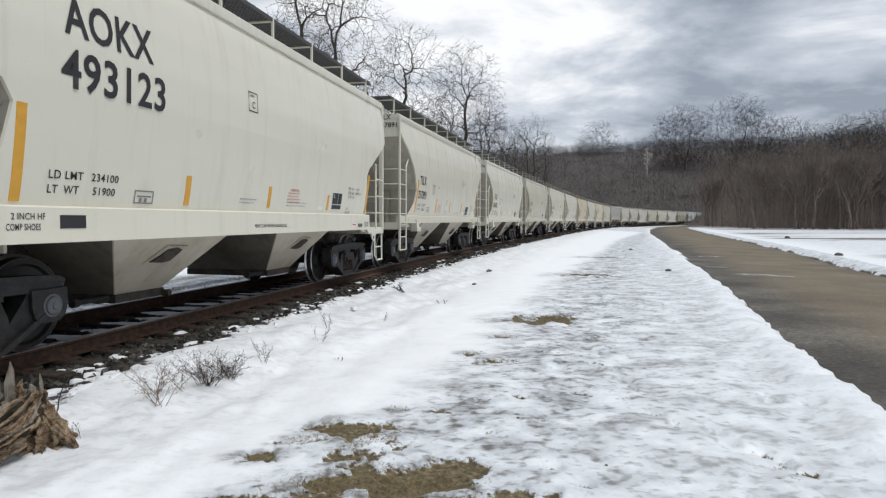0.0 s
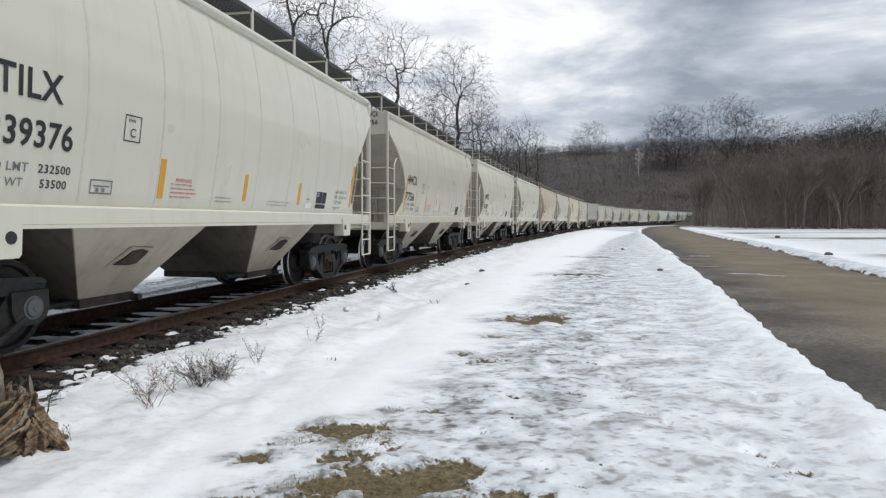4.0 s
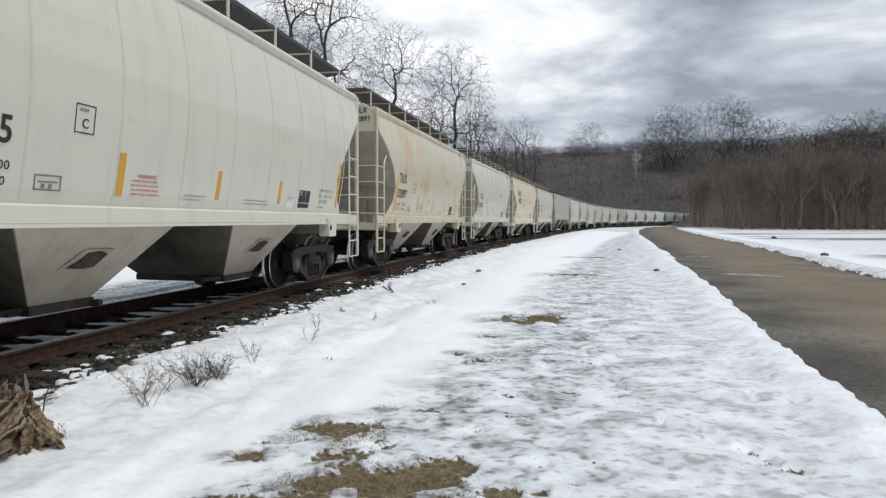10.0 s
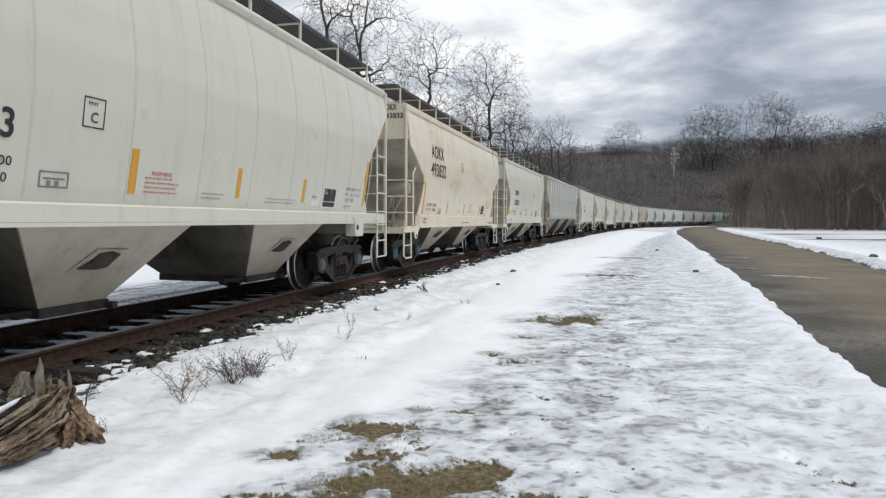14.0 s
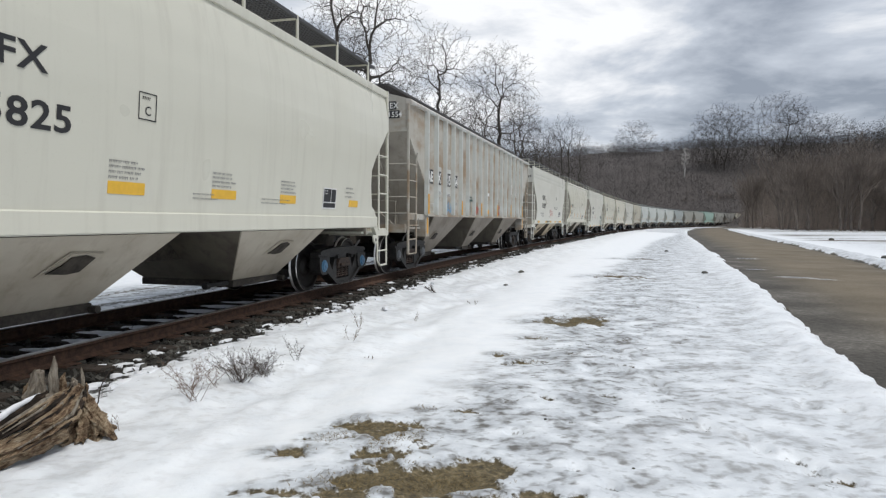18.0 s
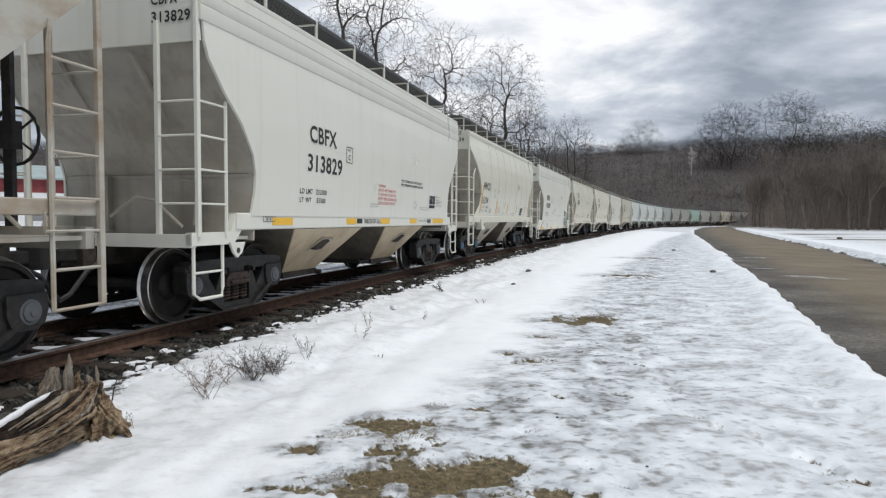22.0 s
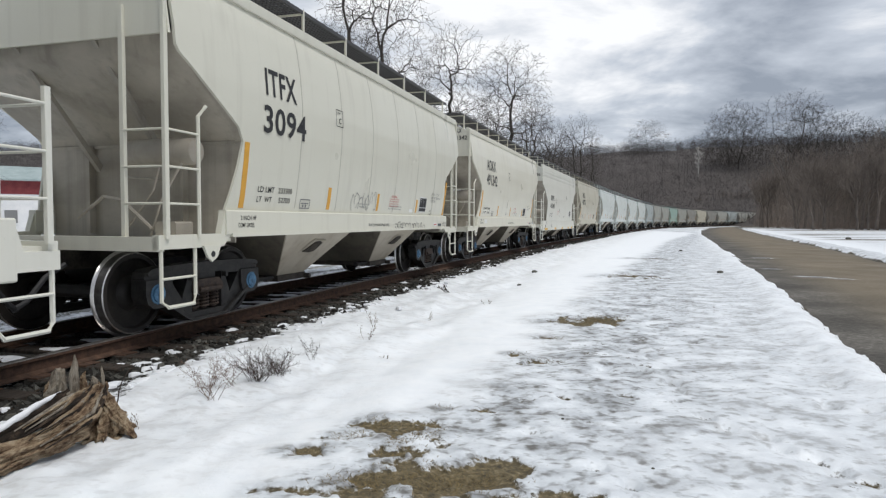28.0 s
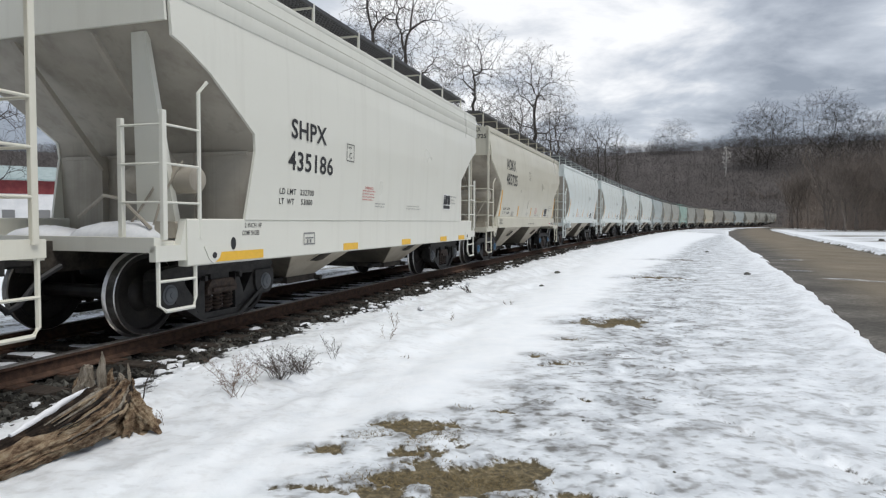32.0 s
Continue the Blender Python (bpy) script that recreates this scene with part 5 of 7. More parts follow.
TRUCK_MESH = dict(wheelset=wheelset_mesh(), frame=side_frame_mesh(), bearing=bearing_mesh(), spring=spring_mesh())
TRUCK_MESH["frame"].materials.append(STEEL)
TRUCK_MESH["spring"].materials.append(SPRING)
TRUCK_MESH["bearing"].materials.append(GREYCAP)
BLUE_BEARING = TRUCK_MESH["bearing"].copy()
BLUE_BEARING.materials.clear()
BLUE_BEARING.materials.append(BLUECAP)
BOLSTER = Mesh().box(-0.17, 0.17, -1.08, 1.08, 0.46, 0.70, 0.03).box(-0.6, 0.6, -0.62, -0.50, 0.30, 0.46).box(-0.6, 0.6, 0.50, 0.62, 0.30, 0.46).box(-0.45, 0.45, -0.5, 0.5, 0.70, 0.80, 0.02).data("truck")
BOLSTER.materials.append(STEEL)
AXLES = {-1: [], 1: []}


def truck(car, x, blue):
    t = part("truck", BOLSTER, None, car, at=pose(x, 0, 0))
    for sx in (-1, 1):
        AXLES[sx].append(part("wheelset", TRUCK_MESH["wheelset"], None, t, at=pose(sx * 0.889, 0, WR)))
    for sy in (-1, 1):
        part("side_frame", TRUCK_MESH["frame"], None, t, at=pose(0, sy * 1.01, 0))
        part("bolster_spring", TRUCK_MESH["spring"], None, t, at=pose(0, sy * 1.02, 0))
        for sx in (-1, 1):
            part("bearing_cap", BLUE_BEARING if blue else TRUCK_MESH["bearing"], None, t, at=pose(sx * 0.889, sy * 1.0, WR, 0, 0, 0 if sy < 0 else 180))
    return t


# -- bodies --
def grating(x0, x1, y0, y1, z):
    m = Mesh()
    t = 0.03
    k = 0
    n = int((y1 - y0) / 0.062)
    for i in range(n + 1):
        y = y0 + (y1 - y0) * i / n
        m.box(x0, x1, y - 0.008, y + 0.008, z - t, z)
    n = int((x1 - x0) / 0.085)
    for i in range(n + 1):
        x = x0 + (x1 - x0) * i / n
        m.box(x - 0.011, x + 0.011, y0, y1, z - t + 0.004, z - 0.004)
    m.box(x0, x1, y0 - 0.012, y0 + 0.01, z - 0.05, z + 0.004)
    m.box(x0, x1, y1 - 0.01, y1 + 0.012, z - 0.05, z + 0.004)
    return m


POSTS = 17


def post_at(k):
    """Side posts of the long car stand closer over the leading bay."""
    return 1.97 + 0.775 * k + 0.0044 * k * k


def body(style, length, name="hopper_car"):
    """One covered hopper with all its parts, its middle over the origin, rails at z = 0; the side seen is at -y."""
    car = new(name)
    half = length / 2
    e = half - 0.74
    P, U = PAINT_SLOT, UNDER
    top = SIDE[style][-1][0]
    bot = SIDE[style][0][0]
    wt = SIDE[style][-1][1]
    sheet = side_sheet(style, e)
    for sy in (1, -1):
        part("side", sheet.flipped(1, sy), P, car, smooth=35)
    # roof and eaves
    roof = Mesh()
    arcs = [(-wt + 0.02, top - 0.01), (-wt + 0.10, top + 0.09), (-1.0, top + 0.20), (-0.5, top + 0.30), (0, top + 0.34), (0.5, top + 0.30), (1.0, top + 0.20), (wt - 0.10, top + 0.09), (wt - 0.02, top - 0.01)]
    roof.rings([[(x, y, z) for y, z in arcs] + [(x, y, z - 0.04) for y, z in arcs[::-1]] for x in (-e, -e / 2, 0, e / 2, e)])
    part("roof", roof, P, car, smooth=40)
    for sy in (1, -1):
        m = Mesh()
        if style in ("round", "angled", "oval"):
            ring = [(0.0, 0.0), (0.035, 0.012), (0.062, 0.045), (0.068, 0.085), (0.050, 0.125), (0.012, 0.146), (-0.04, 0.146), (-0.06, 0.06)]
            if style != "round":
                ring = [(0.0, 0.0), (0.045, 0.004), (0.052, 0.05), (0.045, 0.135), (0.012, 0.150), (-0.05, 0.150), (-0.06, 0.06)]
            m.rings([[(x, -sy * (wt - 0.005 + p), top - 0.02 + q) for p, q in (ring if sy > 0 else ring[::-1])] for x in (-e - 0.01, e + 0.01)])
        elif style in ("flat", "trim"):
            ring = [(-0.02, -0.33), (0.036, -0.33), (0.044, -0.31), (0.044, -0.17), (0.024, -0.155), (0.036, -0.14), (0.036, -0.01), (0.016, 0.005), (0.028, 0.02), (0.024, 0.14), (0.006, 0.155), (0.014, 0.17), (0.008, 0.23), (-0.06, 0.25)]
            m.rings([[(x, -sy * (wt + p), top + q - 0.02) for p, q in (ring if sy > 0 else ring[::-1])] for x in (-e - 0.01, e + 0.01)])
        else:
            ring = [(-0.05, -0.05), (0.07, -0.05), (0.085, 0.0), (0.05, 0.05), (-0.05, 0.07)]
            m.rings([[(x, -sy * (wt + p), top + q) for p, q in (ring if sy > 0 else ring[::-1])] for x in (-e - 0.01, e + 0.01)])
        part("eave_rail", m, P if style != "ribbed" else RIB, car, smooth=40)
    roof_top = top + 0.34 if style not in ("flat", "trim") else top + 0.5
    wz = 4.50
    hatch = Mesh().prism([(-0.36, roof_top - 0.06), (0.36, roof_top - 0.06), (0.30, roof_top + 0.09), (-0.30, roof_top + 0.09)], 0, -e + 0.9, e - 0.9)
    part("hatch_cover", hatch, P, car)
    # running boards on brackets
    if style != "ribbed":
        n = 8
        post = Mesh().box(-0.022, 0.022, -0.006, 0.03, 0.0, 1.0)
        for sy in (1, -1):
            b = part("running_board", grating(-e + 0.30, e - 0.30, 0.56, 1.22, wz).flipped(1, -sy), GRATE, car, "dark open steel grating")
            base = top + 0.10
            br = Mesh().box(-0.022, 0.022, -1.235, -1.205, base, wz + 0.01).box(-0.02, 0.02, -1.22, -0.56, wz - 0.055, wz - 0.032).flipped(1, sy).data("bracket")
            br.materials.append(P)
            for k in range(n):
                part("bracket", br, None, b, at=pose(-e + 0.36 + (2 * e - 0.72) * k / (n - 1), 0, 0))
        for sx in (1, -1):
            part("end_walk", grating(-e + 0.0, -e + 0.28, -1.22, 1.22, wz).flipped(sx, 1), GRATE, car)
    else:
        for sy in (1, -1):
            part("running_board", grating(-e + 0.10, e - 0.10, 0.30, 0.95, 4.50).flipped(1, -sy), GRATE, car, "dark open steel grating")
    # ends: top plate, sloping floor sheet, lower bulkhead
    grime = PALEGRIME if style in ("angled", "oval") else GRIME
    drop = 3.45 if style == "round" else 3.27 if style == "trim" else 3.20 if style == "angled" else 3.24 if style == "flat" else 3.08 if style == "oval" else 3.35
    deep = 1.27 if style == "round" else 1.20
    knee = 2.20
    for sx in (1, -1):
        m = Mesh()
        zs = [drop, (drop + top) / 2, top + 0.02]
        outline = [(-width_at(style, z) + 0.03, z) for z in zs] + [(-wt + 0.10, top + 0.08), (-1.0, top + 0.18), (0, top + 0.32), (1.0, top + 0.18), (wt - 0.10, top + 0.08)] + [(width_at(style, z) - 0.03, z) for z in zs[::-1]]
        m.prism(outline, 0, -e + 0.003, -e + 0.035)
        part("end_plate", m.flipped(sx, 1), P, car)
        peak = max(INSET[style], key=lambda q: q[1])
        fall = [(a + 0.012, z) for z, a in INSET[style] if peak[0] <= z < drop + 0.02] + [(lerp(INSET[style], drop + 0.05) + 0.012, drop + 0.05)]
        m = Mesh()
        m.rings([[(-e + 0.04 * k + a, -width_at(style, z) + 0.030, z) for a, z in fall] + [(-e + 0.04 * k + a, width_at(style, z) - 0.030, z) for a, z in fall[::-1]] for k in (0, 1)])
        part("slope_sheet", m.flipped(sx, 1), grime, car, "grimy sloping end sheet", smooth=25)
        back = peak[1] + 0.012
        m = Mesh().prism([(-width_at(style, z) + 0.030, z) for z in (1.0, 1.5, peak[0] + 0.02)] + [(width_at(style, z) - 0.030, z) for z in (peak[0] + 0.02, 1.5, 1.0)], 0, -e + back, -e + back + 0.03)
        m.box(-e + back - 0.02, -e + back, -1.45, 1.45, peak[0] - 0.03, peak[0] + 0.01)
        m.box(-e + back - 0.10, -e + back, -0.75, -0.71, 1.1, peak[0]).box(-e + back - 0.10, -e + back, 0.71, 0.75, 1.1, peak[0])
        part("bulkhead", m.flipped(sx, 1), grime, car)
        # diagonal stiffeners and brake pipe on the end deck
        m = Mesh()
        for yy in (-0.55, 0.55):
            m.add([(-e + 0.03, yy - 0.03, 3.2), (-e + 0.03, yy + 0.03, 3.2), (-e + deep - 0.02, yy + 0.03, 1.9), (-e + deep - 0.02, yy - 0.03, 1.9), (-e + 0.09, yy - 0.03, 3.2), (-e + 0.09, yy + 0.03, 3.2), (-e + deep + 0.02, yy + 0.03, 1.98), (-e + deep + 0.02, yy - 0.03, 1.98)], [(0, 1, 2, 3), (7, 6, 5, 4), (0, 3, 7, 4), (1, 5, 6, 2)])
        m.tube([(-e + 0.35, -1.0, 1.18), (-e + 0.35, -0.6, 1.5), (-e + 0.5, -0.2, 1.55), (-e + 0.6, 0.3, 1.3)], 0.02, 6)
        m.tube([(-e + 0.7, -0.9, 1.2), (-e + 0.75, -0.9, 1.75), (-e + 0.85, -0.2, 1.8)], 0.018, 6)
        part("end_brace", m.flipped(sx, 1), GRIME, car)
        if style in ("angled", "flat") and sx == 1:
            tank = Mesh().lathe([(-0.48, 0.0), (-0.48, 0.09), (-0.46, 0.135), (-0.42, 0.155), (0.42, 0.155), (0.46, 0.135), (0.48, 0.09), (0.48, 0.0)], 1, 18, (-e + 0.66, -0.90, 2.06 if style == "angled" else 1.72))
            part("air_reservoir", tank, PALEGRIME, car, "dusty cylindrical air reservoir", smooth=35)
            pipes = Mesh().tube([(-e + 0.55, -1.25, 1.92), (-e + 0.45, -1.05, 1.50), (-e + 0.45, -0.9, 1.10)], 0.014, 5).tube([(-e + 0.55, -0.95, 1.90), (-e + 0.5, -0.9, 1.62), (-e + 0.5, -0.55, 1.20)], 0.014, 5).box(-e + 0.38, -e + 0.66, -1.30, -1.02, 1.08, 1.26, 0.02)
            part("brake_valve", pipes, PALEGRIME, car, "dusty pipes and brake valve")
        if style == "flat":
            m = Mesh().rings([[(-e + 0.14, -0.98, 3.20), (-e + 0.14, -1.16, 3.20), (-e + 0.20, -1.16, 3.20), (-e + 0.20, -0.98, 3.20)], [(-e + 0.62, -0.56, 1.07), (-e + 0.62, -1.12, 1.07), (-e + 0.70, -1.12, 1.07), (-e + 0.70, -0.56, 1.07)]])
            part("end_post", m.flipped(sx, 1), P, car, "white tapered end post")
    # sills, decks, pads
    if style == "round":
        for sy in (1, -1):
            m = Mesh().box(-e, e, -1.50, -1.40, 1.22, 1.41, 0.02).box(-e, e, -1.53, -1.44, 1.20, 1.235)
            part("side_sill", m.flipped(1, sy), P, car)
            for sx in (1, -1):
                m = Mesh().prism([(-e + 1.44, 0.99), (-e + 1.47, 0.96), (-e + 1.80, 0.96), (-e + 1.83, 0.99), (-e + 1.85, 1.30), (-e + 1.40, 1.30)], 1, -1.555, -1.36)
                pad = part("jacking_pad", m.flipped(sx, sy), P, car)
                part("pad_hole", Mesh().lathe([(0, 0.0), (0, 0.055), (0.008, 0.055)], 1, 12, (-e + 1.73, -1.560, 1.13)).flipped(sx, sy), BLACK, pad)
        for sx in (1, -1):
            m = Mesh().box(-e - 0.02, -e + 0.10, -1.48, 1.48, 1.05, 1.22).box(-e + 0.10, -e + deep, -1.38, 1.38, 1.10, 1.14)
            part("end_deck", m.flipped(sx, 1), P, car)
    elif style in ("angled", "flat", "trim", "oval"):
        lo, hi = (1.10, 1.40) if style == "angled" else (0.79, 1.29) if style == "flat" else (1.14, 1.355)
        a0 = {"trim": 0.70, "oval": 0.60, "flat": 0.30}.get(style, 0.98)
        for sy in (1, -1):
            m = Mesh().box(-e + a0, e - a0, -1.52, -1.40, lo, hi, 0.015)
            if style == "angled":
                m.box(-e + a0 + 0.1, e - a0 - 0.1, -1.54, -1.40, lo - 0.025, lo + 0.02)
            part("side_sill", m.flipped(1, sy), P, car)
            for sx in (1, -1):
                d0, d1 = (0.86, 1.02) if style == "flat" else (0.97, 1.12)
                m = Mesh().prism([(-e - 0.12, d0), (-e + a0 - 0.03, d0), (-e + a0 + 0.17, lo + 0.04), (-e + a0 + 0.17, hi - 0.02), (-e + a0, hi - 0.02), (-e + a0 - 0.08, d1), (-e - 0.12, d1)], 1, -1.50, -1.42)
                beam = part("step_beam", m.flipped(sx, sy), P, car)
                m = Mesh().prism([(-e + 0.55, 0.99), (-e + 0.86, 0.99), (-e + 0.80, 0.86), (-e + 0.70, 0.80), (-e + 0.62, 0.86)], 1, -1.53, -1.50)
                part("pull_lug", m.flipped(sx, sy), P, beam)
                part("lug_hole", Mesh().lathe([(0, 0.0), (0, 0.035), (0.006, 0.035)], 1, 10, (-e + 0.71, -1.537, 0.89)).flipped(sx, sy), BLACK, beam)
        for sx in (1, -1):
            m = Mesh().box(-e - 0.12, -e - 0.02, -1.48, 1.48, 0.95, 1.10).box(-e - 0.02, -e + deep, -1.42, 1.42, 1.02, 1.06)
            part("end_deck", m.flipped(sx, 1), P, car)
    else:
        for sy in (1, -1):
            part("side_sill", Mesh().box(-e + 1.28, e - 1.28, -1.56, -1.42, 1.39, 1.43).box(-e, -e + 1.5, -1.48, -1.36, 1.30, 1.44, 0.01).box(e - 1.5, e, -1.48, -1.36, 1.30, 1.44, 0.01).flipped(1, sy), P, car)
            for sx in (1, -1):
                part("bolster_end", Mesh().box(-e + 1.25, -e + 1.50, -1.52, -1.2, 0.88, 1.38, 0.01).flipped(sx, sy), P, car)
        for sx in (1, -1):
            m = Mesh().box(-e - 0.02, -e + 0.08, -1.42, 1.42, 1.0, 1.2).box(-e + 0.08, -e + deep, -1.38, 1.38, 1.08, 1.12)
            part("end_deck", m.flipped(sx, 1), P, car)
        n = POSTS
        postm = Mesh().prism([(-0.060, -1.50), (-0.045, -1.60), (0.045, -1.60), (0.060, -1.50)], 2, 1.435, top - 0.02)
        for sy in (1, -1):
            me = postm.flipped(1, sy).data("post")
            me.materials.append(RIB)
            for k in range(n):
                part("post", me, None, car, at=pose(post_at(k) - half, 0, 0))
    # hopper bays with outlet gates
    if style == "ribbed":
        bays = [(2.80, 5.80, 3.22, 4.15), (7.34, 10.20, 7.62, 8.30), (11.88, 14.95, 12.22, 12.95)]
        hz, yy = 1.40, 1.47
    else:
        bays = [(3.28, 5.55, 4.12, 4.86), (6.90, 9.10, 7.80, 8.60)] if style not in ("trim", "oval") else [(3.05, 5.54, 3.84, 4.86), (6.75, 9.22, 7.58, 8.74)]
        hz, yy = (1.22 if style == "round" else 0.95 if style == "flat" else 1.13), 1.42
    for a, b, c, d in bays:
        a, b, c, d = (v - half for v in (a, b, c, d))
        zb = 0.40
        yb = 0.76 if style != "ribbed" else 0.92
        lowr = [(c - 0.05, -yb, zb), (d + 0.05, -yb, zb), (d + 0.05, yb, zb), (c - 0.05, yb, zb)]
        topr = [(a, -yy, hz), (b, -yy, hz), (b, yy, hz), (a, yy, hz)]
        # slopes carry the shade below the car in their darker colour
        bay = part("hopper_bay", Mesh().rings([[(p, q * 0.985, r) for p, q, r in topr], [(p, q * 0.985, r) for p, q, r in lowr]]), BAYGRIMESHADE, car, "grimy sloping hopper sheets, darkened for shade")
        for i, j, sy in ((0, 1, -1), (2, 3, 1)):
            quad = [topr[i], topr[j], lowr[j], lowr[i]]
            inner = [(p, q * 0.985, r) for p, q, r in quad]
            part("hopper_side", Mesh().rings([inner, quad]), LONGBAY if style == "ribbed" else TAN if style == "trim" else BAYSIDE, bay, "painted side of the hopper bay")
        gate = Mesh().box(c - 0.06, d + 0.08, -yb - 0.02, yb + 0.02, 0.30, 0.40, 0.01).box(c - 0.20, d + 0.16, -yb + 0.08, -yb + 0.16, 0.31, 0.36).tube([(d + 0.06, -yb - 0.12, 0.335), (d + 0.06, -yb + 0.1, 0.335)], 0.042, 8)
        part("outlet_gate", gate, UNDER, bay, "dirty steel outlet gate")
        hatch = Mesh()
        zc, t = 0.86 if hz > 1.0 else 0.74, 0.5
        yc = -(yb + (yy - yb) * (zc - zb) / (hz - zb)) - 0.012
        k = (yy - yb) / (hz - zb)
        mid = (c + d) / 2 - 0.10
        hatch.add([(mid + p, yc - q * k, zc + q) for p, q in ((-0.29, -0.115), (0.19, -0.13), (0.34, 0.10), (-0.07, 0.12))] + [(mid + p * 0.9, yc - 0.02 - q * k, zc + q * 0.85) for p, q in ((-0.29, -0.115), (0.19, -0.13), (0.34, 0.10), (-0.07, 0.12))], [(0, 1, 5, 4), (1, 2, 6, 5), (2, 3, 7, 6), (3, 0, 4, 7), (4, 5, 6, 7)])
        part("vibrator_bracket", hatch, LONGBAY if style == "ribbed" else BAYSIDE, bay, "grimy vibrator bracket")
        face = Mesh().add([(mid + u, yc - t2 - q * k, zc + q) for t2 in (0.020, 0.045) for u, q in ((-0.20, -0.08), (0.02, -0.10), (0.16, -0.085), (0.24, 0.05), (0.10, 0.085), (-0.05, 0.07), (-0.10, -0.01))], [(7, 8, 9, 10, 11, 12, 13)] + [(i, (i + 1) % 7, (i + 1) % 7 + 7, i + 7) for i in range(7)])
        part("bracket_socket", face, UNDER, bay, "black greasy socket")
        part("gate_shaft", Mesh().tube([(c - 0.60, -yb + 0.05, 0.37), (c - 0.10, -yb + 0.05, 0.37)], 0.03, 8).tube([(c - 0.63, -yb + 0.05, 0.37), (c - 0.55, -yb + 0.05, 0.37)], 0.05, 8), STEEL, bay)
    # centre sill, couplers, hoses
    m = Mesh().box(-half + 0.45, half - 0.45, -0.16, 0.16, 0.72, 1.05)
    part("centre_sill", m, U, car)
    for sx in (1, -1):
        m = Mesh().box(-half + 0.10, -half + 0.75, -0.08, 0.08, 0.78, 0.93, 0.02)
        m.prism([(-half - 0.08, -0.13), (-half + 0.10, -0.16), (-half + 0.16, -0.08), (-half + 0.16, 0.08), (-half + 0.10, 0.13), (-half - 0.02, 0.14), (-half - 0.08, 0.04)], 2, 0.72, 0.99)
        c = part("coupler", m.flipped(sx, 1), STEEL, car, "dark steel knuckle coupler")
        h = Mesh().tube([(-half + 0.55, -0.35, 0.80), (-half + 0.30, -0.36, 0.68), (-half + 0.10, -0.34, 0.45), (-half - 0.02, -0.30, 0.38)], 0.028, 7)
        part("air_hose", h.flipped(sx, 1), BLACK, car)
    # ladders and steps at the four corners
    tall = 3.98 if style != "flat" else 2.36
    lean_top = {"round": (1.27, 2.72, 1.42, 2.98), "angled": (1.24, 2.42, 1.34, 2.55), "flat": (1.24, 2.62, 1.34, 2.75), "trim": (1.24, 2.66, 1.40, 2.86), "oval": (1.24, 2.66, 1.30, 2.80), "ribbed": (1.27, 2.72, 1.27, 2.9)}[style]
    low = 0.50 if style in ("round", "ribbed") else 1.08
    pitch = 0.385
    rung = {n: Mesh().tube(p, 0.014, 6).data("rung", 60) for n, p in (("side", [(0, 0, 0), (0.52, 0, 0)]), ("end", [(0, 0, 0), (0, 0.56, 0)]))}
    for me in rung.values():
        me.materials.append(P)
    for sx in (1, -1):
        for sy in (1, -1):
            xa, xb = -e - 0.01, -e + lean_top[0] - 0.74
            m = Mesh().box(xa - 0.03, xa + 0.03, -1.53, -1.48, low, tall, 0.006)
            bx = -e + lean_top[2] - 0.74
            m.tube([(xb, -1.51, low), (xb, -1.51, lean_top[1]), (bx, -1.54, lean_top[3])], 0.022, 6)
            ladder = part("ladder", m.flipped(sx, sy), P, car)
            stile = Mesh().box(-e - 0.03, -e + 0.02, -1.0, -0.94, 1.1, 3.52 if style != "flat" else 2.3, 0.006)
            part("end_stile", stile.flipped(sx, sy), P, car)
            z = 1.45
            while z < min(tall, lean_top[1]) + 0.02:
                part("rung", rung["side"], None, ladder, at=Matrix.Translation((sx * xa if sx > 0 else -xb, -1.515 * sy, z)))
                part("rung", rung["end"], None, ladder, at=Matrix.Translation((sx * (-e - 0.02), -1.51 if sy > 0 else 0.95, z)))
                z += pitch
            m = Mesh()
            if style in ("round", "ribbed"):
                m.tube([(xa, -1.51, 0.50), (xb, -1.51, 0.50)], 0.016, 6).tube([(xa, -1.51, 0.84), (xb, -1.51, 0.84)], 0.016, 6).tube([(xa, -1.51, 1.17), (xb + 0.10, -1.54, 1.17), (xb + 0.10, -1.54, 1.34)], 0.014, 6)
            else:
                m.tube([(xa - 0.05, -1.47, 1.0), (xa - 0.05, -1.47, 0.42), (xa + 0.02, -1.50, 0.36), (xa + 0.42, -1.50, 0.36), (xa + 0.48, -1.47, 0.46), (xa + 0.48, -1.47, 1.0)], 0.022, 6).tube([(xa - 0.05, -1.48, 0.66), (xa + 0.48, -1.48, 0.66)], 0.016, 6)
            part("stirrup_step", m.flipped(sx, sy), P, car)
    # hand brake wheel on the trailing end
    wheel = Mesh()
    rim = [(e + 0.03, -0.55 + 0.27 * math.cos(a), 2.05 + 0.27 * math.sin(a)) for a in (2 * math.pi * k / 20 for k in range(21))]
    wheel.tube(rim, 0.016, 6)
    for k in range(5):
        a = 2 * math.pi * k / 5
        wheel.tube([(e + 0.0, -0.55, 2.05), (e + 0.03, -0.55 + 0.27 * math.cos(a), 2.05 + 0.27 * math.sin(a))], 0.012, 5)
    wheel.box(e - 0.10, e + 0.02, -0.65, -0.45, 1.92, 2.18, 0.01).box(e - 0.06, e - 0.01, -0.60, -0.50, 1.15, 3.1)
    part("brake_wheel", wheel, STEEL if style == "ribbed" else P, car)
    return car


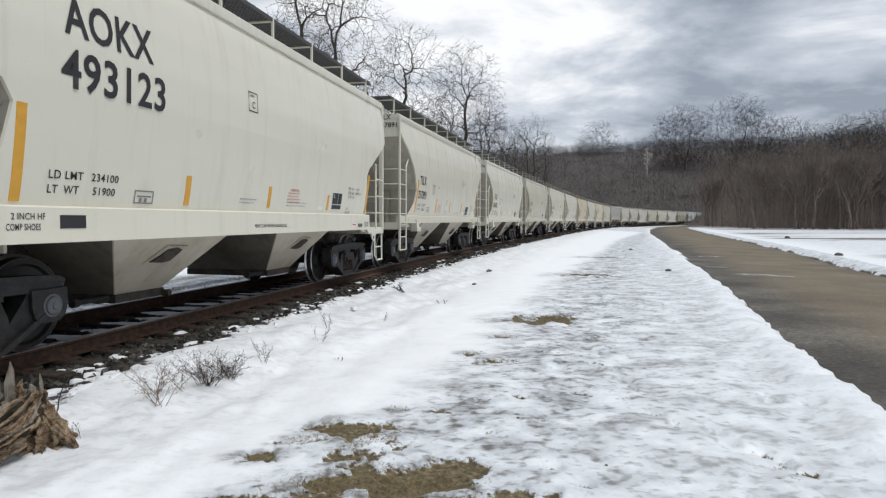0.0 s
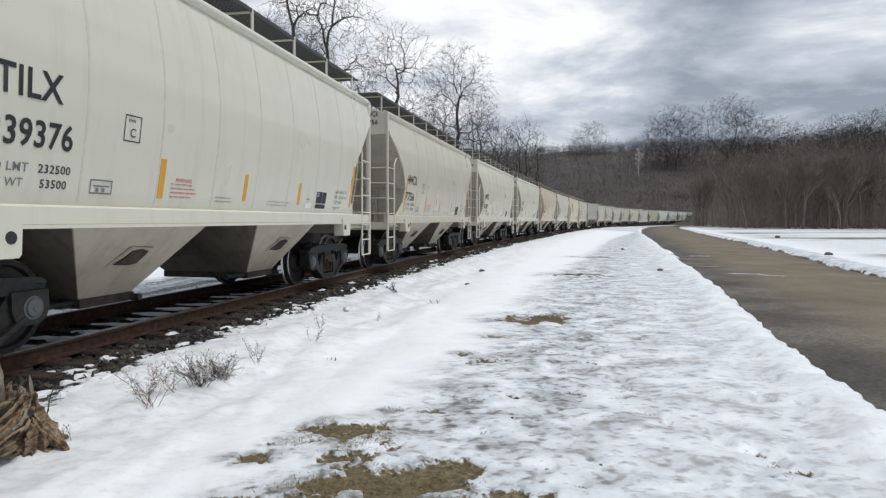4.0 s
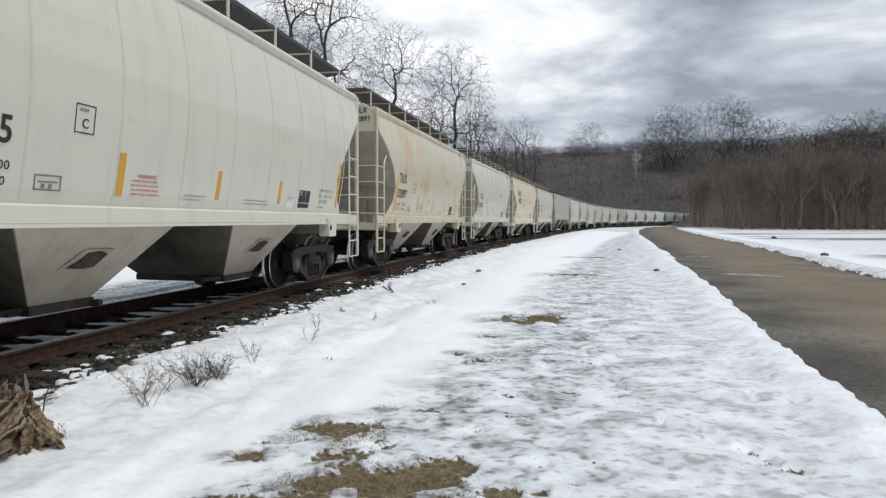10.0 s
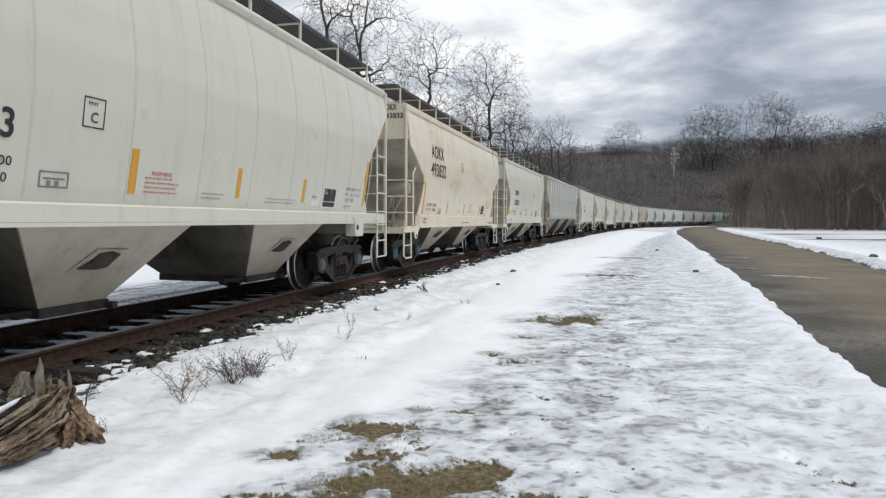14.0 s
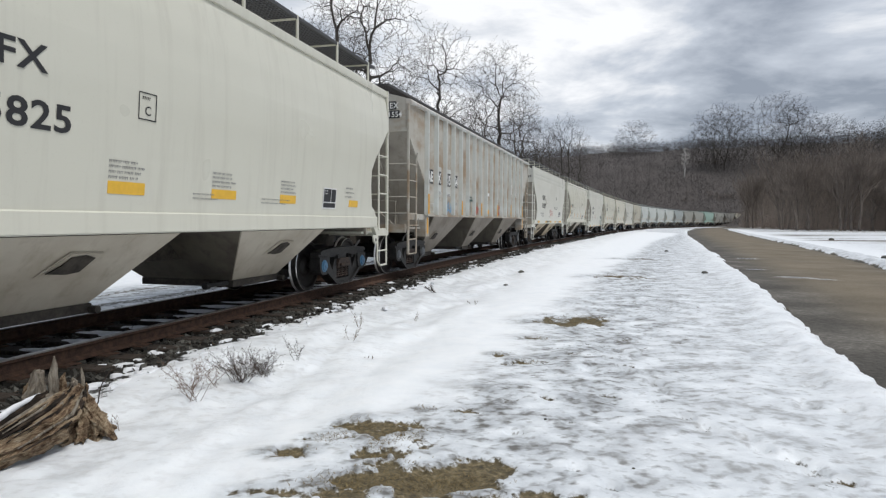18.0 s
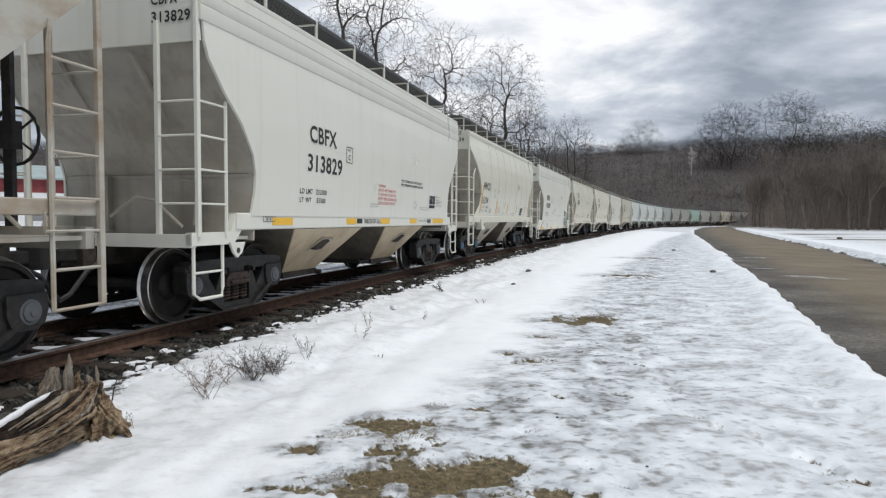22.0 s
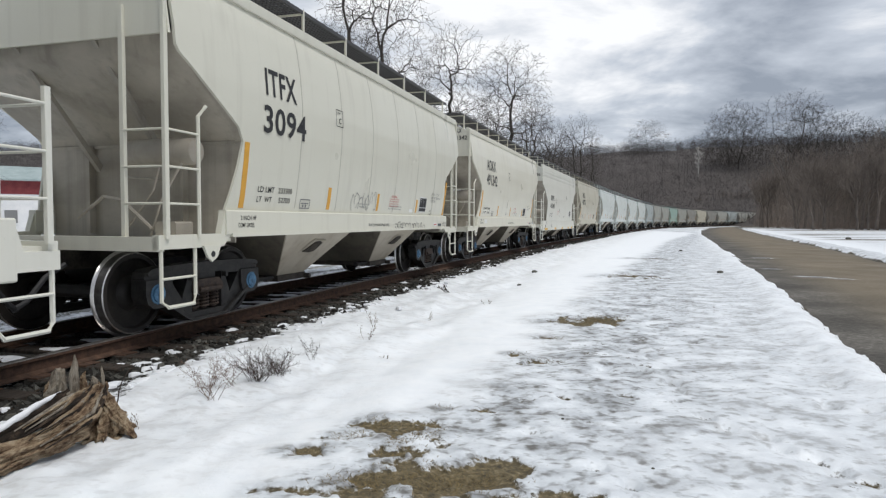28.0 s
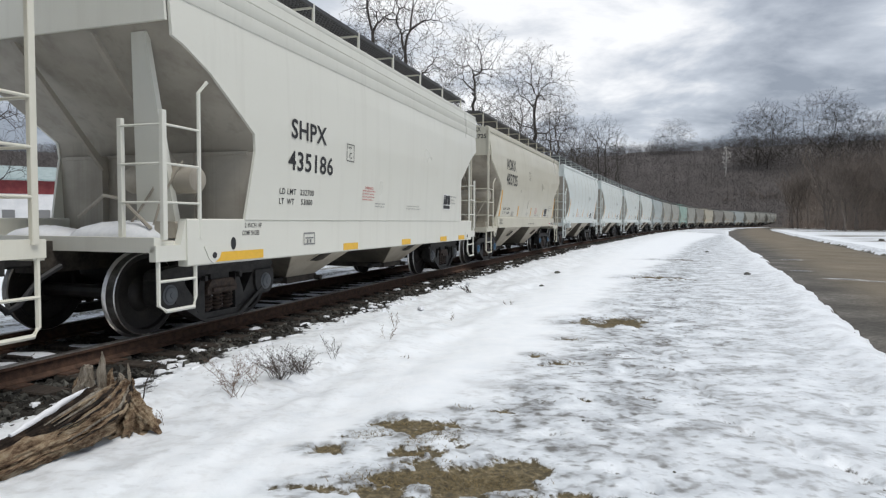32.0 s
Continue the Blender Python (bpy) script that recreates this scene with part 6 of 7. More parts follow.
def scribble(car, style, x, z, width, height, ink, label, seed, loops=5, thick=0.022, lift=0.008):
    """Sprayed loops and strokes that cannot be read, as flat ribbons on the side."""
    r = random.Random(seed)
    ob = None
    for k in range(loops):
        cx = x + width * (k + 0.5) / loops
        rx, rz = width / loops * r.uniform(0.35, 0.62), height * r.uniform(0.32, 0.5)
        cz = z + height / 2 + r.gauss(0, height * 0.06)
        a0, span = r.uniform(0, 6.28), r.uniform(3.2, 6.6)
        ph = r.uniform(0, 6.28)
        pts = []
        for i in range(19):
            a = a0 + span * i / 18
            pts.append((cx + rx * math.cos(a) * (1 + 0.25 * math.sin(2 * a + ph)), cz + rz * math.sin(a) * (1 + 0.2 * math.sin(3 * a + ph))))
        m = Mesh()
        for i in range(19):
            q, s = pts[max(i - 1, 0)], pts[min(i + 1, 18)]
            dx, dz = s[0] - q[0], s[1] - q[1]
            n = math.hypot(dx, dz) or 1
            ox, oz = -dz / n * thick / 2, dx / n * thick / 2
            for sg in (1, -1):
                zz = pts[i][1] + sg * oz
                m.v.append((pts[i][0] + sg * ox, -width_at(style, zz) - lift - 0.0006 * k, zz))
            if i:
                m.f.append((2 * i - 2, 2 * i - 1, 2 * i + 1, 2 * i))
        ob = part("graffiti", m, ink, car, label)
    return ob


def spray(car, style, strokes, thick, ink, label, lift=0.010):
    """Sprayed strokes as ribbons that follow the side, each a little above the last."""
    m = Mesh()
    for n, pts in enumerate(strokes):
        fine = []
        for a, b in zip(pts, pts[1:]):
            k = max(2, int(math.hypot(b[0] - a[0], b[1] - a[1]) / 0.05))
            fine += [(a[0] + (b[0] - a[0]) * i / k, a[1] + (b[1] - a[1]) * i / k) for i in range(k)]
        fine.append(pts[-1])
        base = len(m.v)
        for i, (u, w) in enumerate(fine):
            q, r = fine[max(i - 1, 0)], fine[min(i + 1, len(fine) - 1)]
            dx, dz = r[0] - q[0], r[1] - q[1]
            d = math.hypot(dx, dz) or 1
            for sg in (1, -1):
                zz = w + sg * dx / d * thick / 2
                m.v.append((u - sg * dz / d * thick / 2, -max(width_at(style, zz), 1.521 if style == "flat" else 0) - lift - 0.0005 * n, zz))
            if i:
                m.f.append((base + 2 * i - 2, base + 2 * i - 1, base + 2 * i + 1, base + 2 * i))
    return part("graffiti", m, ink, car, label)


def dress(car, style, length, mark, number, ends=True, marks=True):
    """Seams, tape and lettering on the side that faces the lane."""
    half = length / 2
    e = half - 0.74
    def X(v):
        return v - half
    if style == "round":
        for k, v in enumerate((3.30, 4.42, 5.55, 6.65, 7.75, 8.85, 9.95, 10.95)):
            part("weld_seam", on_side(style, X(v) - 0.013, X(v) + 0.013, 1.45, 3.88, 0.004, 26), SEAM if number in ("7756", "13134") else SEAMFAINT, car)
        for v, z0, z1, w in ((2.14, 1.50, 2.42, 0.10), (4.44, 1.52, 1.96, 0.10), (6.32, 1.54, 1.92, 0.09), (8.15, 1.54, 1.90, 0.09), (10.72, 1.54, 2.4, 0.10)):
            part("reflector", on_side(style, X(v), X(v) + w, z0, z1), ORANGE, car, "orange reflective tape")
        mx, mz, mh, nz, nh, mw, nw = 2.32, 2.30, 0.245, 1.90, 0.225, 0.68, 0.88
        if not mark.startswith("T"):
            mx, mw, mz, nz = 2.22, 0.94, 2.28, 1.83
        plate_x, plate_z = 3.80, 2.08
        ld_x, ld_z = 2.30, 1.685
    elif style == "angled":
        for k, v in enumerate((3.4, 4.7, 6.0, 7.3, 8.6, 9.9) if mark == "ITFX" else ()):
            part("weld_seam", on_side(style, X(v) - 0.010, X(v) + 0.010, 1.45, 3.88, 0.004, 26), SEAM, car)
        for v, z0, z1, w in ((2.04, 1.43, 2.24, 0.10), (4.38, 1.45, 1.80, 0.10), (6.42, 1.46, 1.78, 0.09), (8.70, 1.46, 1.74, 0.09), (10.84, 1.42, 2.26, 0.10)):
            part("reflector", on_side(style, X(v), X(v) + w, z0, z1), ORANGE, car, "orange reflective tape")
        mx, mz, mh, nz, nh, mw, nw = 2.52, 2.93, 0.34, 2.46, 0.34, 1.18, 1.42
        if len(number) < 5:
            mx, mz, nz, mw, nw = 2.44, 2.90, 2.42, 0.80, 1.12
        plate_x, plate_z = 5.68 if len(number) > 4 else 4.48, 2.78
        ld_x, ld_z = 2.40, 1.645
    elif style == "trim":
        for v, w in ((2.25, 0.55), (4.64, 0.40), (6.23, 0.47), (7.98, 0.46), (9.72, 0.92)) if number == "313829" else ():
            part("reflector", Mesh().box(X(v), X(v) + w, -1.526, -1.521, 1.195, 1.298), YELLOW, car, "yellow reflective tape")
        mx, mz, mh, nz, nh, mw, nw = 3.20, 2.44, 0.25, 2.01, 0.25, 0.92, 1.20
        plate_x, plate_z = 4.50, 2.24
        ld_x, ld_z = 2.95, 1.66
    elif style == "oval":
        for v, w, z0, z1 in ((1.62, 0.48, 1.55, 1.74), (4.38, 0.48, 1.52, 1.64), (5.96, 0.50, 1.53, 1.64), (7.55, 0.46, 1.52, 1.64), (10.0, 0.40, 1.52, 1.64)):
            part("reflector", on_side(style, X(v), X(v) + w, z0, z1), YELLOW, car, "yellow reflective tape")
            if 4 < v < 8:
                fine_print(car, style, X(v), z1 + 0.20, w, 4, GREYINK, 0.026, 0.05, int(v * 10))
        mx, mz, mh, nz, nh, mw, nw = 2.74, 2.46, 0.215, 2.01, 0.225, 0.96, 1.25
        plate_x, plate_z = 4.72, 2.26
        ld_x, ld_z = 2.40, 1.66
    elif style == "flat":
        for v, w in ((1.45, 0.92), (4.5, 0.5), (6.9, 0.45), (9.2, 0.45), (10.6, 0.5)):
            part("reflector", Mesh().box(X(v), X(v) + w, -1.526, -1.521, 0.815, 0.92), YELLOW, car, "yellow reflective tape")
        mx, mz, mh, nz, nh, mw, nw = 2.92, 2.37, 0.245, 1.95, 0.245, 0.94, 1.20
        plate_x, plate_z = 4.50, 2.20
        ld_x, ld_z = 2.68, 1.62
    if style == "ribbed":
        def mid(k):
            return X((post_at(k) + post_at(k + 1)) / 2)
        for k, text in enumerate(("AE", "X", "115", "54")):
            xc = mid(k)
            w = {"AE": 0.46, "X": 0.28, "115": 0.50, "54": 0.36}[text]
            if text in ("X", "115"):
                part("faded_panel", Mesh().add([(xc - w / 2 - 0.03, -1.504, 1.98), (xc + w / 2 + 0.03, -1.504, 1.98), (xc + w / 2 + 0.03, -1.504, 2.72), (xc - w / 2 - 0.03, -1.504, 2.72)], [(0, 1, 2, 3)]), RIB, car)
            part("stencil_block", Mesh().add([(xc - w / 2, -1.508, 2.24), (xc + w / 2, -1.508, 2.24), (xc + w / 2, -1.508, 2.60), (xc - w / 2, -1.508, 2.60)], [(0, 1, 2, 3)]), BLACK, car, "black painted block behind white figures")
            write(car, style, text, xc - w / 2 + 0.03, 2.295, 0.25, LABELWHITE, width=w - 0.06, lift=0.013)
        part("faded_panel", Mesh().add([(mid(3) - 0.20, -1.504, 2.02), (mid(3) - 0.02, -1.504, 2.02), (mid(3) - 0.02, -1.504, 2.20), (mid(3) - 0.20, -1.504, 2.20)], [(0, 1, 2, 3)]), RIB, car)
        for text, k, z, wide in (("LD LMT", 1, 1.99, 0.36), ("LT WT", 1, 1.83, 0.30), ("203400", 2, 1.95, 0.42), ("59600", 2, 1.77, 0.34), ("LD", 3, 1.90, 0.13), ("NEW 3-74", 3, 1.73, 0.40)):
            write(car, style, text, mid(k) - (0.22 if k < 3 else 0.26), z, 0.085, GREYINK, width=wide)
        for k in (0, 4, 7, 10, 13, 16):
            x = X(post_at(k))
            part("reflector", Mesh().box(x - 0.055, x + 0.055, -1.606, -1.601, 1.45, 1.88 if k in (4, 7, 10) else 1.95), ORANGE, car, "orange reflective tape")
        for xx in (-e + 1.32, e - 1.42):
            part("reflector", Mesh().box(xx, xx + 0.10, -1.526, -1.521, 0.95, 1.36), ORANGE, car, "orange reflective tape")
        scribble(car, style, X(post_at(2)) + 0.02, 1.48, 0.86, 0.34, GRAFBLUE, "blue sprayed tag", 1, 7, 0.030)
        table = [[(6.04, 1.47), (6.03, 1.84)], [(6.12, 1.47), (6.10, 1.86)], [(6.30, 1.46), (6.32, 1.95), (6.45, 1.96)], [(6.44, 1.46), (6.46, 1.95)], [(6.20, 1.90), (6.24, 2.00), (6.40, 2.04), (6.58, 2.02), (6.62, 1.96), (6.46, 1.92), (6.24, 1.91)], [(6.52, 1.92), (6.78, 1.93), (6.84, 2.02)]]
        spray(car, style, [[(X(u), w) for u, w in q] for q in table], 0.038, GRAFDARK, "dark sprayed tag")
        scribble(car, style, X(6.92), 1.50, 0.62, 0.26, GRAFRED, "red sprayed tag", 5, 8, 0.032)
        scribble(car, style, X(10.40), 1.50, 0.98, 0.34, GRAFRED, "red sprayed tag", 6, 9, 0.036)
        scribble(car, style, X(13.30), 2.30, 0.22, 0.5, GRAFWHITE, "white sprayed scrawl", 8, 4, 0.02)
        scribble(car, style, X(14.05), 2.28, 0.42, 0.52, GRAFWHITE, "white sprayed scrawl", 9, 8, 0.018)
        part("reflector", Mesh().box(mid(8) - 0.24, mid(8) + 0.24, -1.508, -1.501, 1.53, 1.66), ORANGE, car, "orange reflective tape")
        part("faded_panel", Mesh().add([(mid(8) - 0.28, -1.504, 2.16), (mid(8) + 0.28, -1.504, 2.16), (mid(8) + 0.28, -1.504, 2.27), (mid(8) - 0.28, -1.504, 2.27)], [(0, 1, 2, 3)]), GRAFWHITE, car, "faded white painted bar")
        fine_print(car, style, mid(10) - 0.28, 2.10, 0.5, 3, GREYINK, 0.055, 0.10, 10)
        fine_print(car, style, mid(8) - 0.28, 2.02, 0.5, 2, GREYINK, 0.055, 0.10, 12)
        lx = X(post_at(13)) + 0.10
        label = part("test_label", Mesh().add(*flat_bar(style, lx, lx + 0.34, 1.74, 2.04, 0.005)), LABELWHITE, car, "white-edged black test stencil")
        part("stencil_block", Mesh().add(*flat_bar(style, lx + 0.03, lx + 0.14, 1.84, 2.02, 0.009)).add(*flat_bar(style, lx + 0.16, lx + 0.31, 1.84, 2.02, 0.009)).add(*flat_bar(style, lx + 0.03, lx + 0.31, 1.76, 1.82, 0.009)), BLACK, label)
        part("grab_iron", Mesh().tube([(X(2.18), -1.50, 1.50), (X(2.18), -1.56, 1.50), (X(2.18), -1.56, 1.72), (X(2.48), -1.56, 1.72), (X(2.48), -1.56, 1.50), (X(2.48), -1.50, 1.50)], 0.014, 6), RIB, car)
    if marks and style != "ribbed":
        write(car, style, mark, X(mx), mz, mh, BLACK, width=mw)
        write(car, style, number, X(mx - 0.05), nz, nh, BLACK, width=nw)
        plate = part("plate_mark", bar_frame(style, X(plate_x), X(plate_x + 0.25), plate_z, plate_z + 0.27, 0.012), BLACK, car)
        write(car, style, "C", X(plate_x + 0.085), plate_z + 0.05, 0.09, BLACK)
        fine_print(car, style, X(plate_x + 0.05), plate_z + 0.23, 0.15, 1, BLACK, 0.03)
        write(car, style, "LD LMT", X(ld_x), ld_z, 0.075, GREYINK if style == "round" else BLACK, width=0.40)
        write(car, style, "LT  WT", X(ld_x), ld_z - 0.13, 0.075, GREYINK if style == "round" else BLACK, width=0.36)
        lim, tare = WEIGHTS.get(number, ("232500", "53500"))
        write(car, style, lim, X(ld_x + 0.50), ld_z, 0.075, BLACK, width=0.36)
        write(car, style, tare, X(ld_x + 0.53), ld_z - 0.13, 0.075, BLACK, width=0.30)
    if style != "ribbed":
        bx, bz = (3.42, 1.53) if style == "round" else (3.52, 1.45) if style == "angled" else (2.02, 1.24) if style in ("trim", "oval") else (3.32, 0.94)
        m = Mesh()
        for a, b, c, d in ((0, 0.30, 0, 0.014), (0, 0.30, 0.126, 0.14), (0, 0.014, 0.014, 0.126), (0.286, 0.30, 0.014, 0.126), (0.04, 0.26, 0.07, 0.085), (0.08, 0.12, 0.02, 0.06), (0.16, 0.20, 0.02, 0.06)):
            m.add(*(flat_bar(style, X(bx + a), X(bx + b), bz + c, bz + d) if style in ("round", "angled") else ([(X(bx + u), -1.5265, bz + w * (0.85 if style != "flat" else 1.2)) for u, w in ((a, c), (b, c), (b, d), (a, d))], [(0, 1, 2, 3)])))
        part("routing_board", m, GREYINK, car, "small framed routing board")
        tx, tz = (9.28, 1.54) if style in ("trim", "flat") else (8.92, 1.47)
        label = part("test_label", Mesh().add(*flat_bar(style, X(tx), X(tx + 0.51), tz, tz + 0.345, 0.005)), LABELWHITE, car, "white-edged black test stencil")
        m = Mesh()
        for a, b, c, d in ((0.025, 0.29, 0.115, 0.325), (0.31, 0.485, 0.115, 0.325), (0.025, 0.485, 0.02, 0.095)):
            m.add(*flat_bar(style, X(tx + a), X(tx + b), tz + c, tz + d, 0.009))
        part("stencil_block", m, BLACK, label)
        fine_print(car, style, X(tx + 0.05), tz + 0.305, 0.12, 2, LABELWHITE, 0.026, 0.045, hash_of(number) + 5).location.y = -0.006
        if style == "trim":
            for k, (text, wide) in enumerate((("WARNING", 0.36), ("DO NOT APPLY VIBRATORS", 0.94), ("TO ANY PART OF CAR BODY", 0.98), ("EXCEPT VIBRATOR BRACKETS", 1.03), ("USE ON LOADED CAR ONLY", 0.95))):
                write(car, style, text, X(6.0), 1.905 - 0.083 * k, 0.055, RED, width=wide)
        elif style != "oval":
            wx, wz = {"round": (4.66, 1.72), "angled": (7.06, 1.74), "flat": (5.1, 1.80)}[style]
            write(car, style, "WARNING", X(wx + 0.08), wz, 0.045, RED, width=0.32)
            fine_print(car, style, X(wx), wz - 0.02, 0.54, 4, RED, 0.022, 0.048, hash_of(number))
        if style == "angled":
            for k, (text, wide) in enumerate((("EW  10-1", 0.29), ("EXW 10-8", 0.32), ("CU FT 3250", 0.37))):
                write(car, style, text, X(9.74), 1.885 - 0.085 * k, 0.056, GREYINK, width=wide)
            for k, (text, wide) in enumerate((("H 13-0", 0.20), ("EXW H 8-8", 0.31))):
                write(car, style, text, X(10.15), 1.885 - 0.085 * k, 0.056, GREYINK, width=wide)
            write(car, style, "40 %", X(9.72), 1.485, 0.05, GREYINK, width=0.13)
            write(car, style, "E/L VALVE", X(9.70), 1.41, 0.05, GREYINK, width=0.25)
            part("small_label", Mesh().add(*flat_bar(style, X(8.30), X(8.50), 1.46, 1.53)), LABELWHITE, car)
            if mark:
                plate = part("reflector_plate", Mesh().box(X(9.96), X(10.20), -1.527, -1.521, 1.145, 1.225), LABELWHITE, car, "white plate with a red bar")
                part("red_bar", Mesh().box(X(9.99), X(10.17), -1.529, -1.5265, 1.17, 1.20), RED, plate)
                part("sill_plate", Mesh().box(X(10.32), X(10.56), -1.527, -1.521, 1.14, 1.205, 0.01), GREYCAP, car, "small grey plate on the sill")
                for text, z in (("2 INCH HF", 1.20), ("COMP SHOES", 1.14)):
                    ob = write(car, style, text, X(10.70), z, 0.042, BLACK, width=0.31)
                    for v in ob.data.vertices:
                        v.co.y = -1.5245
        if style == "round":
            for k, (text, wide) in enumerate((("EXW 10-8  H  9-3", 0.60), ("EW    8-2  H 15-0", 0.60), ("CU FT 3281", 0.37))):
                write(car, style, text, X(9.84), 1.80 - 0.10 * k, 0.058, GREYINK, width=0.66 * wide / 0.60)
            part("small_label", Mesh().add(*flat_bar(style, X(8.50), X(8.74), 1.49, 1.58)), LABELWHITE, car)
            fine_print(car, style, X(8.52), 1.66, 0.22, 1, GREYINK, 0.035, 0.05, hash_of(number) + 7)
        fine_print(car, style, X(5.62), 1.58, 0.5, 2, GREYINK, 0.02, 0.05, hash_of(number) + 1)
        if style != "angled":
            fine_print(car, style, X(9.82), 1.86 if style in ("trim", "flat", "oval") else 1.53, 0.40, 3 if style in ("trim", "flat", "oval") else 1, GREYINK, 0.03, 0.075, hash_of(number) + 2)
        fine_print(car, style, X(7.06 if number != "313829" else 8.6), 1.57, 0.85, 2, GREYINK, 0.018, 0.05, hash_of(number) + 3)
    if number == "435207":
        bubble = [[(9.60, 1.22), (9.58, 1.32), (9.70, 1.48), (9.80, 1.56), (9.86, 1.70), (9.95, 1.79), (10.06, 1.76), (10.08, 1.62), (9.98, 1.55), (9.86, 1.56)],
                  [(10.06, 1.72), (10.22, 1.74), (10.40, 1.72), (10.46, 1.68), (10.44, 1.50), (10.36, 1.30), (10.30, 1.16)],
                  [(10.46, 1.68), (10.62, 1.66), (10.66, 1.50), (10.58, 1.34), (10.44, 1.36), (10.42, 1.46), (10.52, 1.56), (10.60, 1.50)],
                  [(10.66, 1.66), (10.82, 1.70), (10.80, 1.46), (10.74, 1.24), (10.62, 1.22), (10.50, 1.24), (10.46, 1.08)],
                  [(9.58, 1.32), (9.62, 1.12), (9.68, 0.95), (9.78, 0.86), (9.90, 0.90), (9.88, 1.08), (9.78, 1.20), (9.74, 1.26)],
                  [(9.92, 1.14), (9.96, 0.94), (10.08, 0.84), (10.20, 0.88), (10.22, 1.06), (10.12, 1.20), (10.00, 1.26), (10.02, 1.38), (10.14, 1.40)],
                  [(10.24, 1.08), (10.26, 0.92), (10.36, 0.82), (10.50, 0.83), (10.56, 0.98), (10.52, 1.16), (10.38, 1.22)],
                  [(9.74, 1.26), (9.84, 1.36), (9.92, 1.28), (9.98, 1.40), (10.10, 1.36)],
                  [(10.56, 1.18), (10.70, 1.20), (10.82, 1.08), (10.84, 0.90), (10.72, 0.82), (10.58, 0.84)]]
        spray(car, style, [[(X(u), w) for u, w in q] for q in bubble], 0.10, GRAFLIGHT, "pale sprayed fill", 0.008)
        spray(car, style, [[(X(u), w) for u, w in q] for q in bubble], 0.026, GRAFDARK, "dark green sprayed outline", 0.016)
        for text, u, w, h, wide in (("BAD", 9.15, 1.24, 0.15, 0.34), ("DREAM", 9.11, 1.00, 0.16, 0.52), ("NO", 10.60, 1.04, 0.09, 0.17)):
            ob = write(car, style, text, X(u), w, h, GRAFDARK, width=wide)
            for v in ob.data.vertices:
                v.co.y = -max(width_at(style, v.co.z), 1.521) - 0.022
        spray(car, style, [[(X(9.40), 0.92), (X(9.46), 0.96), (X(9.54), 0.93)], [(X(9.42), 0.88), (X(9.48), 0.90), (X(9.54), 0.88)]], 0.02, GRAFDARK, "dark green sprayed arcs")
    if style in ("angled", "flat") and mark:
        lo = 1.25 if style == "angled" else 1.16
        for text, xx, zz in (("2 INCH HF", 2.0, lo + 0.03), ("COMP SHOES", 1.95, lo - 0.06)):
            ob = write(car, style, text, X(xx), zz, 0.055, BLACK, width=0.34)
            for v in ob.data.vertices:
                v.co.y = -1.5245
        if style == "angled":
            ob = write(car, style, "VENT CAR WHEN UNLOADING", X(5.96), 1.17, 0.05, BLACK, width=1.02)
            for v in ob.data.vertices:
                v.co.y = -1.5245
        if number in ("493123", "491342"):
            m = Mesh().box(X(2.50), X(2.80), -1.525, -1.521, lo - 0.05, lo + 0.07)
            part("sill_plate", m, BLACK if number == "493123" else LABELWHITE, car, "small plate on the sill")
        if style == "flat":
            hole = Mesh().lathe([(0, 0.0), (0, 0.045), (0.006, 0.045)], 1, 12, (X(1.79), -1.526, 1.01))
            hole.v = [(x, y, 1.01 + (z - 1.01) * 1.6) for x, y, z in hole.v]
            part("sill_hole", hole, BLACK, car)
        if number == "3094":
            scribble(car, style, X(5.25), 1.44, 1.1, 0.36, GREYINK, "faint grey sprayed tag", 31, 7, 0.012)
            scribble(car, style, X(7.3), 1.10, 1.9, 0.14, BLACK, "thin black marker tags", 32, 12, 0.014, 0.078)
    if number == "313829":
        part("sill_plate", Mesh().box(X(9.28), X(9.52), -1.527, -1.521, 1.20, 1.285, 0.01), GREYCAP, car, "small grey plate on the sill")
        for k, (text, wide) in enumerate((("EXW 10-8 H 7-5", 0.50), ("EW   8-0 H 14-0", 0.50))):
            write(car, style, text, X(9.88), 1.70 - 0.09 * k, 0.05, GREYINK, width=wide)
        ob = write(car, style, "THROUGH SILL", X(5.37), 1.205, 0.088, BLACK, width=0.84)
        for v in ob.data.vertices:
            v.co.y = -1.5265
        part("sill_emblem", Mesh().box(X(5.08), X(5.31), -1.5265, -1.521, 1.205, 1.293), BLACK, car)
        fine_print(car, style, X(7.28), 2.13, 1.5, 2, BLACK, 0.055, 0.085, 77)
        m = Mesh()
        for a, b in ((0.10, 0.10), (-0.10, 0.10), (-0.10, -0.10), (0.10, -0.10)):
            q = [(8.25 + a, 1.605), (8.25, 1.605 + b), (8.25, 1.605 + b * 0.86), (8.25 + a * 0.86, 1.605)]
            m.add([(X(u), -width_at(style, w) - 0.006, w) for u, w in (q if a * b < 0 else q[::-1])], [(0, 1, 2, 3)])
        part("diamond_mark", m, GREYINK, car, "small outlined diamond")
        fine_print(car, style, X(8.55), 1.27, 0.8, 1, GREYINK, 0.04, 0.1, 78)
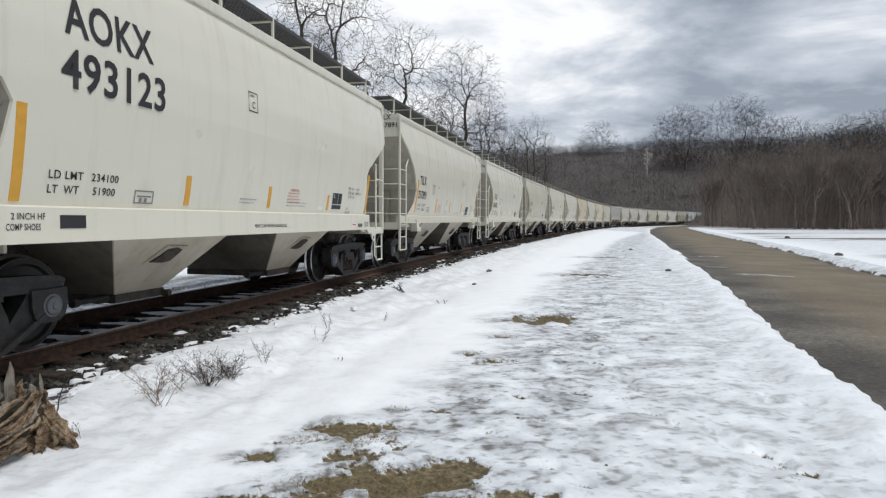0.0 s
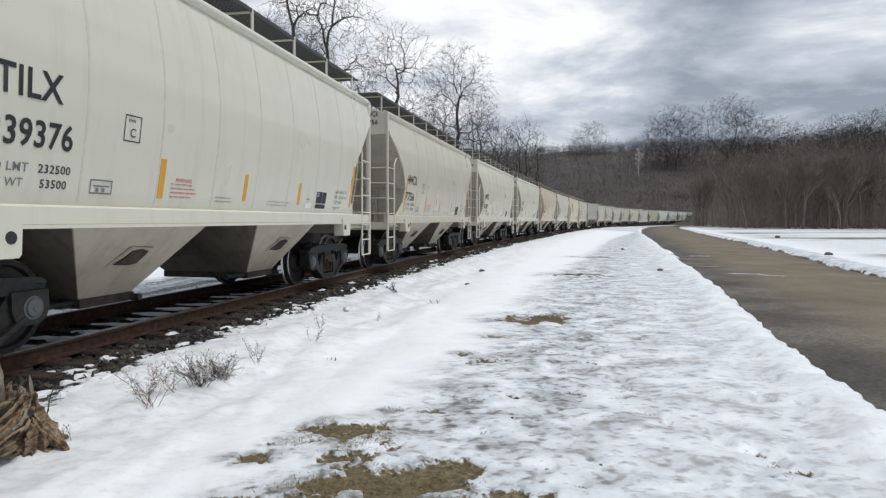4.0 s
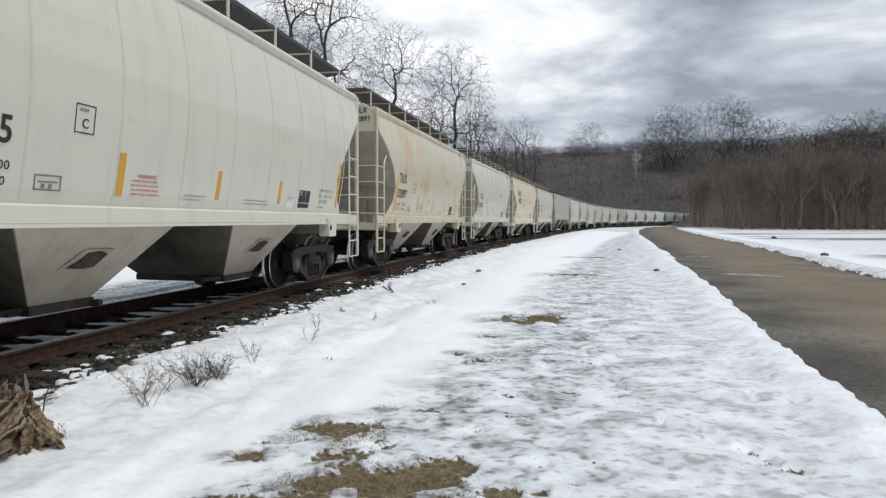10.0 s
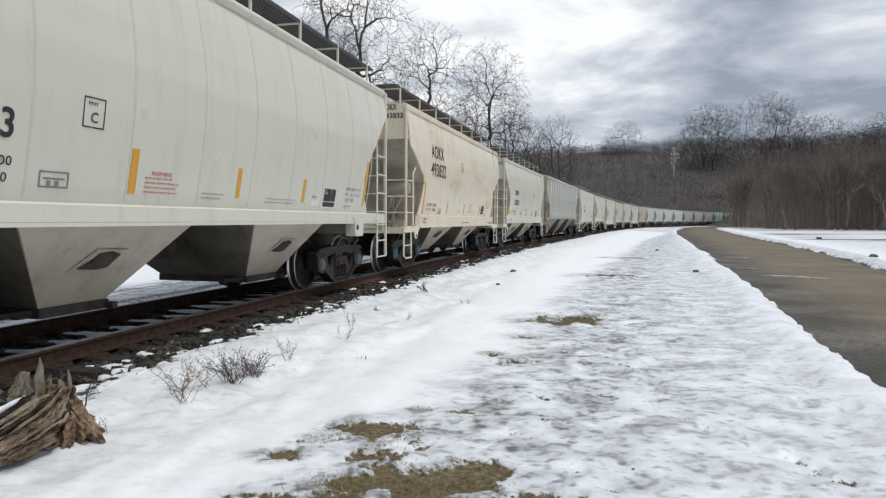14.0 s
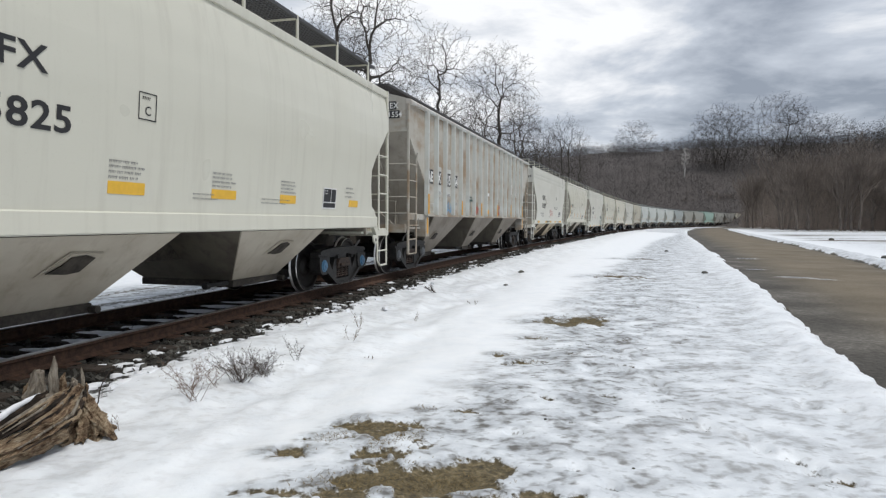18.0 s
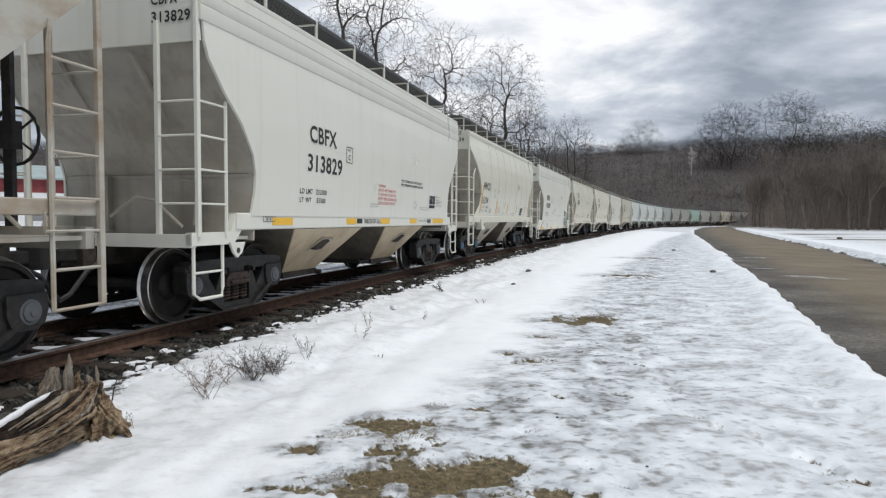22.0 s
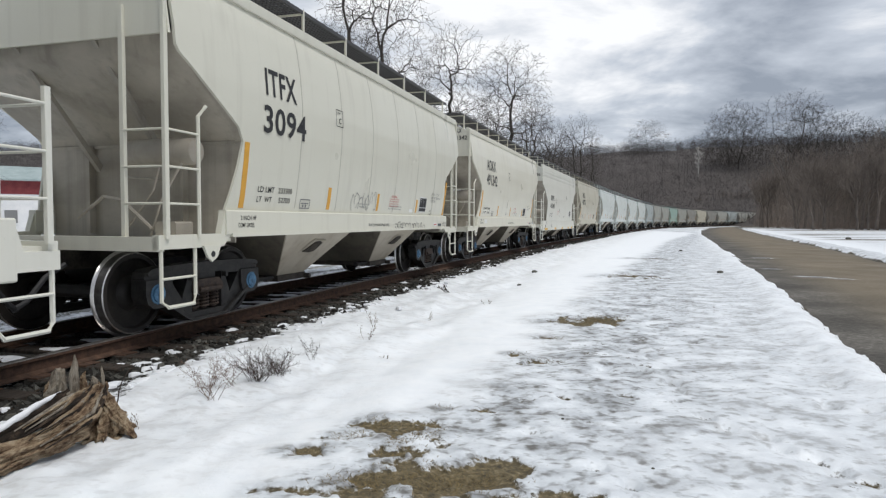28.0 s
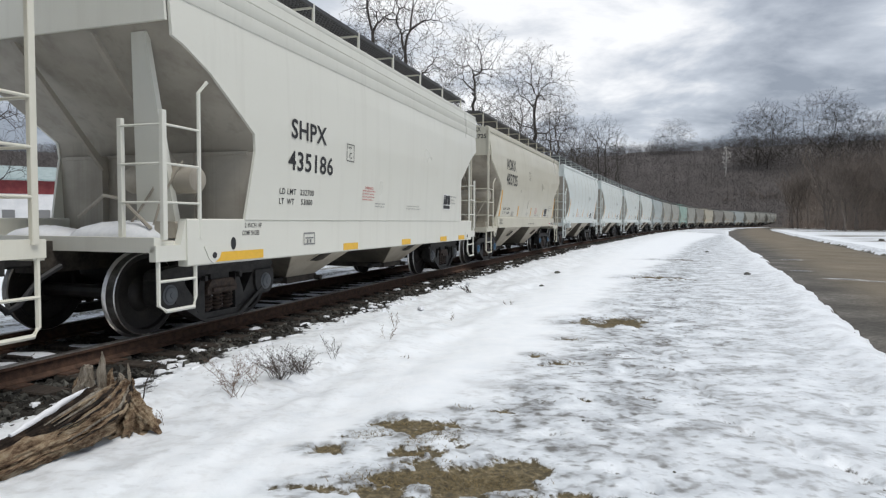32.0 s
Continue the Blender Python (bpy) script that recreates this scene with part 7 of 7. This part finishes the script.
    if ends:
        # marks on the leading end plate, facing up the line
        zt = 3.69 if style not in ("flat", "trim") else 3.50
        ink = BLACK
        for text, z, h, wide in ((mark, zt + 0.20, 0.13, 0.36), (number, zt, 0.12, 0.088 * len(number))):
            if style == "ribbed":
                me0 = Mesh().add([(-e - 0.004, -0.74, z - 0.03), (-e - 0.004, -0.78 - wide - 0.06, z - 0.03), (-e - 0.004, -0.78 - wide - 0.06, z + h + 0.03), (-e - 0.004, -0.74, z + h + 0.03)], [(0, 1, 2, 3)])
                part("stencil_block", me0, BLACK, car)
                ink = LABELWHITE
            me = letters(text, h).copy()
            w = max(v.co.x for v in me.vertices)
            me.materials.clear()
            me.materials.append(ink)
            mm = Matrix.Translation((-e - 0.008, -0.90, z)) @ Matrix.Rotation(radians(-90), 4, "Z") @ Matrix.Rotation(radians(90), 4, "X") @ Matrix.Diagonal((wide / w, 1, 1, 1))
            for v in me.vertices:
                v.co = mm @ v.co
            part("end_lettering", me, None, car)


def hash_of(text):
    return sum(ord(c) * (i + 3) for i, c in enumerate(text))


WEIGHTS = {"493123": ("234100", "51900"), "337891": ("232500", "53500"), "3094": ("233300", "52700"), "491342": ("234400", "51600"), "435186": ("232700", "53000"), "334753": ("232600", "53400"), "7756": ("232500", "53500"), "315825": ("234200", "51800"), "313829": ("232500", "53500"), "13134": ("233500", "54000")}

# the train in order of passing: style, paint, mark, number
TRAIN = [
    ("angled", "ivory", "AOKX", "493123", False), ("round", "cream", "TILX", "337891", False), ("round", "greywhite", "TILX", "339376", False), ("round", "beige", "HWCX", "7756", False),
    ("round", "cream", "HWCX", "10789", False), ("round", "greywhite", "TILX", "337565", False), ("round", "rusty", "TILX", "32897", False), ("round", "greywhite", "TILX", "334753", False),
    ("angled", "lightrust", "AOKX", "493832", True), ("oval", "greywhite", "CBFX", "315825", True), ("ribbed", "ribbed", "AEX", "11554", False), ("trim", "white", "CBFX", "313829", False),
    ("round", "greywhite", "HWCX", "13134", True), ("flat", "white", "SHPX", "435207", False), ("angled", "greywhite", "ITFX", "3094", True), ("angled", "ivory", "AOKX", "491342", True),
    ("flat", "white", "SHPX", "435186", False), ("angled", "beige", "AOKX", "483725", True), ("round", "paleblue", "", "", False), ("round", "paleblue", "", "", False), ("round", "paleblue", "", "", False),
    ("round", "paleblue", "", "", False), ("round", "bluegrey", "", "", False), ("round", "grey", "", "", False), ("round", "grey", "", "", False), ("round", "mint", "", "", False), ("angled", "grey", "", "", False),
    ("round", "darkgrey", "", "", False), ("angled", "beige", "", "", False), ("round", "darkgrey", "", "", False), ("round", "grey", "", "", False), ("round", "bluegrey", "", "", False), ("round", "grey", "", "", False), ("round", "grey", "", "", False), ("round", "grey", "", "", False),
]
SAID = {"ivory": "ivory", "cream": "cream", "greywhite": "grey-white", "beige": "dusty beige", "rusty": "rust-stained cream", "lightrust": "cream, rust-streaked", "white": "white", "paleblue": "pale blue-white", "bluegrey": "blue-grey", "grey": "grey", "mint": "mint green", "darkgrey": "dark grey", "ribbed": "weathered grey-brown ribbed"}
SHAPE = {"oval": "smooth-sided", "trim": "straight-sided", "round": "round-sided", "angled": "smooth-sided", "flat": "flat-sided", "ribbed": "long three-bay"}
PROTO, CARS = {}, []
for style in ("round", "angled", "flat", "trim", "oval", "ribbed"):
    PROTO[style] = body(style, LEN_LONG if style == "ribbed" else LEN)
bpy.context.view_layer.update()
used = set()
s_at = 0.0
for style, coat, mark, number, blue in TRAIN:
    length = LEN_LONG if style == "ribbed" else LEN
    if style in used:
        car = copy_thing(PROTO[style], Matrix.Identity(4))
    else:
        car = PROTO[style]
        used.add(style)
    CARS.append((car, s_at, length))
    s_at += length
for (car, s0, length), (style, coat, mark, number, blue) in zip(CARS, TRAIN):
    for o in car.children_recursive:
        if o.material_slots and o.material_slots[0].material == PAINT_SLOT:
            o.material_slots[0].link = "OBJECT"
            o.material_slots[0].material = PAINTS[coat]
    c = {"round": 2.22, "angled": 1.92, "flat": 2.11, "ribbed": 2.02}.get(style, 2.07)
    for x in (-length / 2 + c, length / 2 - c):
        truck(car, x, blue)
    tagged(car, f"{SAID[coat]} {SHAPE[style]} covered hopper car in the moving train", "railcar", "cars of the freight train")
    dress(car, style, length, mark, number, ends=bool(mark), marks=bool(mark))


def heap(car, x, y, z, rx, ry, rz, seed):
    """Snow left lying on a car."""
    r = random.Random(seed)
    rings = []
    for a, h in ((1.0, 0.0), (0.96, 0.3), (0.8, 0.65), (0.5, 0.9), (0.12, 1.0)):
        rings.append([(x + rx * a * math.cos(t) * r.uniform(0.9, 1.1), y + ry * a * math.sin(t) * r.uniform(0.9, 1.1), z + rz * h * r.uniform(0.9, 1.08)) for t in (2 * math.pi * k / 16 for k in range(16))])
    part("snow_heap", Mesh().rings(rings), SNOWCAP, car, "lump of old snow", smooth=70)


for n, marks in ((15, ((-LEN / 2 + 1.75, -0.75, 2.02, 0.22, 0.34, 0.24),)), (16, ((-LEN / 2 + 1.30, -0.5, 1.06, 0.42, 0.75, 0.20), (-LEN / 2 + 1.2, 0.6, 1.06, 0.35, 0.5, 0.14))), (14, ((LEN / 2 - 1.2, -0.6, 1.06, 0.3, 0.5, 0.13),))):
    for k, h in enumerate(marks):
        heap(CARS[n][0], *h, seed=n * 7 + k)


# ---- stump, weeds, stones and grass beside the track ----
def fibre(path, radii, seed, n=6):
    """A split strip of wood along a path, uneven and pointed."""
    r = random.Random(seed)
    pts = [Vector(q) for q in path]
    fine, rad = [], []
    for i in range(len(pts) - 1):
        for k in range(4):
            fine.append(pts[i].lerp(pts[i + 1], k / 4) + Vector((r.gauss(0, 0.004), r.gauss(0, 0.004), r.gauss(0, 0.003))))
            rad.append((radii[i] + (radii[i + 1] - radii[i]) * k / 4) * r.uniform(0.75, 1.2))
    fine.append(pts[-1])
    rad.append(radii[-1])
    return Mesh().tube(fine, rad, n)


def gnarled(path, radii, seed, rings=36, sides=36, ridge=0.50):
    """A weathered limb or root: a thick line of points with deep grooves along it."""
    pts = np.array(path, float)
    t = np.linspace(0, 1, rings)
    f = np.linspace(0, 1, len(pts))
    line = np.stack([np.interp(t, f, pts[:, i]) for i in range(3)], 1)
    for _ in range(3):
        line[1:-1] = (line[:-2] + 2 * line[1:-1] + line[2:]) / 4
    rad = np.interp(t, f, radii)
    a = np.linspace(0, 2 * np.pi, sides, endpoint=False)
    ca, sa = np.meshgrid(np.cos(a), t * len(pts)), np.meshgrid(np.sin(a), t)
    groove = np.abs(fbm(ca[0] * 3.0 + ca[1] * 0.5 + seed, sa[0] * 3.0 + 7.3, seed, 3) - 0.47) * 2.2 + np.abs(fbm(ca[0] * 8 + ca[1] * 0.8, sa[0] * 8 + 3, seed + 9, 2) - 0.38) * 1.2
    knot = fbm(ca[0] * 1.2 + ca[1] * 1.6, sa[0] * 1.2 + ca[1] * 1.1, seed + 5, 3) - 0.44
    out = []
    for i in range(rings):
        d = Vector(line[min(i + 1, rings - 1)] - line[max(i - 1, 0)]).normalized()
        s = d.cross(Vector((0.12, 0.99, 0.05)) if abs(d.y) < 0.8 else Vector((0.0, 0.0, 1.0))).normalized()
        w = d.cross(s)
        out.append([Vector(line[i]) + (s * math.cos(a[k]) + w * math.sin(a[k])) * float(rad[i] * (1.16 - ridge * groove[i, k] + 0.75 * knot[i, k])) for k in range(sides)])
    return Mesh().rings(out)


def stump():
    """A rotten stump torn open, its roots still running out over the ground."""
    r = random.Random(4)
    ox, oy, oz = -2.90, 4.40, -0.02
    ob = new("tree_stump")
    ob.matrix_basis = pose(ox, oy, oz) @ Matrix.Diagonal((0.82, 0.82, 0.98, 1))
    part("root", gnarled([(0.10, 0.04, 0.24), (0.17, -0.22, 0.13), (0.19, -0.45, 0.085), (0.14, -0.78, 0.075), (0.03, -1.08, 0.05), (-0.14, -1.6, 0.03)], [0.09, 0.115, 0.105, 0.095, 0.09, 0.08], 3, 90, 48, 0.85), STUMP, ob, "thick weathered root with split grain", smooth=50)
    part("root", gnarled([(0.08, 0.03, 0.25), (0.22, -0.05, 0.17), (0.38, -0.13, 0.085), (0.50, -0.18, 0.03), (0.60, -0.22, -0.03)], [0.07, 0.085, 0.07, 0.05, 0.015], 14, 44, 40, 0.85), STUMP, ob, smooth=50)
    part("root", gnarled([(-0.16, 0.02, 0.17), (-0.22, -0.28, 0.12), (-0.26, -0.6, 0.075), (-0.33, -1.15, 0.02)], [0.09, 0.08, 0.07, 0.05], 25, 40), STUMPDARK, ob, "dark root lying under a strip of snow", smooth=50)
    part("stump_body", gnarled([(0.06, 0.05, -0.06), (0.06, 0.05, 0.06), (0.08, 0.05, 0.18), (0.09, 0.06, 0.30)], [0.24, 0.19, 0.13, 0.05], 36, 40, 56, 1.0), STUMP, ob, smooth=50)
    part("stump_body", gnarled([(-0.29, 0.07, -0.05), (-0.30, 0.06, 0.12), (-0.28, 0.06, 0.25), (-0.24, 0.05, 0.40)], [0.15, 0.13, 0.10, 0.05], 47, 30, 36, 1.0), STUMPGREY, ob, "grey torn side of the stump", smooth=50)
    part("stump_body", gnarled([(0.27, -0.12, -0.08), (0.27, -0.11, 0.02), (0.24, -0.08, 0.10), (0.18, -0.03, 0.20)], [0.26, 0.21, 0.14, 0.05], 58, 36, 52, 0.95), STUMP, ob, smooth=50)
    # torn splinters along the break
    for i, (x, y, z, h, w) in enumerate([(-0.36, 0.05, 0.05, 0.26, 0.065), (-0.24, 0.0, 0.08, 0.28, 0.05), (-0.10, 0.04, 0.02, 0.50, 0.060), (-0.05, 0.06, 0.05, 0.34, 0.06), (0.04, 0.03, 0.12, 0.24, 0.065),
                                         (0.13, 0.01, 0.14, 0.22, 0.06), (0.21, 0.0, 0.08, 0.25, 0.05), (0.16, 0.07, 0.16, 0.27, 0.03), (-0.17, -0.03, 0.05, 0.22, 0.06)]):
        lean = r.gauss(0, 0.05)
        path = [(x, y, z), (x + lean * 0.2 + r.gauss(0, 0.012), y, z + h * 0.35), (x + lean * 0.6 + r.gauss(0, 0.015), y, z + h * 0.7), (x + lean * 0.8, y, z + h * 0.86), (x + lean + r.gauss(0, 0.012), y, z + h)]
        part("splinter", gnarled(path, [w, w * 0.9, w * 0.62, w * 0.40, 0.004], 60 + i, 16, 12, 0.8), STUMPGREY if i % 3 else STUMP, ob, smooth=25)
    for i in range(26):
        x = r.uniform(0.0, 0.30)
        path = [(x * 0.6 + 0.05, 0.0, 0.26 + r.uniform(-0.03, 0.05)), (x * 0.8 + 0.06, -0.14, 0.28 - x * 0.15), (x + 0.05, -0.32, 0.27 - x * 0.45), (x * 0.9 + 0.03, -0.5 - r.uniform(0, 0.4), 0.20 - x * 0.4)]
        w = r.uniform(0.010, 0.020)
        part("wood_strip", fibre(path, [0.004, w, w, 0.004], i), (STUMP, STUMPDARK, STUMPGREY)[i % 3], ob, smooth=30)
    tagged(ob, "rotten split tree stump with long roots in the snow", "stump")
    cap = fibre([(-0.19, -0.04, 0.25), (-0.225, -0.28, 0.205), (-0.25, -0.55, 0.155), (-0.285, -0.85, 0.105)], [0.012, 0.034, 0.038, 0.02], 121, 8)
    cap.v = [(x * 0.82 + ox, y * 0.82 + oy, z * 0.98 + oz) for x, y, z in cap.v]
    tagged(part("snow_strip", cap, SNOWCAP, smooth=60), "strip of snow lying along the old root", "snow", kind="stuff")


stump()


def weed(x, y, height, stems, spread, seed, material, name="dry_weed", label="dry brown weed standing in the snow", rad=0.0022, twigs=True):
    r = random.Random(seed)
    ob = new(name)
    ob.matrix_basis = pose(x, y, GROUND_AT(x, y) - 0.01)
    for k in range(stems):
        m = Mesh()
        a = r.uniform(0, 2 * math.pi)
        d = Vector((math.cos(a) * spread, math.sin(a) * spread, 1)).normalized()
        p = Vector((r.gauss(0, 0.03), r.gauss(0, 0.03), 0))
        pts = [p.copy()]
        h = height * r.uniform(0.6, 1.0)
        for i in range(6):
            d = (d + Vector((r.gauss(0, 0.16), r.gauss(0, 0.16), r.gauss(-0.02, 0.08)))).normalized()
            p = p + d * h / 6
            pts.append(p.copy())
        m.tube(pts, [rad * (1 - 0.1 * i) for i in range(7)], 4)
        for i in range(2, 7):
            for _ in range(r.randint(2, 4) if twigs else 0):
                e = (d * 0.5 + Vector((r.gauss(0, 1), r.gauss(0, 1), r.gauss(0.3, 0.5)))).normalized() * h * r.uniform(0.08, 0.24)
                q = pts[i]
                m.tube([q, q + e * 0.6, q + e + Vector((0, 0, 0.01))], [rad * 0.55, rad * 0.38, rad * 0.3], 3)
                if r.random() < 0.6:
                    w = 0.003
                    t = q + e
                    m.add([t + Vector((-w, 0, -w)), t + Vector((w, 0, -w)), t + Vector((w * 0.6, 0, w)), t + Vector((-w * 0.6, 0.004, w * 1.2))], [(0, 1, 2, 3)])
        tagged(part("stem", m, material, ob), kind="stuff")
    return tagged(ob, label, "weed", "weeds beside the track")


weed(-2.07, 5.72, 0.40, 34, 0.75, 1, WEEDDARK, "dry_bush", "small dark leafless bush in the snow", 0.0024)
weed(-1.93, 5.95, 0.32, 24, 0.9, 2, WEEDDARK, "dry_bush", "small dark leafless bush in the snow", 0.0024)
weed(-2.22, 5.06, 0.42, 13, 0.7, 3, WEED)
weed(-2.38, 5.35, 0.36, 6, 0.7, 4, WEED)
weed(-2.20, 5.55, 0.32, 5, 0.7, 5, WEED)
weed(-1.76, 6.55, 0.22, 4, 0.3, 6, WEEDDARK)
weed(-1.84, 6.75, 0.24, 3, 0.4, 7, WEEDDARK)
weed(-1.35, 7.6, 0.20, 4, 0.6, 8, WEED)
weed(-1.45, 8.6, 0.24, 4, 0.5, 9, WEED)
weed(-0.62, 13.1, 0.34, 5, 1.3, 10, WEEDDARK, "fallen_twig", "dark forked twig lying on the snow", 0.008)
weed(-2.52, 4.36, 0.14, 3, 0.3, 11, WEED)
weed(-2.76, 4.62, 0.66, 1, 0.04, 12, WEEDDARK, "dead_stalk", "dark dry stalk standing behind the stump", 0.007, False)
weed(-0.75, 9.8, 0.16, 3, 0.7, 14, WEED)
weed(0.15, 11.3, 0.14, 3, 0.8, 15, WEED)
weed(-1.05, 6.9, 0.05, 4, 1.5, 16, WEED)


def stone(x, y, size, seed, squash=0.6):
    r = random.Random(seed)
    bm = bmesh.new()
    bmesh.ops.create_icosphere(bm, subdivisions=2, radius=size)
    for v in bm.verts:
        v.co *= 1 + 0.25 * noise.noise(v.co * 9 + Vector((seed, 0, 0)))
        v.co.z *= squash
    me = bpy.data.meshes.new("stone")
    bm.to_mesh(me)
    bm.free()
    ob = part("stone", me, STONE)
    ob.matrix_basis = pose(x, y, GROUND_AT(x, y) + size * 0.2, 0, 0, r.uniform(0, 360))
    return tagged(ob, "small dark stone lying on the snow", "stone", "stones on the snow")


for k, (x, y, s) in enumerate([(1.69, 18.7, 0.09), (1.0, 14.95, 0.06), (9.95, 31.3, 0.10), (16.8, 25.6, 0.16), (30.3, 53.0, 0.22), (6.9, 18.2, 0.09), (0.62, 4.55, 0.012), (1.05, 3.75, 0.011)]):
    stone(x, y, s, k)


def grass_blades():
    """Flattened winter grass in the thawed patches."""
    r = random.Random(17)
    m = Mesh()
    for bx, by, ax, ay, deep in BARE[:16]:
        for k in range(int(1500 * ax * ay / 0.07 * min(1, 0.3 + 5 / (by * by)))):
            x, y = bx + r.gauss(0, 0.5) * ax, by + r.gauss(0, 0.5) * ay
            a, h = r.uniform(0, 2 * math.pi), r.uniform(0.003, 0.016)
            w = r.uniform(0.0015, 0.003) * (1 + by / 10)
            long = r.uniform(0.015, 0.045)
            lx, ly = math.cos(a) * long, math.sin(a) * long
            z = GROUND_AT(x, y)
            m.add([(x - w * math.sin(a), y + w * math.cos(a), z - 0.004), (x + w * math.sin(a), y - w * math.cos(a), z - 0.004), (x + lx, y + ly, z + h)], [(0, 1, 2)])
    return tagged(part("grass", m, GRASS), "flattened olive-brown winter grass", "grass", kind="stuff")


grass_blades()


# ---- what moves ----
SPEED, LEAD = 6.497, 3.17 - 0.74


def car_pose(s_front, length):
    """A car whose front coupler is at s_front, carried by its trucks on the curve."""
    c = length / 2 - 2.1
    mid = s_front + length / 2
    ax, ay, _ = track(mid - c)
    bx, by, _ = track(mid + c)
    turn = math.degrees(math.atan2(by - ay, bx - ax))
    return pose((ax + bx) / 2, (ay + by) / 2, RAIL_Z + CANT / 2, math.degrees(math.atan(CANT / 1.5)), 0, turn)


def motions():
    for car, s0, length in CARS:
        walk(car, [(t, car_pose(LEAD + s0 - SPEED * t, length)) for t in range(0, 33)])
    # wheels roll without slipping; every wheelset turns alike
    turn = math.degrees(SPEED / WR)
    for sx in (-1, 1):
        lead = AXLES[sx][0]
        walk(lead, [(k / 10, pose(sx * 0.889, 0, WR, 0, -turn * k / 10, 0)) for k in range(321)])
        for other in AXLES[sx][1:]:
            other.rotation_mode = "QUATERNION"
            keys = other.animation_data_create()
            keys.action = lead.animation_data.action
            keys.action_slot = lead.animation_data.action_slot


motions()
